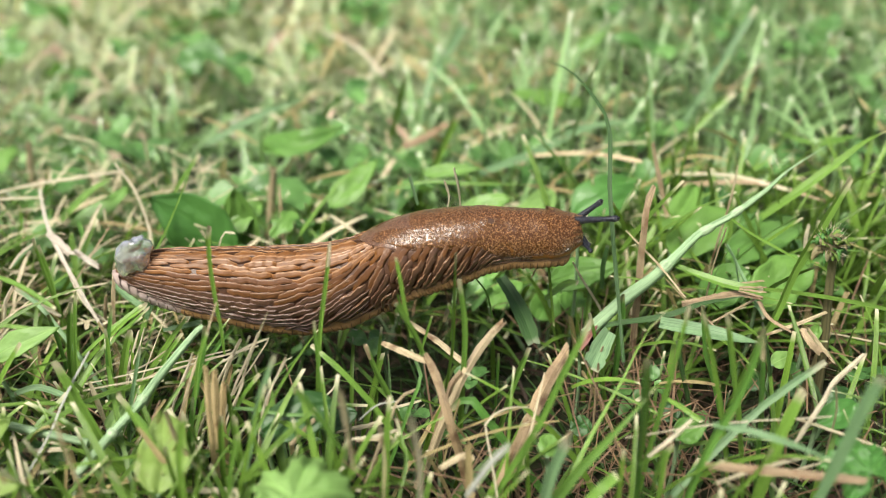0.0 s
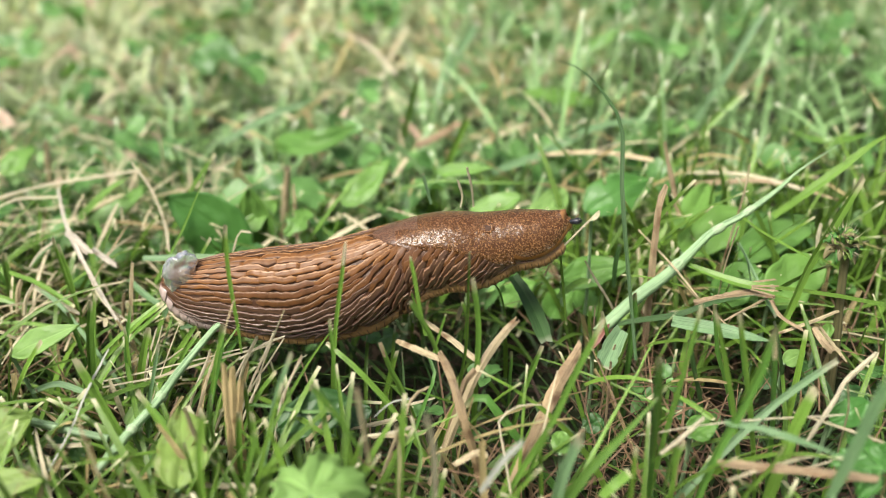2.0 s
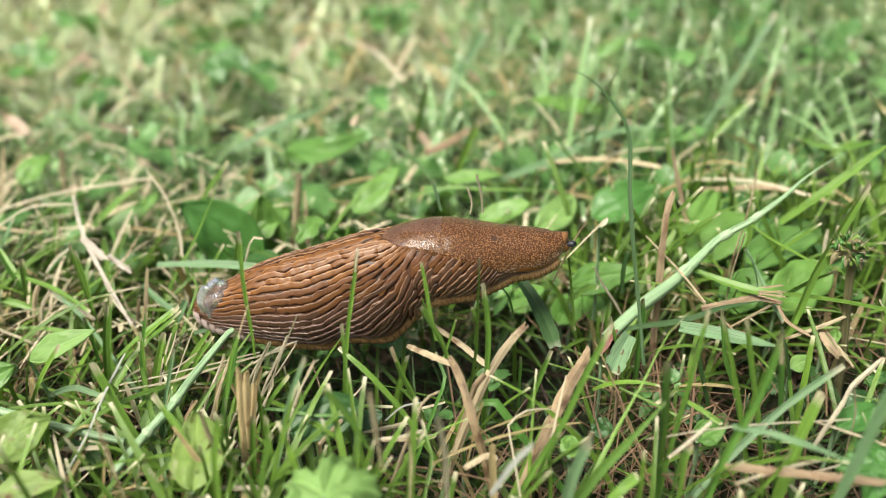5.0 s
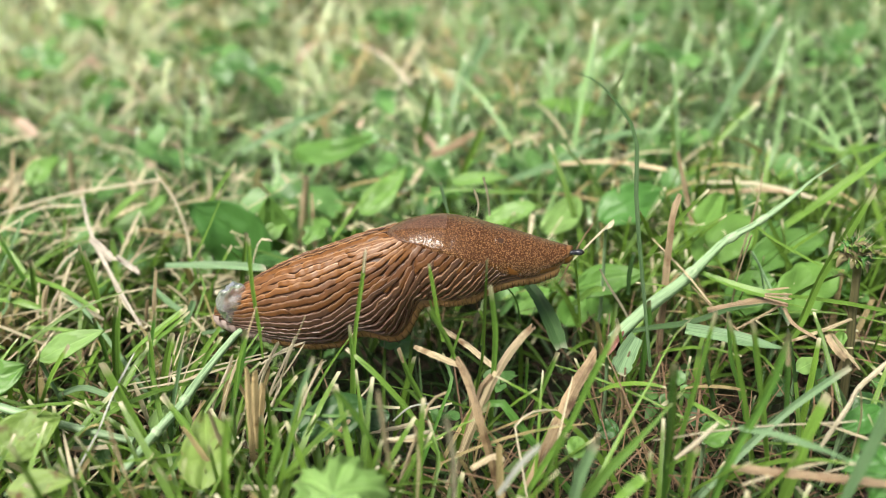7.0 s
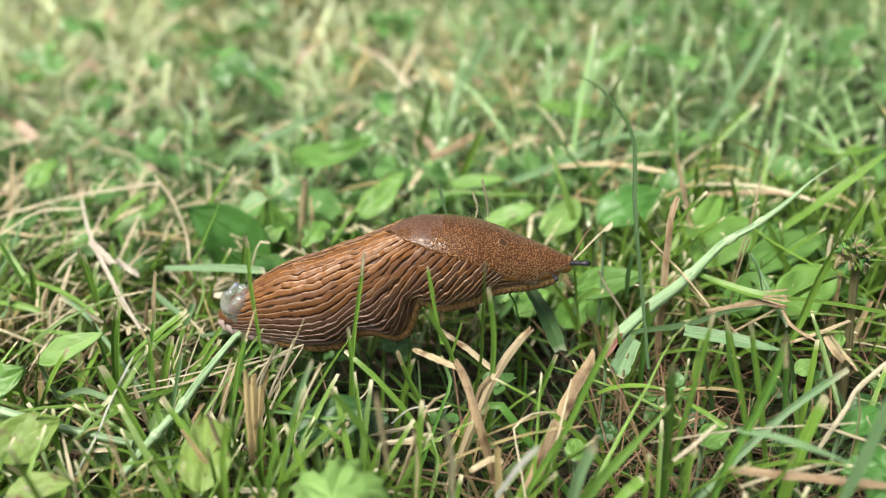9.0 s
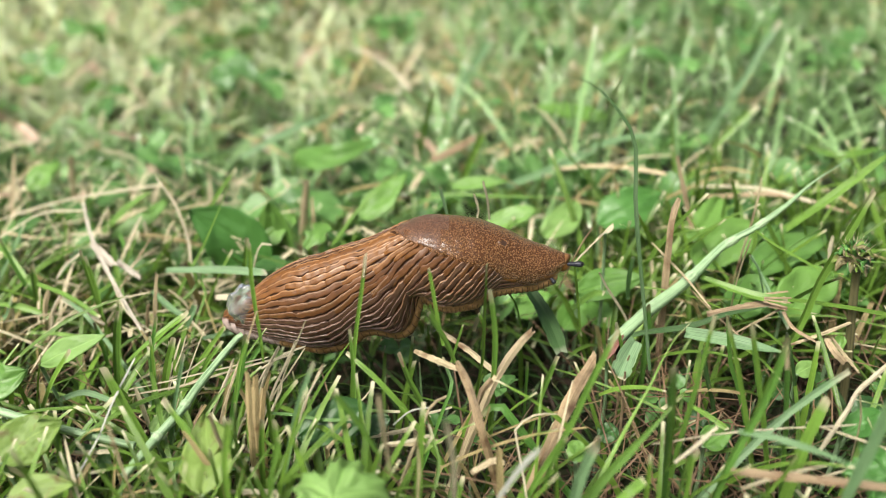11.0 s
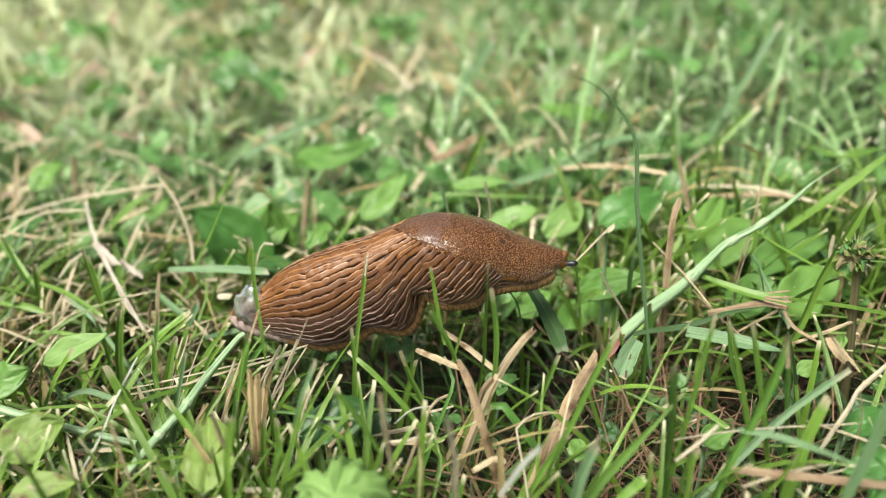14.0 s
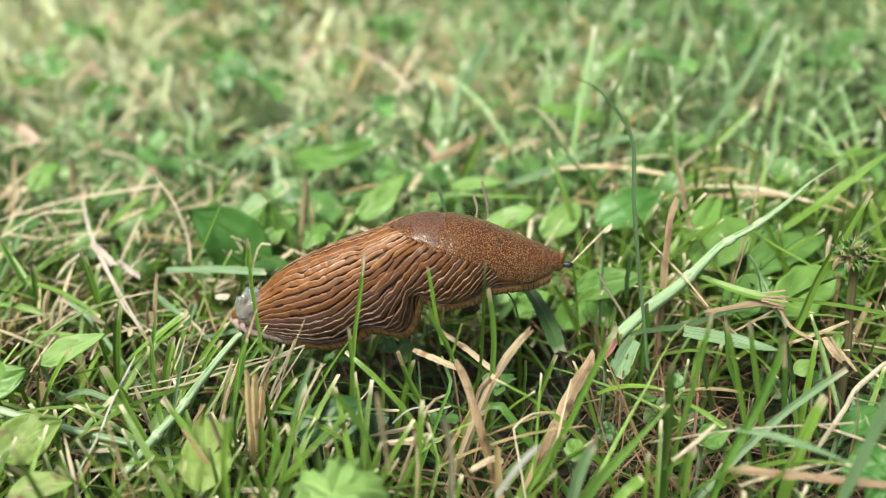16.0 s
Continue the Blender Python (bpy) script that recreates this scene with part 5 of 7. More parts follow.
# under the slug's middle
straw([(11.7, -46.2, 1.0), (10.1, -44.8, 7.0), (7.5, -38.3, 13.0), (5.6, -35.5, 15.0)], 1.77, STRAW_BROWN, "thick dry stalk with yellow streaks", roll=0, rough=0.06, twist=0.5)
blade([(5.9, -33.5, 13.1), (4.2, -33.5, 18.6), (1.5, -33.5, 24.6)], 1.13, GRASS_ONE, "cut blade rising from a dry stalk")
blade([(3.7, -31.0, 15.1), (2.9, -31.0, 21.9), (2.4, -31.0, 26.8), (1.8, -31.0, 32.3)], 0.87, GRASS_ONE, "cut blade standing before the slug")
straw([(10.7, -35.1, 4.0), (13.8, -32.6, 10.0), (17.4, -29.8, 14.0), (20.1, -28.0, 16.0)], 1.80, STRAW_ONE, "folded pale brown dry leaf", roll=15, rough=0.06, twist=0.5)
straw([(9.9, -34.7, 4.0), (11.0, -34.2, 7.0), (12.6, -33.7, 9.0)], 1.44, STRAW_RED, "folded end of a dry leaf")
straw([(-2.1, -27.1, 11.0), (1.9, -31.0, 12.0), (6.1, -35.0, 13.0)], 1.36, STRAW_ONE, "broken dry stalk bent over")
blade([(-2.7, -36.5, 2.0), (-5.8, -35.1, 6.0), (-9.3, -33.7, 10.0), (-14.9, -30.0, 13.0)], 1.00, GRASS_ONE, "slanting blade with a bleached tip")
blade([(-14.5, -31.0, 3.2), (-12.5, -31.0, 17.0), (-10.6, -31.0, 26.5), (-8.9, -31.0, 35.2)], 0.79, GRASS_ONE, "thin green blade standing before the slug")
straw([(-9.7, -31.1, 30.8), (-9.2, -31.1, 33.4), (-8.8, -31.1, 35.6)], 0.59, STRAW_PALE, "bleached tip of a blade")
blade([(-13.3, -35.0, 3.9), (-12.6, -35.0, 13.6), (-12.4, -35.0, 22.4)], 0.79, GRASS_ONE, "short thin blade before the slug")
blade([(-0.6, -32.1, 1.0), (-2.8, -31.6, 7.3), (-4.6, -31.1, 13.7)], 1.10, GRASS_ONE, "blade with an orange withered tip")
straw([(-3.6, -34.5, 13.3), (-3.9, -34.5, 14.9), (-4.2, -34.5, 16.7)], 0.97, STRAW_RED, "orange withered tip")
blade([(-5.8, -58.0, 15.6), (-8.4, -58.0, 22.5), (-11.3, -58.0, 28.3)], 1.10, GRASS_ONE, "green blade close by")
blade([(6.1, -66.0, 13.3), (6.2, -66.0, 22.2), (5.4, -66.0, 29.9)], 0.89, STRAW_PALE, "bleached blade close by")
straw([(-3.5, -62.0, 16.2), (-3.8, -62.0, 24.6), (-4.1, -62.0, 31.0)], 0.77, STRAW_ONE, "dry stalk close by")
blade([(12.5, -33.0, 1.6), (13.2, -33.0, 12.8), (13.2, -33.0, 20.6), (12.3, -33.0, 28.7)], 1.05, GRASS_ONE, "upright blade before the slug")
blade([(9.8, -30.5, 3.8), (11.0, -30.5, 13.5), (11.4, -30.5, 23.8), (11.8, -30.5, 32.4)], 0.80, GRASS_ONE, "upright cut blade before the slug")
straw([(-6.4, -45.4, 5.0), (-2.0, -45.8, 6.0), (1.9, -44.3, 6.0)], 0.72, STRAW_PALE, "pale straw lying flat")
straw([(-17.1, -45.6, 4.0), (-15.2, -43.7, 5.0), (-13.2, -41.4, 6.0)], 0.89, STRAW_ONE, "golden dry stalk")
straw([(-2.6, -48.0, 3.0), (-0.2, -44.0, 7.0), (1.4, -40.4, 9.0), (4.2, -38.0, 9.0)], 0.65, STRAW_ONE, "bent brown dry stalk")
straw([(-0.1, -58.0, 4.1), (0.6, -58.0, 12.7), (0.4, -58.0, 20.4)], 0.57, STRAW_ONE, "dry stalk close by")
blade([(-28.8, -39.3, 7.0), (-23.3, -40.1, 7.0), (-18.2, -41.4, 7.0), (-12.8, -41.4, 7.0)], 0.66, GRASS_DARK, "dark blade lying across")
blade([(-24.2, -50.4, 1.0), (-19.5, -49.4, 18.0), (-16.2, -48.4, 26.2)], 0.98, GRASS_BLUE, "pale blue-green blade")
straw([(-23.7, -40.9, 1.0), (-21.2, -40.9, 10.2), (-16.8, -40.9, 19.0)], 0.49, STRAW_PALE, "thin pale straw")
straw([(-29.4, -33.0, 2.4), (-24.6, -33.0, 14.1), (-20.4, -33.0, 23.1)], 0.42, STRAW_PALE, "pale pointed straw before the slug")
straw([(-31.3, -30.6, 10.0), (-27.2, -27.5, 11.0), (-23.7, -25.3, 11.0)], 0.53, STRAW_PALE, "pale straw lying flat")
leaf([(-22.7, -42.6, 4.0), (-16.8, -41.3, 6.0), (-10.4, -37.6, 7.0)], 7.84, BROAD_SHADED, "dark round leaf lying low", form='round')
leaf([(-12.7, -39.0, 1.0), (-9.4, -36.8, 1.5), (-6.7, -35.9, 2.0)], 3.84, BROAD_SHADED, "dark round leaf lying low", form='round')
straw([(17.2, -48.2, 4.0), (16.5, -44.9, 7.0), (20.1, -42.0, 8.0), (24.2, -40.7, 7.0)], 0.44, STRAW_PALE, "curled pale dry blade")
straw([(8.4, -51.4, 4.0), (12.3, -49.7, 5.0), (14.3, -50.5, 5.0)], 1.31, STRAW_ONE, "broken dry stalk end")
straw([(12.7, -62.0, 9.9), (16.3, -62.0, 16.8), (18.8, -62.0, 20.3)], 1.15, STRAW_GREY, "greyish dry blade close by")
straw([(-5.4, -41.9, 6.0), (-2.4, -39.5, 7.0), (1.1, -39.6, 8.0)], 0.37, STRAW_GREY, "thin lilac-grey stalk")
straw([(2.2, -18.0, 9.0), (7.8, -21.7, 7.0), (13.5, -26.8, 5.0)], 1.36, STRAW_ONE, "dry stalk lying beneath the slug")
blade([(19.5, -60.0, 8.7), (20.9, -60.0, 14.6), (22.9, -60.0, 20.4)], 0.69, GRASS_ONE, "green blade close by")
blade([(3.7, -34.6, 4.0), (5.3, -32.8, 7.0), (3.3, -27.8, 10.0)], 0.69, GRASS_DARK, "dark blade in the shade")
blade([(17.5, -39.1, 2.0), (13.7, -37.0, 6.0), (10.7, -36.5, 3.0)], 1.51, GRASS_DARK, "dark bent blade", roll=10)
blade([(2.2, -52.8, 2.0), (3.1, -49.9, 4.0), (1.2, -43.7, 8.0)], 0.78, GRASS_ONE, "green blade in the thatch")
blade([(19.1, -29.4, 1.0), (19.3, -29.4, 5.1), (19.3, -29.4, 9.7)], 0.87, GRASS_DARK, "short cut dark blade")
blade([(21.6, -31.7, 1.0), (23.4, -31.7, 7.7), (24.9, -31.7, 12.8)], 1.03, GRASS_ONE, "green blade in the shade")
blade([(21.4, -3.0, 9.0), (23.4, -7.5, 8.0), (25.3, -13.7, 7.0), (26.9, -20.3, 5.0)], 3.2, GRASS_DEEP, "broad dark ribbed blade under the head", roll=0)
blade([(15.9, -12.0, 14.8), (18.2, -12.0, 10.8), (19.5, -12.0, 4.3)], 0.40, GRASS_DARK, "dark thin blade under the head")
blade([(29.9, -12.0, 20.5), (31.0, -12.0, 11.7), (32.1, -12.0, 2.3)], 0.56, GRASS_ONE, "thin upright blade")
blade([(30.2, -10.1, 8.0), (35.0, -6.2, 9.0), (37.7, -6.0, 9.0)], 1.39, GRASS_ONE, "short curled blade", roll=0)
blade([(10.7, -30.0, 13.4), (11.3, -30.0, 18.6), (10.4, -30.0, 21.7)], 0.63, GRASS_ONE, "short cut blade")
blade([(4.8, -28.0, 8.6), (6.7, -28.0, 15.1), (7.4, -28.0, 17.7)], 0.58, GRASS_ONE, "short cut blade")
blade([(1.6, -30.0, 23.9), (2.0, -30.0, 21.9), (3.1, -30.0, 18.8)], 0.49, GRASS_ONE, "short blade")
blade([(-21.4, -14.0, -2.5), (-16.5, -14.0, 1.8), (-13.6, -14.0, 7.1)], 0.57, GRASS_DARK, "dark blade in the slug's shade")

# below the slug's tail
stem([(-52.1, -50.7, 3.0), (-48.4, -43.6, 5.0), (-45.0, -38.8, 7.0), (-42.3, -32.8, 9.0), (-37.7, -24.5, 12.0), (-36.4, -23.1, 12.5)], (1.55, 1.72, 1.72, 1.64, 1.46, 1.21), STEM, "thick pale green stem with a white joint", nodes=(0.28, 0.5))
stem([(-83.4, -37.4, 8.0), (-79.5, -38.9, 8.0), (-71.0, -41.2, 7.0), (-62.8, -43.0, 6.0), (-52.3, -44.3, 4.0)], (1.44, 1.52, 1.52, 1.44, 1.27), STEM, "green stem lying flat among leaves", nodes=(0.35,))
straw([(-58.4, -53.3, 6.0), (-56.4, -46.8, 9.0), (-55.3, -40.5, 12.0), (-53.6, -32.9, 15.0)], 0.53, STRAW_GREY, "thin grey dry stick")
leaf([(-76.7, -26.9, 9.0), (-70.1, -26.1, 12.0), (-63.0, -24.4, 14.0)], 5.44, BROAD_PALE, "pale green smooth leaf with a folded edge", form='ovate', teeth=0.1)
leaf([(-85.0, -33.1, 10.0), (-79.8, -34.4, 11.0), (-75.6, -32.4, 12.0)], 7.86, BROAD_ONE, "bright yellow-green leaf", form='ovate')
leaf([(-72.4, -51.0, 7.0), (-68.8, -47.3, 9.0), (-63.5, -44.4, 10.0)], 9.2, BROAD_OLD, "large faded green leaf with brown spots", form='ovate')
leaf([(-66.6, -59.6, 8.0), (-62.0, -58.3, 9.0), (-55.9, -57.8, 9.0)], 4.6, BROAD_OLD, "faded leaf curling at the edge", form='ovate')
leaf([(-35.6, -57.6, 6.0), (-36.2, -51.2, 8.0), (-39.1, -42.0, 9.0)], 9.04, BROAD_OLD, "faded leaf with a reddish withered edge", form='ovate')
leaf([(-51.4, -39.1, 2.0), (-50.8, -36.8, 2.5), (-49.7, -33.6, 3.0)], 3.07, BROAD_PALE, "small pale leaf", form='ovate')
blade([(-51.6, -41.6, 1.0), (-54.3, -40.1, 10.4), (-56.7, -38.6, 17.3)], 1.26, GRASS_ONE, "green blade with a withered tip")
blade([(-35.0, -51.4, 3.0), (-38.1, -49.3, 8.0), (-43.7, -45.4, 16.0)], 0.95, GRASS_ONE, "green blade leaning across")
blade([(-63.8, -25.3, 1.0), (-61.1, -25.3, 12.5), (-58.6, -25.3, 20.3)], 1.00, GRASS_ONE, "upright green blade")
blade([(-76.8, -31.4, 1.0), (-71.2, -31.4, 10.3), (-66.9, -31.4, 15.8)], 1.15, GRASS_ONE, "cut green blade")
blade([(-53.4, -27.5, 1.0), (-50.4, -27.5, 10.0), (-48.1, -27.5, 15.4)], 1.35, GRASS_ONE, "upright blade with a pale cut end")
blade([(-55.8, -26.6, 1.0), (-53.6, -26.6, 11.4), (-50.7, -26.6, 19.8)], 0.90, GRASS_DARK, "upright green blade")
blade([(-61.4, -23.2, 6.0), (-56.1, -21.3, 10.0), (-49.5, -17.9, 14.0)], 1.21, GRASS_ONE, "bright green slanting blade")
straw([(-57.2, -33.2, 6.0), (-46.9, -30.2, 6.0), (-37.4, -25.4, 6.0), (-27.3, -21.2, 6.0)], 0.50, STRAW_PALE, "long thin pale straw")
straw([(-58.4, -30.3, 5.0), (-46.6, -27.7, 6.0), (-32.7, -22.1, 6.0)], 0.37, STRAW_PALE, "long thin pale straw")
straw([(-55.7, -32.3, 4.0), (-49.2, -30.5, 5.0), (-43.1, -25.3, 5.0)], 0.54, STRAW_ONE, "thin brown straw")
straw([(-37.9, -34.0, 5.9), (-32.1, -34.0, 18.2), (-28.8, -34.0, 25.9)], 0.76, STRAW_ONE, "dry stalk with a pale tip")
blade([(-35.7, -36.0, 6.3), (-33.1, -36.0, 15.4), (-30.7, -36.0, 20.9)], 0.84, GRASS_ONE, "green blade beside a dry stalk")
straw([(-33.1, -53.4, 2.0), (-28.7, -53.4, 2.0), (-24.3, -53.5, 2.0)], 1.02, STRAW_PALE, "yellow cut stalk lying flat", roll=0)
straw([(-63.5, -44.9, 3.0), (-59.4, -44.8, 3.0), (-55.3, -44.5, 3.0)], 1.00, STRAW_PALE, "yellow flat stalk")
blade([(-29.1, -53.0, 2.0), (-33.2, -48.0, 6.0), (-38.4, -41.2, 9.0)], 0.97, GRASS_ONE, "green and brown blade")
blade([(-23.8, -60.0, 6.1), (-22.3, -60.0, 13.5), (-19.9, -60.0, 21.0)], 1.07, GRASS_ONE, "bright blade close by")
blade([(-28.5, -64.0, 10.9), (-27.4, -64.0, 20.2), (-25.1, -64.0, 28.7)], 1.15, GRASS_ONE, "blurred green blade close by")
straw([(-45.5, -60.0, 6.3), (-45.6, -60.0, 16.2), (-45.4, -60.0, 24.1)], 1.07, STRAW_ONE, "blurred brown stalk close by")
blade([(-73.6, -29.8, 2.0), (-69.7, -27.5, 2.0), (-63.1, -30.0, 2.0)], 1.20, GRASS_BLUE, "blade lying flat")
blade([(-89.9, -8.6, 3.0), (-84.8, -8.9, 3.0), (-77.4, -10.4, 3.0)], 0.92, GRASS_ONE, "blade lying flat")
blade([(-49.8, -11.6, 3.0), (-45.4, -10.2, 3.0), (-42.2, -8.9, 3.0)], 1.11, GRASS_BLUE, "pale blade lying flat")
straw([(-53.5, -21.7, 1.0), (-50.6, -21.7, 6.7), (-48.3, -21.7, 11.8)], 0.75, STRAW_PALE, "pale dry straw")
straw([(-41.9, -32.4, 1.0), (-37.6, -32.4, 9.8), (-35.8, -32.4, 13.8)], 0.61, STRAW_PALE, "pale dry straw")
straw([(-54.8, -26.5, 3.0), (-49.3, -24.0, 4.0), (-46.1, -21.0, 5.0)], 0.47, STRAW_PALE, "thin pale straw")
blade([(-48.8, -36.0, 1.0), (-45.7, -36.0, 10.5), (-43.0, -36.0, 18.1)], 0.68, GRASS_BLUE, "pale green blade")
blade([(-60.5, -24.7, 3.0), (-58.7, -22.0, 5.0), (-57.3, -18.4, 7.0)], 1.23, GRASS_ONE, "green blade")
blade([(-66.0, -41.4, 1.0), (-62.7, -37.4, 4.0), (-60.0, -33.7, 6.0)], 1.13, GRASS_ONE, "green blade")
blade([(-36.9, -18.3, 3.0), (-33.9, -16.8, 6.0), (-32.4, -16.1, 9.0)], 0.96, GRASS_DARK, "dark blade under the tail")
straw([(-35.1, -29.4, 1.0), (-30.0, -29.4, 9.9), (-27.4, -29.4, 14.4)], 0.62, STRAW_PALE, "pale straw")
straw([(-30.4, -36.3, 1.0), (-26.0, -36.3, 9.7), (-26.0, -36.3, 13.0)], 0.60, STRAW_PALE, "pale straw")
blade([(-29.9, -38.4, 1.0), (-26.1, -38.4, 9.0), (-22.4, -38.4, 14.1)], 0.93, GRASS_ONE, "green blade")

# round and behind the slug's tail
straw([(-61.9, -9.0, 3.0), (-68.0, -5.7, 6.0), (-76.3, 5.9, 9.0)], 0.53, STRAW_PALE, "thin bleached twig")
blade([(-60.5, 2.1, 12.0), (-48.3, 2.0, 12.0), (-36.9, 0.5, 12.0)], 1.81, GRASS_BLUE, "pale blade lying behind the tail", roll=0)
blade([(-44.1, 3.0, 5.5), (-42.3, 3.0, 13.1), (-40.7, 3.0, 19.5)], 1.07, GRASS_ONE, "upright cut blade with a pale tip")
straw([(-42.6, 4.0, 5.6), (-39.3, 4.0, 15.4), (-37.7, 4.0, 17.5), (-36.0, 4.0, 17.1)], 0.86, STRAW_PALE, "pale curled blade tip")
blade([(-30.5, -31.0, 11.9), (-30.1, -31.0, 17.3), (-29.7, -31.0, 28.6), (-28.7, -31.0, 38.1)], 0.79, GRASS_ONE, "thin green blade before the tail")
blade([(-53.6, 4.0, 1.1), (-49.5, 4.0, 8.9), (-44.8, 4.0, 15.9)], 0.76, GRASS_ONE, "thin yellow-green blade")
straw([(-57.8, 7.8, 1.0), (-58.6, 11.5, 7.3), (-59.4, 15.3, 12.1), (-62.3, 19.0, 20.1), (-67.1, 22.8, 25.5)], 0.74, STRAW_PALE, "pale blade arching over")
blade([(-61.8, 4.4, 1.0), (-53.3, 7.1, 13.8), (-46.6, 9.8, 25.3), (-42.6, 12.4, 33.4)], 0.76, GRASS_ONE, "long thin pointed blade", cut=False)
leaf([(-44.5, 22.0, -1.3), (-51.5, 22.0, 9.6), (-60.5, 22.0, 16.9)], 15.40, BROAD_DARK, "dark glossy leaf standing behind the tail", form='ovate', facing=(0, -0.75, 0.65))
leaf([(-43.3, 30.0, -3.9), (-42.7, 30.0, 4.7), (-42.7, 30.0, 14.5)], 10.49, BROAD_ONE, "green leaf behind the slug", form='ovate', facing=(0, -0.75, 0.65))
straw([(-113.2, 64.9, 1.0), (-110.5, 64.9, 13.0)], 2.14, STRAW_ONE, "short upright dry stalk")
straw([(-127.6, 54.8, 1.0), (-120.9, 54.8, 18.7)], 2.74, STRAW_ONE, "broad upright dry stalk")
straw([(-116.2, 31.3, 10.0), (-107.2, 34.1, 12.0), (-95.8, 38.0, 13.0), (-75.3, 42.7, 14.0)], 1.13, STRAW_PALE, "long pale straw lying flat")
straw([(-111.1, 21.7, 10.0), (-106.8, 23.0, 12.0), (-101.1, 27.5, 14.0), (-90.7, 28.5, 14.0)], 0.96, STRAW_PALE, "curved pale straw")
straw([(-116.0, 29.6, 8.0), (-106.9, 26.4, 8.0), (-98.7, 24.6, 8.0)], 1.23, STRAW_ONE, "pinkish dry straw")
blade([(-111.0, 15.6, 1.0), (-104.9, 15.6, 8.3), (-98.5, 15.6, 17.2)], 0.93, GRASS_BLUE, "pale pointed blade")
blade([(-96.7, 7.5, 2.0), (-103.2, 13.4, 8.0), (-109.2, 18.2, 14.0)], 1.73, GRASS_ONE, "green blade slanting in")
blade([(-92.0, -0.3, 1.0), (-91.0, -0.3, 7.3), (-89.3, -0.3, 15.7)], 1.08, GRASS_ONE, "upright cut blade")
blade([(-74.8, -4.0, 1.0), (-75.2, -4.0, 12.4), (-75.2, -4.0, 21.4)], 0.84, GRASS_ONE, "narrow green blade")
straw([(-86.8, 2.6, 10.0), (-85.1, 5.1, 12.0), (-81.8, 6.9, 14.0)], 0.71, STRAW_PALE, "white curved dry blade")
straw([(-63.0, -5.3, 1.0), (-61.1, -5.3, 8.6), (-59.2, -5.3, 15.3)], 1.46, STRAW_ONE, "short upright brown stump")
straw([(-65.0, -5.3, 1.0), (-63.0, -5.3, 7.9)], 0.95, STRAW_RED, "short brown stump")
blade([(-88.9, 31.2, 6.0), (-81.5, 33.7, 12.0), (-74.1, 35.4, 16.0)], 2.73, GRASS_ONE, "bright green blade further back", cut=False)
straw([(-86.3, 0.3, 6.0), (-80.3, -2.9, 5.0), (-73.0, -7.2, 4.0)], 1.07, STRAW_PALE, "pale dry blade")
straw([(-87.5, -4.7, 1.0), (-85.7, -4.7, 5.6), (-82.6, -4.7, 9.5)], 0.85, STRAW_ONE, "bent dry stalk")
blade([(-95.6, 5.1, 8.0), (-83.2, -1.6, 8.0), (-73.5, -7.6, 6.0)], 1.07, GRASS_ONE, "blade lying flat")
blade([(-100.1, -1.5, 6.0), (-93.6, -2.8, 6.0), (-86.3, -4.5, 4.0)], 1.40, GRASS_ONE, "blade lying flat")
blade([(-101.5, -2.2, 1.0), (-99.0, -2.2, 2.5), (-95.0, -2.2, 8.7)], 1.41, GRASS_BLUE, "pale short blade")
straw([(-74.0, 2.5, 5.0), (-71.5, 10.6, 9.0), (-68.3, 14.8, 13.0)], 0.79, STRAW_RED, "reddish dry twig")
blade([(-73.1, -0.8, 1.0), (-72.3, -0.8, 4.1), (-72.2, -0.8, 5.7)], 1.30, GRASS_ONE, "short cut stub")
blade([(-60.0, 0.4, 3.0), (-55.6, 5.0, 6.0), (-56.7, 6.5, 12.0)], 0.77, GRASS_ONE, "thin green blade")
blade([(-53.4, -4.1, 3.0), (-52.2, 0.3, 6.0), (-54.5, 4.0, 12.0)], 0.65, GRASS_ONE, "thin green blade")
straw([(-49.5, -0.3, 6.0), (-46.2, -0.4, 6.0)], 1.61, STRAW_PALE, "pale cut stalk end")
blade([(-67.0, 6.0, 4.0), (-62.4, 1.6, 3.0), (-56.7, -2.6, 2.0)], 1.43, GRASS_BLUE, "blade lying flat")
blade([(-58.3, -12.7, 5.0), (-54.5, -12.9, 8.0), (-50.9, -12.9, 11.0)], 1.21, GRASS_ONE, "bright green blade by the tail")
blade([(-84.3, 31.0, 6.0), (-79.8, 22.6, 5.0), (-80.1, 16.6, 3.0)], 1.09, GRASS_DARK, "dark blade")
blade([(-114.3, 23.1, 3.0), (-109.8, 22.1, 6.0), (-103.2, 21.0, 9.0)], 1.21, GRASS_ONE, "blade in the left grass")
blade([(-98.2, 26.6, 3.0), (-96.6, 28.1, 8.0), (-96.3, 28.3, 12.0)], 0.98, GRASS_ONE, "blade")

# behind the slug
blade([(85.4, 92.4, 1.0), (95.5, 95.7, 18.8), (101.1, 99.0, 28.5), (106.8, 102.4, 36.4)], 2.31, GRASS_BLUE, "tall pale blade further back in the lawn")
blade([(4.1, 138.9, 1.0), (10.9, 141.4, 12.2), (18.3, 143.9, 22.9)], 3.65, GRASS_BLUE, "pale upright blade further back in the lawn")
leaf([(-47.1, 78.3, 6.0), (-32.7, 68.6, 9.0), (-20.5, 73.7, 12.0)], 9.49, BROAD_ONE, "broad green leaf further back in the lawn", form='ovate')
leaf([(-21.0, 38.2, 4.0), (-15.0, 43.6, 8.0), (-8.6, 51.0, 12.0)], 7.95, BROAD_ONE, "green leaf behind the slug", form='ovate')
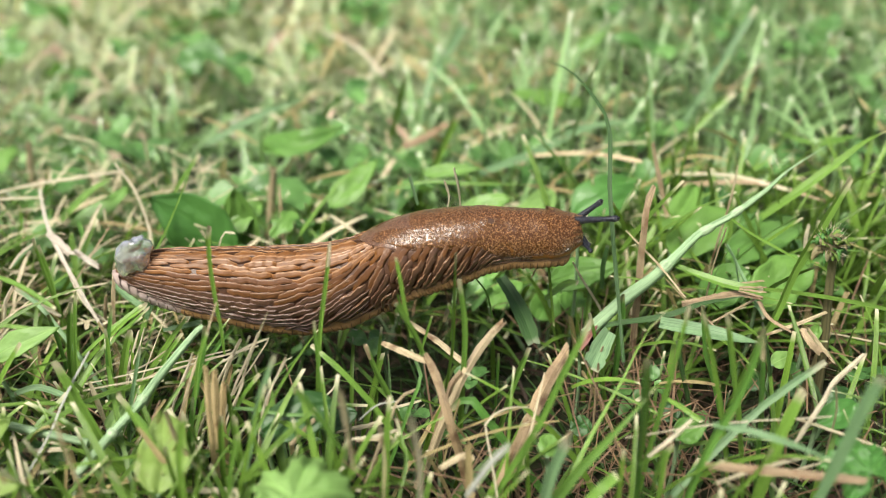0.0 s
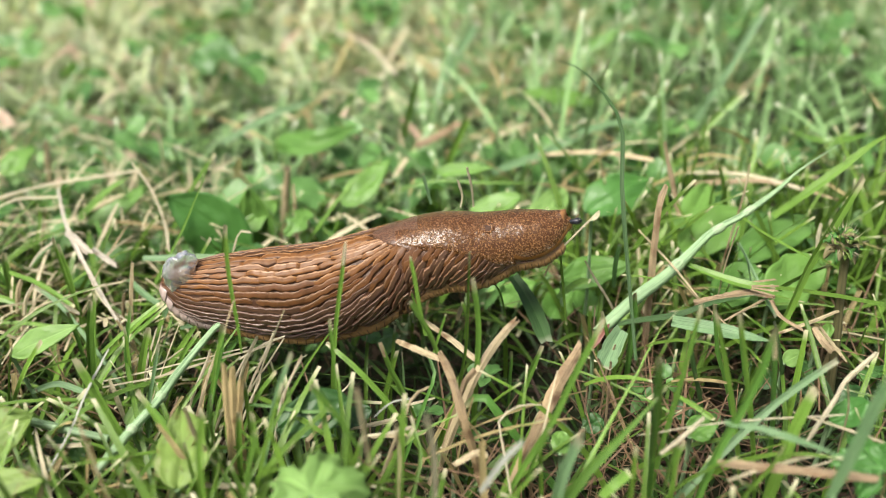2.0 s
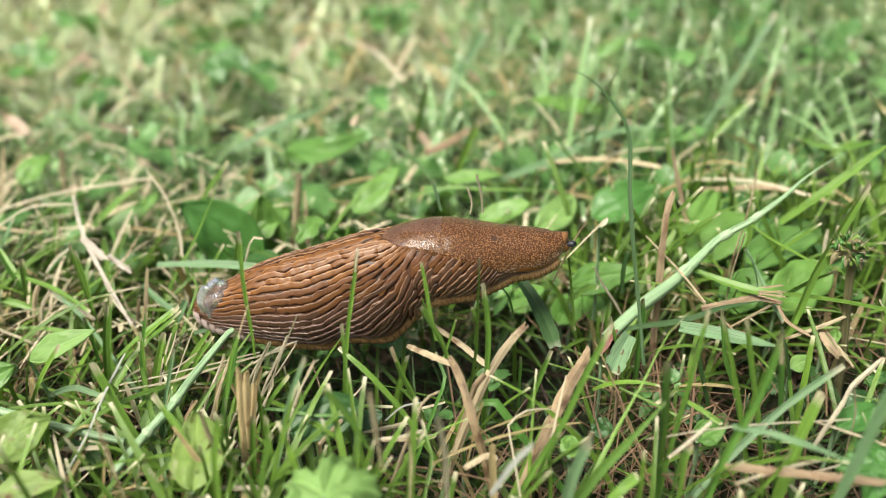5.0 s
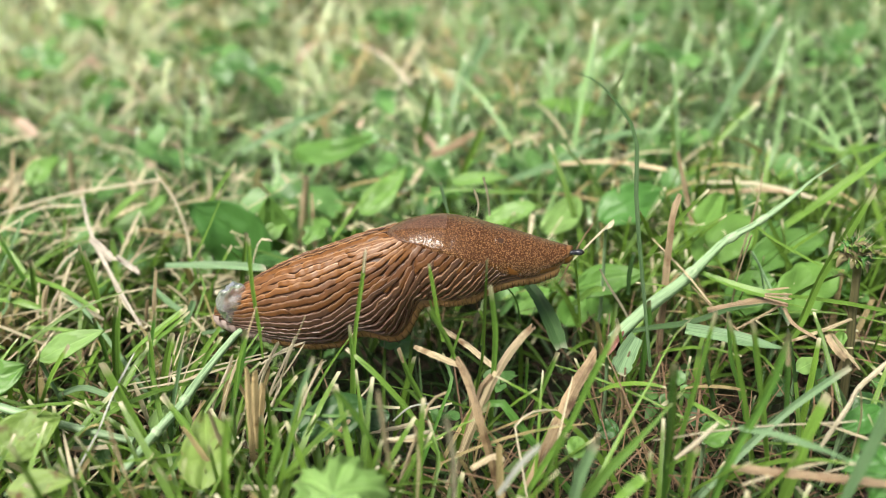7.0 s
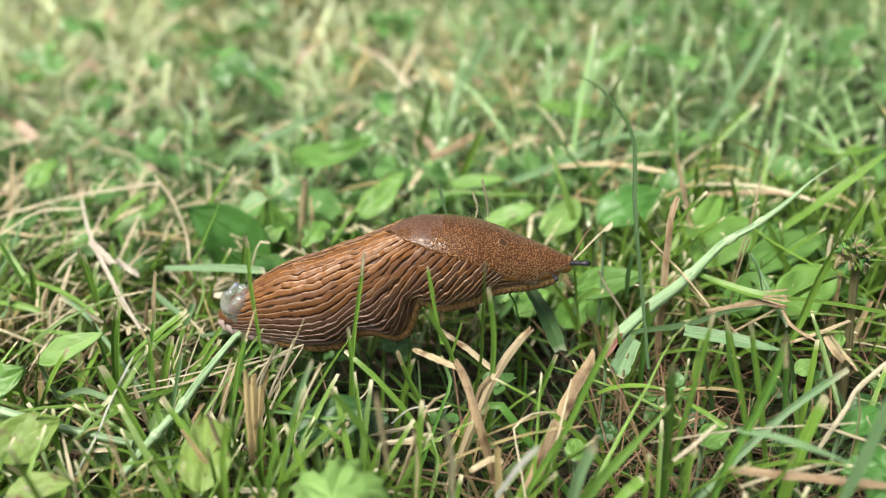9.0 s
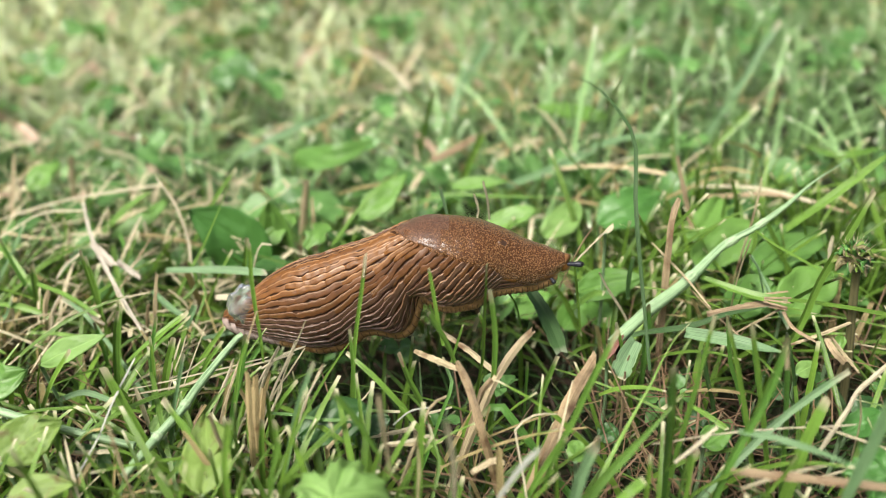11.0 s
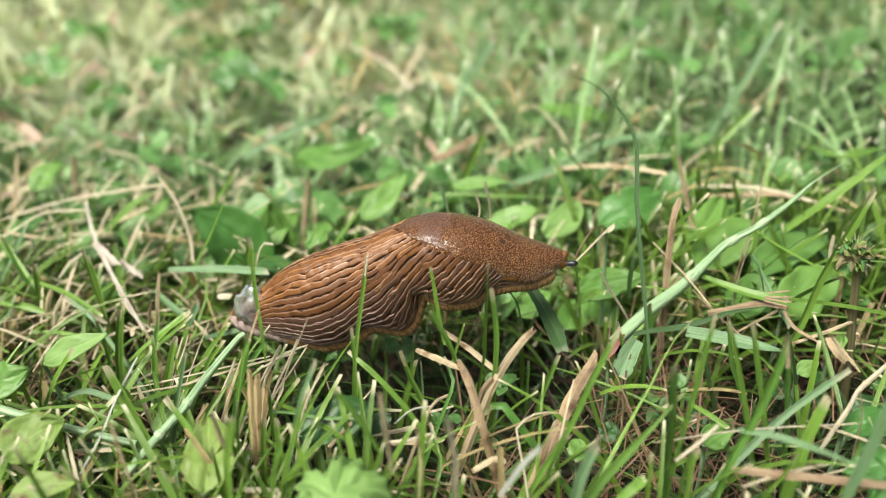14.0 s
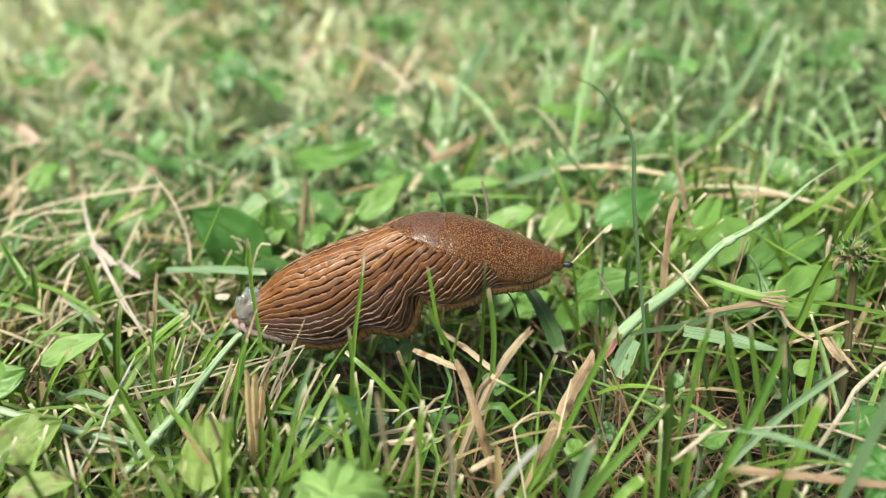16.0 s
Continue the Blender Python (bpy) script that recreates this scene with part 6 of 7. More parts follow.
leaf([(-47.8, 26.1, 3.0), (-42.1, 29.5, 6.0), (-37.6, 34.9, 8.0)], 7.59, BROAD_ONE, "blue-green crinkled leaf behind the slug", form='lobed', teeth=0.3)
leaf([(-34.3, 25.5, 3.0), (-31.5, 27.8, 5.0), (-29.3, 33.5, 6.0)], 6.29, BROAD_ONE, "crinkled small leaf behind the slug", form='lobed', teeth=0.3)
leaf([(56.2, 147.4, 10.0), (61.8, 141.0, 14.0), (70.1, 144.7, 18.0)], 6.19, BROAD_ONE, "broad leaf further back in the lawn", form='ovate')
leaf([(12.7, 33.6, 4.0), (19.5, 34.3, 6.0), (26.1, 34.4, 8.0)], 5.83, BROAD_ONE, "clover leaf behind the mantle", form='round', name='clover_leaf')
leaf([(27.1, 27.1, 4.0), (33.3, 32.2, 6.0), (37.0, 39.3, 8.0)], 7.55, BROAD_PALE, "pale clover leaf", form='round', name='clover_leaf')
leaf([(62.6, 13.8, 3.0), (70.4, 19.1, 6.0), (79.8, 22.1, 8.0)], 11.0, BROAD_ONE, "large rounded clover leaf", form='round', name='clover_leaf')
leaf([(75.1, 10.8, 3.0), (84.2, 15.9, 6.0), (94.2, 18.7, 8.0)], 9.2, BROAD_ONE, "large rounded clover leaf", form='round', name='clover_leaf')
leaf([(75.4, -7.3, 3.0), (81.9, -1.8, 5.0), (89.9, 4.1, 7.0)], 10.5, BROAD_ONE, "rounded clover leaf in the shade", form='round', name='clover_leaf')
leaf([(62.6, 25.6, 4.0), (68.9, 29.0, 6.0), (74.3, 37.1, 9.0)], 7.41, BROAD_ONE, "clover leaf behind the stem", form='round', name='clover_leaf')
leaf([(41.6, 28.8, 6.0), (49.1, 32.0, 9.0), (60.3, 37.5, 10.0)], 11.20, BROAD_DARK, "dark leaf behind the seed stalks", form='ovate', facing=(0, -0.6, 0.8))
leaf([(32.6, 1.3, 4.0), (40.6, 4.1, 5.0), (48.4, 4.7, 6.0)], 7.71, BROAD_ONE, "leaf behind the head", form='ovate')
leaf([(65.2, -5.6, 2.0), (71.5, 0.0, 4.0), (76.6, 1.4, 6.0)], 8.56, BROAD_ONE, "low clover leaf", form='round', name='clover_leaf')
leaf([(3.3, 57.6, 4.0), (11.6, 54.9, 6.0), (20.5, 54.2, 7.0)], 4.71, BROAD_ONE, "leaf further back in the lawn", form='ovate')
leaf([(56.1, 101.8, 6.0), (44.4, 100.2, 9.0), (29.2, 98.7, 12.0)], 6.42, BROAD_ONE, "broad leaf further back in the lawn", form='ovate')
leaf([(-123.4, 60.5, 4.0), (-121.5, 66.0, 7.0), (-118.3, 71.8, 9.0)], 8.85, BROAD_ONE, "leaf further back in the lawn", form='ovate')
leaf([(-88.4, 33.6, 3.0), (-79.6, 37.3, 6.0), (-75.2, 44.7, 9.0)], 5.27, BROAD_ONE, "narrow leaf further back in the lawn", form='long')
straw([(-2.6, 66.9, 8.0), (3.3, 70.5, 9.0), (12.1, 80.7, 10.0)], 3.23, STRAW_RED, "broad dry leaf further back in the lawn")
straw([(-37.4, 41.2, 1.0), (-35.0, 41.2, 13.2)], 2.63, STRAW_ONE, "short dry stalk behind the slug")
straw([(-33.2, 34.7, 1.0), (-32.4, 34.7, 13.0)], 1.79, STRAW_ONE, "dry stalk behind the slug")
blade([(4.2, 3.0, 23.6), (3.5, 3.0, 27.1), (2.8, 3.0, 30.8)], 0.73, GRASS_BLUE, "thin blade tip behind the mantle")
straw([(13.2, 3.0, 22.7), (12.8, 3.0, 27.6), (11.9, 3.0, 32.0)], 0.62, STRAW_PALE, "thin pale blade behind the mantle")
straw([(10.4, 3.0, 22.7), (10.8, 3.0, 25.5), (10.0, 3.0, 29.0)], 0.62, STRAW_PALE, "thin pale blade behind the mantle")
blade([(-25.9, 29.3, 4.0), (-16.5, 33.6, 14.0), (-5.6, 42.0, 20.0)], 1.26, GRASS_ONE, "slender blade behind the slug", cut=False)
blade([(-5.4, 39.8, 8.0), (3.8, 40.4, 10.0), (15.9, 38.8, 10.0), (32.5, 39.2, 9.0)], 1.16, GRASS_ONE, "thin blade lying behind the mantle", cut=False)
blade([(32.5, 54.7, 10.0), (47.7, 51.4, 12.0), (61.8, 45.2, 12.0)], 1.4, STRAW_ONE, "pale straw behind the head")
blade([(19.4, 48.7, 8.0), (36.0, 58.3, 10.0), (50.5, 69.0, 12.0), (69.9, 74.1, 12.0)], 2.80, GRASS_BLUE, "broad pale blade further back in the lawn", cut=False)
blade([(80.0, 75.1, 1.0), (88.0, 77.6, 10.0), (96.1, 80.1, 17.0)], 2.35, GRASS_ONE, "blade further back in the lawn")
blade([(104.0, 70.1, 10.0), (110.6, 55.1, 12.0), (124.8, 56.9, 13.0)], 3.01, GRASS_ONE, "broad blade further back in the lawn", cut=False)
straw([(72.6, 43.0, 6.0), (90.7, 39.8, 8.0), (104.1, 29.7, 8.0)], 1.77, STRAW_RED, "dry straw behind the clover")
straw([(72.8, 49.8, 6.0), (85.9, 43.4, 8.0), (97.5, 34.7, 8.0)], 1.29, STRAW_PALE, "pale straw behind the clover")
straw([(-48.1, 189.4, 10.0), (-24.6, 152.6, 12.0), (-11.9, 124.4, 10.0)], 2.30, STRAW_PALE, "pale straw far back")
blade([(-7.8, 93.8, 1.0), (-5.4, 93.8, 10.0), (-2.5, 93.8, 19.6)], 1.90, GRASS_ONE, "blade further back in the lawn")
blade([(6.5, 67.3, 1.0), (10.2, 67.3, 10.3), (13.6, 67.3, 17.4)], 2.01, GRASS_ONE, "blade further back in the lawn")
blade([(-61.6, 72.6, 8.0), (-48.8, 82.4, 12.0), (-33.9, 93.3, 14.0)], 2.45, GRASS_BLUE, "blade further back in the lawn", cut=False)
blade([(-66.2, 36.1, 1.0), (-58.4, 36.1, 13.0), (-51.6, 36.1, 21.1)], 1.28, GRASS_ONE, "blade behind the tail")
straw([(-31.9, -45.2, -9.0), (-30.4, -45.2, 5.6), (-28.4, -45.2, 21.3)], 1.4, STRAW_GOLD, "upright golden-tan dry stalk of a bundle", rough=0.06, twist=0.3, roll=0)
straw([(-31.7, -42.2, -9.0), (-30.1, -42.2, 5.4), (-28.2, -42.2, 18.3)], 1.7, STRAW_GOLD, "upright golden-tan dry stalk of a bundle", rough=0.06, twist=0.3, roll=0)
straw([(-31.4, -39.7, -9.0), (-30.0, -39.7, 5.1), (-28.2, -39.7, 13.7)], 1.65, STRAW_GOLD, "upright golden-tan dry stalk of a bundle", rough=0.06, twist=0.3, roll=0)
straw([(-36.4, -29.8, -9.0), (-35.6, -29.8, -0.8), (-37.1, -29.8, 5.2)], 1.05, STRAW_GOLD, "upright golden-tan dry stalk of a bundle", rough=0.06, twist=0.3, roll=0)
straw([(-35.1, -28.2, -9.0), (-32.7, -28.2, 1.0), (-30.5, -28.2, 7.6)], 1.05, STRAW_GOLD, "upright golden-tan dry stalk of a bundle", rough=0.06, twist=0.3, roll=0)
lobed_leaf((-11.6, -66.5, 15.0), 9.6, 8, 6, BROAD_PALE, "bright green toothed weed leaf with folded lobes")
lobed_leaf((74.5, -57.5, 8.5), 7.6, -10, 12, BROAD_DARK, "dark green lobed weed leaf")
flower_bud((82.8, -15.6, 23.1))

# more blades and straws below the slug's tail
blade([(-50.3, -42.7, -4.0), (-53.2, -41.2, 1.1), (-54.8, -39.7, 7.6), (-56.4, -38.2, 11.8), (-58.2, -36.7, 15.9)], 1.25, GRASS_ONE, "green blade with a bleached end")
blade([(-54.8, -27.8, -2.0), (-54.5, -27.8, 2.5), (-53.3, -27.8, 9.8), (-52.5, -27.8, 15.9)], 0.85, GRASS_ONE, "upright green blade")
blade([(-54.1, -26.7, 0.0), (-51.6, -26.7, 7.4), (-49.7, -26.7, 13.9)], 0.85, GRASS_BLUE, "pale blade with a white cut end")
blade([(-52.1, -27.9, -2.0), (-49.9, -27.9, 4.0), (-47.1, -27.9, 11.9)], 0.55, GRASS_BLUE, "thin pale blade")
straw([(-54.6, -21.1, 0.0), (-52.2, -21.1, 5.4), (-49.9, -21.1, 10.4)], 0.6, STRAW_PALE, "thin pinkish straw")
blade([(-36.1, -48.0, -2.0), (-39.4, -44.7, 1.0), (-43.6, -41.4, 5.5), (-48.3, -38.0, 9.4)], 1.2, GRASS_ONE, "long green blade turning brown")
straw([(-29.2, -52.0, -0.0), (-30.9, -52.0, 5.9), (-32.8, -52.0, 11.2), (-33.4, -52.0, 18.2)], 0.9, STRAW_ONE, "yellow-brown stalk leaning over")
blade([(-48.7, -24.9, -2.0), (-44.7, -24.9, 5.8), (-40.0, -24.9, 12.0)], 0.9, GRASS_ONE, "slender curved blade")
blade([(-38.3, -34.8, -2.0), (-35.8, -34.8, 7.0), (-33.3, -34.8, 13.9), (-31.1, -34.8, 21.7)], 1.1, GRASS_DARK, "upright blade with a brown side")
straw([(-33.2, -28.5, 2.0), (-30.5, -28.5, 8.5), (-27.6, -28.5, 13.5)], 0.7, STRAW_PALE, "bleached upright straw")
straw([(-30.8, -29.7, 2.0), (-27.1, -29.7, 9.2), (-23.9, -29.7, 16.0)], 0.6, STRAW_PALE, "bleached upright straw")
straw([(-30.4, -26.9, 1.0), (-27.5, -26.9, 5.1), (-23.2, -26.9, 11.9)], 0.5, STRAW_PALE, "bleached upright straw")
straw([(-24.6, -36.5, -2.0), (-21.7, -36.5, 7.5), (-20.1, -36.5, 11.0), (-17.9, -36.5, 15.7)], 0.55, STRAW_ONE, "thin brown straw with a fine end")
blade([(-28.8, -39.6, -3.0), (-28.3, -39.6, 5.7), (-27.8, -39.6, 12.5)], 0.8, GRASS_ONE, "upright green blade")
blade([(-28.5, -48.8, -2.0), (-27.5, -48.8, 6.5), (-26.0, -48.8, 14.4)], 1.0, GRASS_ONE, "upright green blade")
blade([(-24.7, -49.3, 0.0), (-24.8, -49.3, 7.0), (-24.3, -49.3, 14.2)], 1.2, GRASS_ONE, "bright upright blade")
straw([(-19.7, -36.2, -6.0), (-16.2, -31.2, -4.0)], 0.9, STRAW_ONE, "tan dry stalk lying in the hollow")
straw([(-11.3, -34.7, -4.0), (-6.4, -33.6, -4.0), (-1.8, -32.2, -4.0)], 1.0, STRAW_PALE, "pale stalk lying flat")
straw([(-7.1, -37.9, -3.0), (-2.2, -37.6, -3.0), (3.2, -37.1, -3.0)], 1.1, STRAW_ONE, "tan stalk lying flat")
straw([(4.8, -31.0, 0.0), (1.5, -32.2, 0.0), (-1.2, -33.0, 0.0)], 0.6, STRAW_PALE, "pale straw lying flat")
straw([(-17.7, -28.8, -4.0), (-13.7, -26.6, -2.0), (-11.9, -26.1, 0.0)], 0.45, STRAW_PALE, "thin pale straw over a dark leaf")

# more blades and straws before the slug's head
blade([(25.5, -55.7, 2.0), (26.9, -55.7, 9.2), (28.4, -55.7, 15.4)], 1.5, GRASS_BLUE, "pale blade with a torn tan end")
straw([(27.4, -54.4, 8.0), (28.0, -54.4, 11.3), (28.7, -54.4, 14.6)], 1.1, STRAW_ONE, "torn tan end of a blade")
straw([(37.9, -30.8, -4.0), (37.8, -30.8, 2.2), (37.7, -30.8, 8.4)], 0.7, STRAW_RED, "thin reddish stalk")
straw([(37.8, -26.1, -2.0), (38.0, -26.1, 3.9), (39.0, -26.1, 8.4)], 0.5, STRAW_RED, "thin reddish stalk")
blade([(41.5, -50.7, -2.0), (41.2, -50.7, 7.6), (40.8, -50.7, 16.4), (40.1, -50.7, 25.8)], 1.5, GRASS_DARK, "upright dark green blade")
blade([(65.4, -31.2, -4.0), (62.8, -31.2, 5.0), (59.9, -31.2, 15.8)], 0.9, GRASS_DARK, "narrow upright dark blade")
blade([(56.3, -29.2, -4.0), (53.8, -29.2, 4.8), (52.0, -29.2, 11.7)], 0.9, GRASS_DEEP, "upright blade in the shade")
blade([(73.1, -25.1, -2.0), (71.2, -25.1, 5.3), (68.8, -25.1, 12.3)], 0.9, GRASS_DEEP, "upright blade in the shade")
blade([(66.7, -38.4, -4.0), (65.1, -38.4, 5.9), (63.3, -38.4, 16.4)], 1.2, GRASS_DARK, "upright dark green blade")
straw([(78.5, -21.6, 8.0), (79.2, -24.3, 7.0), (81.2, -25.0, 5.0)], 1.6, STRAW_RED, "dry pinkish leaf end")
straw([(80.4, -20.0, 7.0), (82.1, -22.4, 5.0), (83.5, -27.2, 4.0)], 0.8, STRAW_ONE, "dry brown stalk")
blade([(44.4, -53.7, 0.0), (44.4, -53.7, 8.0), (45.1, -53.7, 11.2)], 0.8, GRASS_ONE, "short blade with a brown end")
straw([(64.1, -52.0, 2.0), (73.6, -49.3, 2.0)], 0.5, STRAW_PALE, "short pale straw")

# beside and behind the tail
straw([(-92.3, 32.6, 14.0), (-82.7, 14.9, 13.0), (-70.6, -2.2, 9.0), (-61.8, -12.5, 3.0)], 1.3, STRAW_WHITE, "bleached white dead twig with peeling bark")
straw([(-80.9, 11.3, 14.0), (-77.0, 8.4, 12.0), (-74.3, 6.2, 11.0)], 2.2, STRAW_WHITE, "bleached white flake of bark")
straw([(-75.3, 9.8, 10.0), (-71.6, 7.2, 9.0), (-68.8, 5.7, 8.0)], 1.6, STRAW_WHITE, "bleached white flake of bark")
blade([(-94.2, 5.4, 2.0), (-93.7, 5.4, 7.2), (-93.2, 5.4, 12.0)], 1.2, GRASS_ONE, "short cut green blade")
blade([(-96.1, 6.4, 2.0), (-97.9, 6.4, 8.6), (-99.4, 6.4, 19.2)], 1.2, GRASS_DARK, "dark green blade leaning over")
blade([(-74.1, -5.9, -0.0), (-73.1, -5.9, 11.2), (-73.0, -5.9, 20.8)], 0.9, GRASS_ONE, "green blade with a pale end")
blade([(-67.6, -15.6, 0.0), (-65.1, -15.6, 9.1), (-63.2, -15.6, 15.2)], 1.1, GRASS_ONE, "upright cut green blade")
blade([(-58.7, -15.8, 4.0), (-54.2, -15.8, 7.8), (-49.6, -15.8, 11.9)], 1.0, GRASS_ONE, "bright green slanting blade")
blade([(-51.3, -14.5, 8.0), (-50.0, -14.5, 10.6), (-48.4, -14.5, 13.8)], 1.4, GRASS_BLUE, "pale broken blade end")
straw([(-85.0, -7.3, 4.0), (-83.2, -7.3, 8.6), (-81.0, -7.3, 11.6)], 0.8, STRAW_PALE, "pale bent straw")
straw([(-88.0, -4.0, 4.0), (-86.3, -4.0, 8.7), (-84.7, -4.0, 11.4)], 1.5, STRAW_ONE, "tan folded dry leaf")
blade([(-90.9, 9.6, 6.0), (-87.6, 9.6, 9.2), (-83.8, 9.6, 12.3)], 0.8, GRASS_BLUE, "pale curved blade")
blade([(-71.8, -11.5, 3.0), (-76.9, -7.5, 7.1), (-83.4, -3.5, 8.7)], 1.0, GRASS_BLUE, "pale blade bent over")
blade([(-70.4, -15.6, 0.0), (-70.2, -15.6, 5.4), (-70.3, -15.6, 10.4)], 0.8, GRASS_DARK, "dark cut blade")
blade([(-51.8, 4.0, 4.0), (-49.1, 4.0, 9.5), (-45.0, 4.0, 15.8)], 0.9, GRASS_ONE, "slender blade with a pale end")
blade([(-104.2, 7.5, 6.0), (-99.4, 7.5, 13.1), (-93.2, 7.5, 21.7)], 0.9, GRASS_BLUE, "pale pointed blade")

# about the long stem
straw([(69.3, -11.5, 12.0), (71.3, -11.9, 12.5), (73.7, -11.5, 12.5)], 0.5, STRAW_RED, "frayed brown end of a leaf")
straw([(68.6, -12.9, 12.0), (70.8, -13.8, 12.5), (73.3, -13.9, 12.5)], 0.5, STRAW_RED, "frayed brown end of a leaf")
straw([(68.0, -14.1, 12.0), (69.7, -16.0, 12.5), (71.7, -17.2, 12.5)], 0.5, STRAW_RED, "frayed brown end of a leaf")
straw([(68.4, -13.5, 12.0), (70.4, -14.8, 12.5), (72.8, -15.5, 12.5)], 0.5, STRAW_RED, "frayed brown end of a leaf")
straw([(57.2, -14.1, 9.0), (62.9, -13.7, 10.0), (68.5, -12.2, 10.0), (72.6, -13.8, 10.0)], 1.6, STRAW_RED, "curled reddish dry leaf")
straw([(63.0, -16.4, 6.0), (67.3, -15.4, 8.0), (72.9, -12.4, 9.0)], 0.6, STRAW_ONE, "thin brown twig")
straw([(72.1, -15.1, 10.0), (72.8, -19.1, 9.0), (76.0, -22.3, 8.0)], 1.4, STRAW_RED, "dry pinkish leaf end")
blade([(45.0, -15.7, 4.0), (45.0, -15.7, 7.7), (44.4, -15.7, 12.7)], 1.3, GRASS_DARK, "short dark cut blade")
blade([(39.4, -22.9, 4.0), (38.1, -22.9, 9.7), (36.9, -22.9, 13.9)], 0.9, GRASS_ONE, "short green blade")
blade([(43.1, -4.1, 6.0), (42.9, -4.1, 11.9), (43.4, -4.1, 17.0)], 1.0, GRASS_DEEP, "dark blade beside the stem")
straw([(88.6, 2.6, 8.0), (87.6, 2.6, 13.2), (87.5, 2.6, 17.1)], 0.9, STRAW_PALE, "pale split stalk end")
blade([(71.6, -5.7, 8.0), (69.6, -5.7, 13.8), (67.0, -5.7, 17.8)], 0.7, GRASS_BLUE, "pale narrow blade")
blade([(61.1, -27.2, -0.0), (58.3, -27.2, 7.2), (56.1, -27.2, 18.0)], 0.8, GRASS_DARK, "upright dark blade")
leaf([(51.6, -27.5, -8.5), (53.7, -26.9, -8), (55.8, -26.1, -7.6)], 4.2, BROAD_SHADED, "small dark round clover leaf", form='round', name='clover_leaf')
leaf([(54.2, -34.2, -6.5), (56.5, -33.6, -6), (58.8, -32.8, -5.6)], 4.6, BROAD_SHADED, "small dark round clover leaf", form='round', name='clover_leaf')
leaf([(83.1, -29.5, -4.5), (85.8, -28.9, -4), (88.6, -28.1, -3.6)], 5.5, BROAD_SHADED, "small dark round clover leaf", form='round', name='clover_leaf')
leaf([(77.9, -20.8, -8.5), (80.1, -20.2, -8), (82.4, -19.4, -7.6)], 4.5, BROAD_SHADED, "small dark round clover leaf", form='round', name='clover_leaf')
leaf([(71.7, -17.9, -9.5), (73.8, -17.3, -9), (75.9, -16.5, -8.6)], 4.2, BROAD_SHADED, "small dark round clover leaf", form='round', name='clover_leaf')
leaf([(33.2, -32.9, -6.5), (35.2, -32.3, -6), (37.2, -31.5, -5.6)], 4.0, BROAD_SHADED, "small dark round clover leaf", form='round', name='clover_leaf')
# broad leaves low behind the head, light put into their brighter green
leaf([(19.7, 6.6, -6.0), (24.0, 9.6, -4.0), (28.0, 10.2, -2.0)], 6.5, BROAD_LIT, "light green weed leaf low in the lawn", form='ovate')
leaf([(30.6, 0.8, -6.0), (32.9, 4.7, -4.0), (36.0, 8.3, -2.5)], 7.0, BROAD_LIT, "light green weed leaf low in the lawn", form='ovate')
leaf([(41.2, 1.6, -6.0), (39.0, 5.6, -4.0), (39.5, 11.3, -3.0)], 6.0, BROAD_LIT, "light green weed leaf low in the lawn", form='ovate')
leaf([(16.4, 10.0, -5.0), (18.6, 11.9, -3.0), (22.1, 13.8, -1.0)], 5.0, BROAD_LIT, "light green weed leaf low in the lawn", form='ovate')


# ---- how the feelers and the slime move: seconds, the tip, the root, in millimetres ----
NEAR_STALK = (
    (0, (42.39, -16.20, 30.35), (34.83, -15.60, 29.83)),
    (0.5, (38.58, -16.20, 29.47), (32.28, -15.60, 28.30)),
    (1, (34.83, -16.20, 30.52), (30.71, -15.60, 29.44)),
    (1.5, (33.46, -16.20, 29.85), (30.61, -15.60, 29.82)),
    (2.5, (33.11, -16.20, 30.14), (30.11, -15.60, 28.77)),
    (3.5, (32.50, -16.20, 28.89), (28.91, -15.60, 28.26)),
    (4, (30.74, -16.20, 27.79), (28.17, -15.60, 27.37)),
    (6.5, (30.97, -16.20, 25.30), (26.96, -15.60, 24.63)),
    (7, (31.05, -16.20, 24.83), (27.01, -15.60, 24.55)),
    (8, (31.84, -16.20, 23.79), (27.45, -15.60, 23.78)),
    (9, (32.79, -16.20, 22.73), (27.50, -15.60, 22.73)),
    (11.5, (30.69, -16.20, 23.13), (26.15, -15.60, 22.99)),
    (12.5, (30.16, -16.20, 23.29), (26.07, -15.60, 22.61)),
    (16, (29.38, -16.20, 22.77), (25.92, -15.60, 22.60)),
)
FAR_STALK = (
    (0, (39.60, -13.20, 32.70), (34.80, -13.40, 28.81)),
    (0.5, (36.24, -13.20, 32.40), (32.08, -13.40, 27.76)),
    (1, (33.59, -13.20, 32.23), (30.45, -13.40, 29.52)),
    (1.5, (32.25, -13.20, 30.48), (29.88, -13.40, 28.69)),
    (2.5, (30.11, -13.20, 28.24), (28.51, -13.40, 27.52)),
    (3.5, (29.22, -13.20, 27.47), (27.60, -13.40, 27.00)),
    (4, (27.93, -13.20, 26.45), (26.83, -13.40, 26.09)),
    (7, (26.52, -13.20, 23.99), (24.86, -13.40, 23.23)),
    (9, (26.90, -13.20, 21.89), (25.21, -13.40, 21.79)),
    (16, (25.85, -13.20, 21.89), (24.16, -13.40, 21.53)),
)
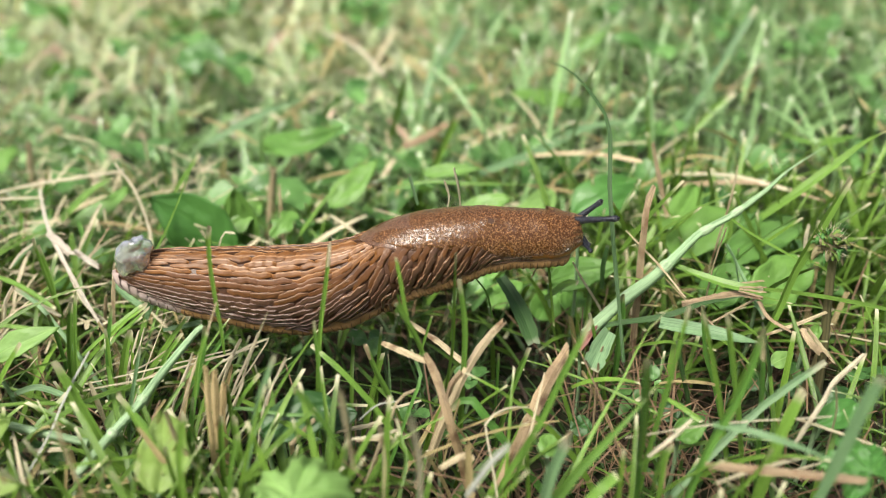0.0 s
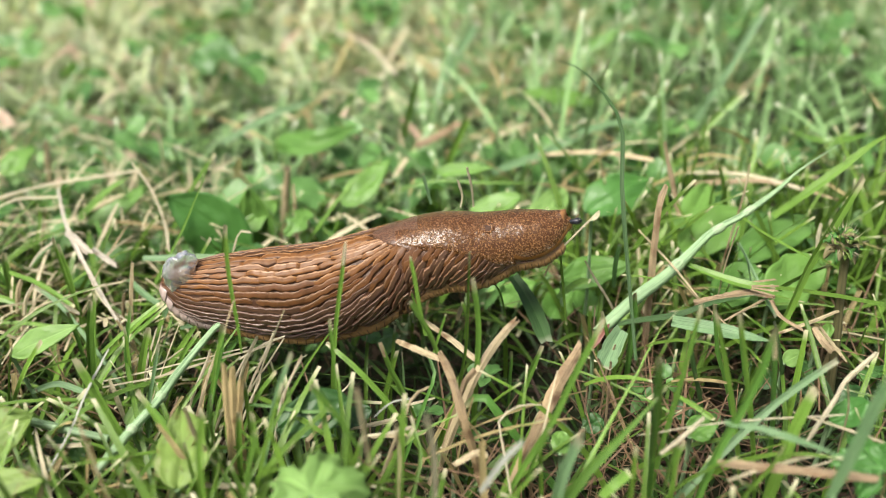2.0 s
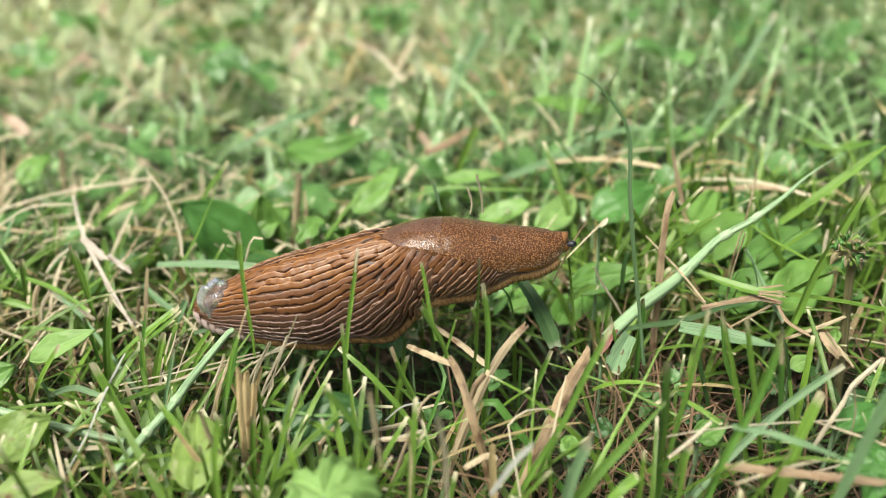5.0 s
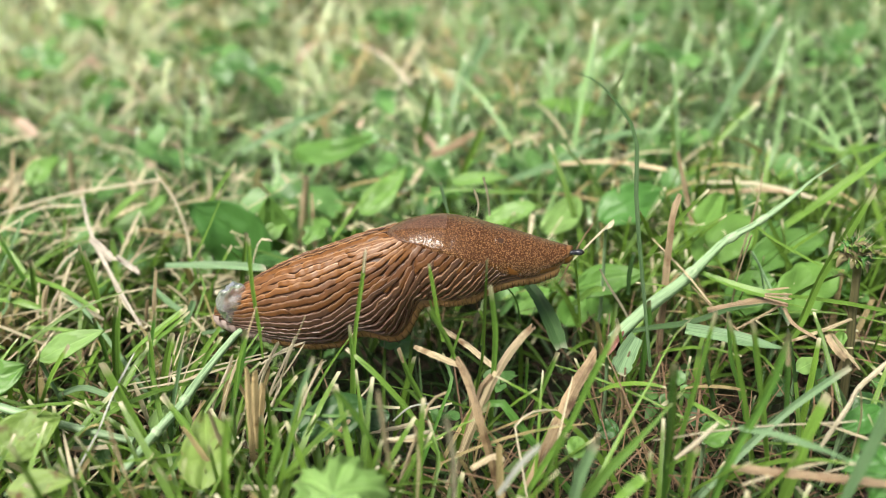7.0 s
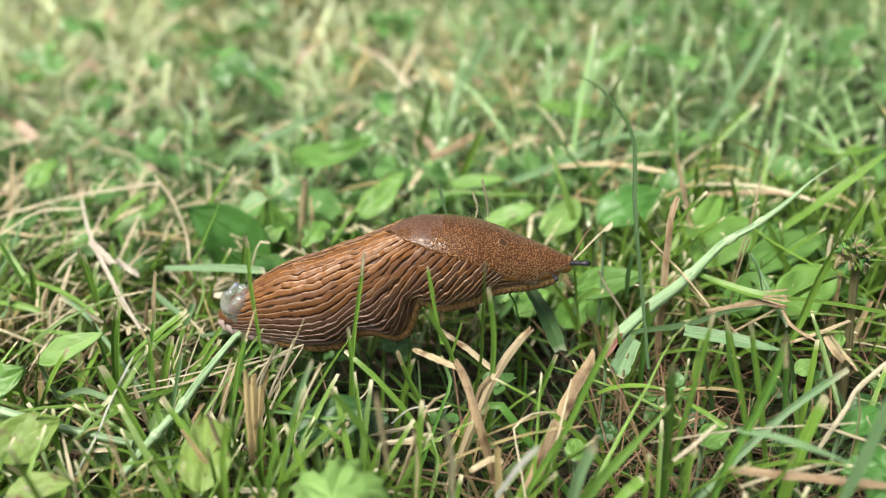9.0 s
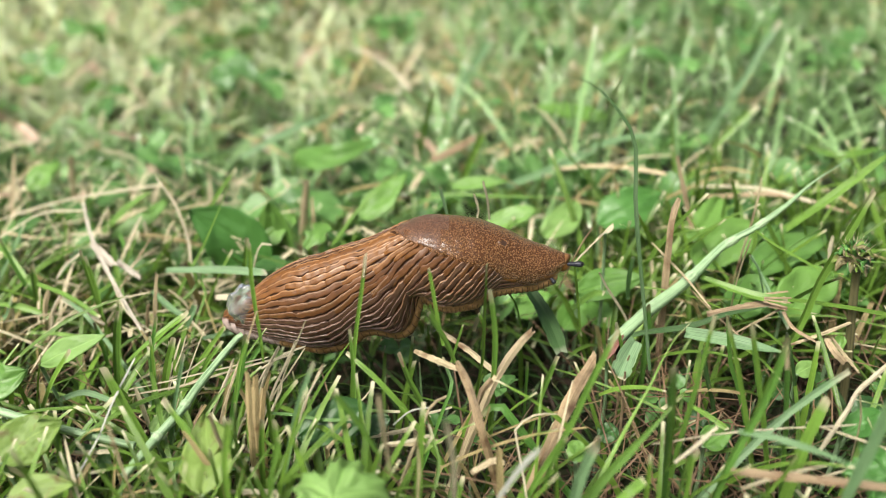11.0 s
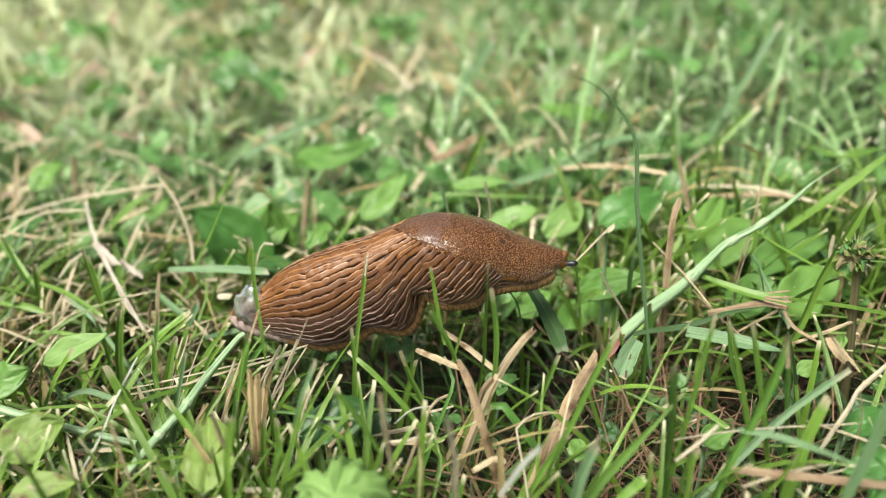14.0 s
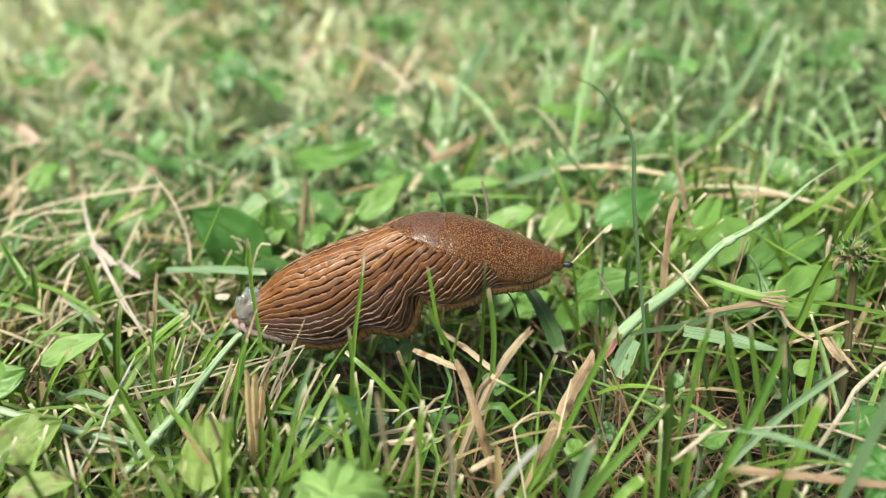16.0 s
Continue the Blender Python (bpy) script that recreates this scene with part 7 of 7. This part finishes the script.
NEAR_FEELER = (
    (0, (36.94, -19.60, 25.24), (35.30, -15.00, 25.78)),
    (0.5, (33.34, -19.60, 27.40), (32.25, -15.00, 26.60)),
    (1, (30.05, -14.00, 25.55), (27.74, -15.00, 26.83)),
    (1.5, (27.29, -14.00, 25.10), (24.98, -15.00, 26.77)),
    (3.5, (24.38, -14.00, 24.26), (22.10, -15.00, 25.57)),
    (6.5, (22.82, -14.00, 21.23), (20.49, -15.00, 22.84)),
    (8, (25.24, -19.60, 22.51), (24.08, -15.00, 21.38)),
    (9, (25.83, -19.60, 21.32), (24.76, -15.00, 20.70)),
    (11.5, (24.83, -19.60, 21.16), (23.97, -15.00, 20.27)),
    (12.5, (24.42, -19.60, 20.91), (23.75, -15.00, 20.15)),
    (14.5, (22.46, -14.00, 20.06), (20.10, -15.00, 22.09)),
    (16, (21.87, -14.00, 20.76), (19.54, -15.00, 22.38)),
)
MUCUS_WAY = (
    (0, (-48.91, -16.50, 24.73)),
    (0.5, (-47.39, -16.50, 23.72)),
    (1, (-45.41, -16.50, 23.32)),
    (1.5, (-44.87, -16.50, 22.04)),
    (2.5, (-43.51, -16.50, 19.74)),
    (3.5, (-43.07, -16.50, 17.22)),
    (4, (-42.65, -16.50, 16.26)),
    (6.5, (-39.68, -16.50, 15.15)),
    (7, (-39.36, -16.50, 14.82)),
    (8, (-38.65, -16.50, 15.24)),
    (9, (-38.18, -16.50, 15.21)),
    (11.5, (-37.02, -16.50, 15.40)),
    (12.5, (-36.96, -16.50, 15.10)),
    (14.5, (-35.89, -16.50, 14.80)),
    (16, (-35.49, -16.50, 14.44)),
)


def between(t):
    """The slug's own place at any time."""
    k = min(max(int(np.searchsorted(TIMES, t)), 1), len(TIMES) - 1)
    a, b = TIMES[k - 1], TIMES[k]
    return home(a).lerp(home(b), (t - a) / (b - a))


def pointing(tip, root):
    x = (Vector(tip) - Vector(root)).normalized()
    z = (Vector((0, 0, 1)) - x * x.z).normalized()
    m = Matrix((x, z.cross(x), z)).transposed().to_4x4()
    m.translation = Vector(tip) * 0.001
    return m


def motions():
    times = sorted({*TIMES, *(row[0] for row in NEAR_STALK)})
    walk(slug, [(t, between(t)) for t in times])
    for ob, rows in MOVES:
        walk(ob, rows)
    for ob, rows, aside in ((stalk_near, NEAR_STALK, 0), (stalk_far, FAR_STALK, 0), (feeler_near, NEAR_FEELER, 0), (feeler_far, NEAR_FEELER, 2.2)):
        walk(ob, [(t, between(t).inverted() @ Matrix.Translation((0, aside * 0.001, 0)) @ pointing(tip, root)) for t, tip, root in rows])
    walk(mucus, [(t, between(t).inverted() @ pose(*(0.001 * c for c in place), 0, min(35, 35 - 4 * t + 0.1 * t * t), 0)) for t, place in MUCUS_WAY])


motions()
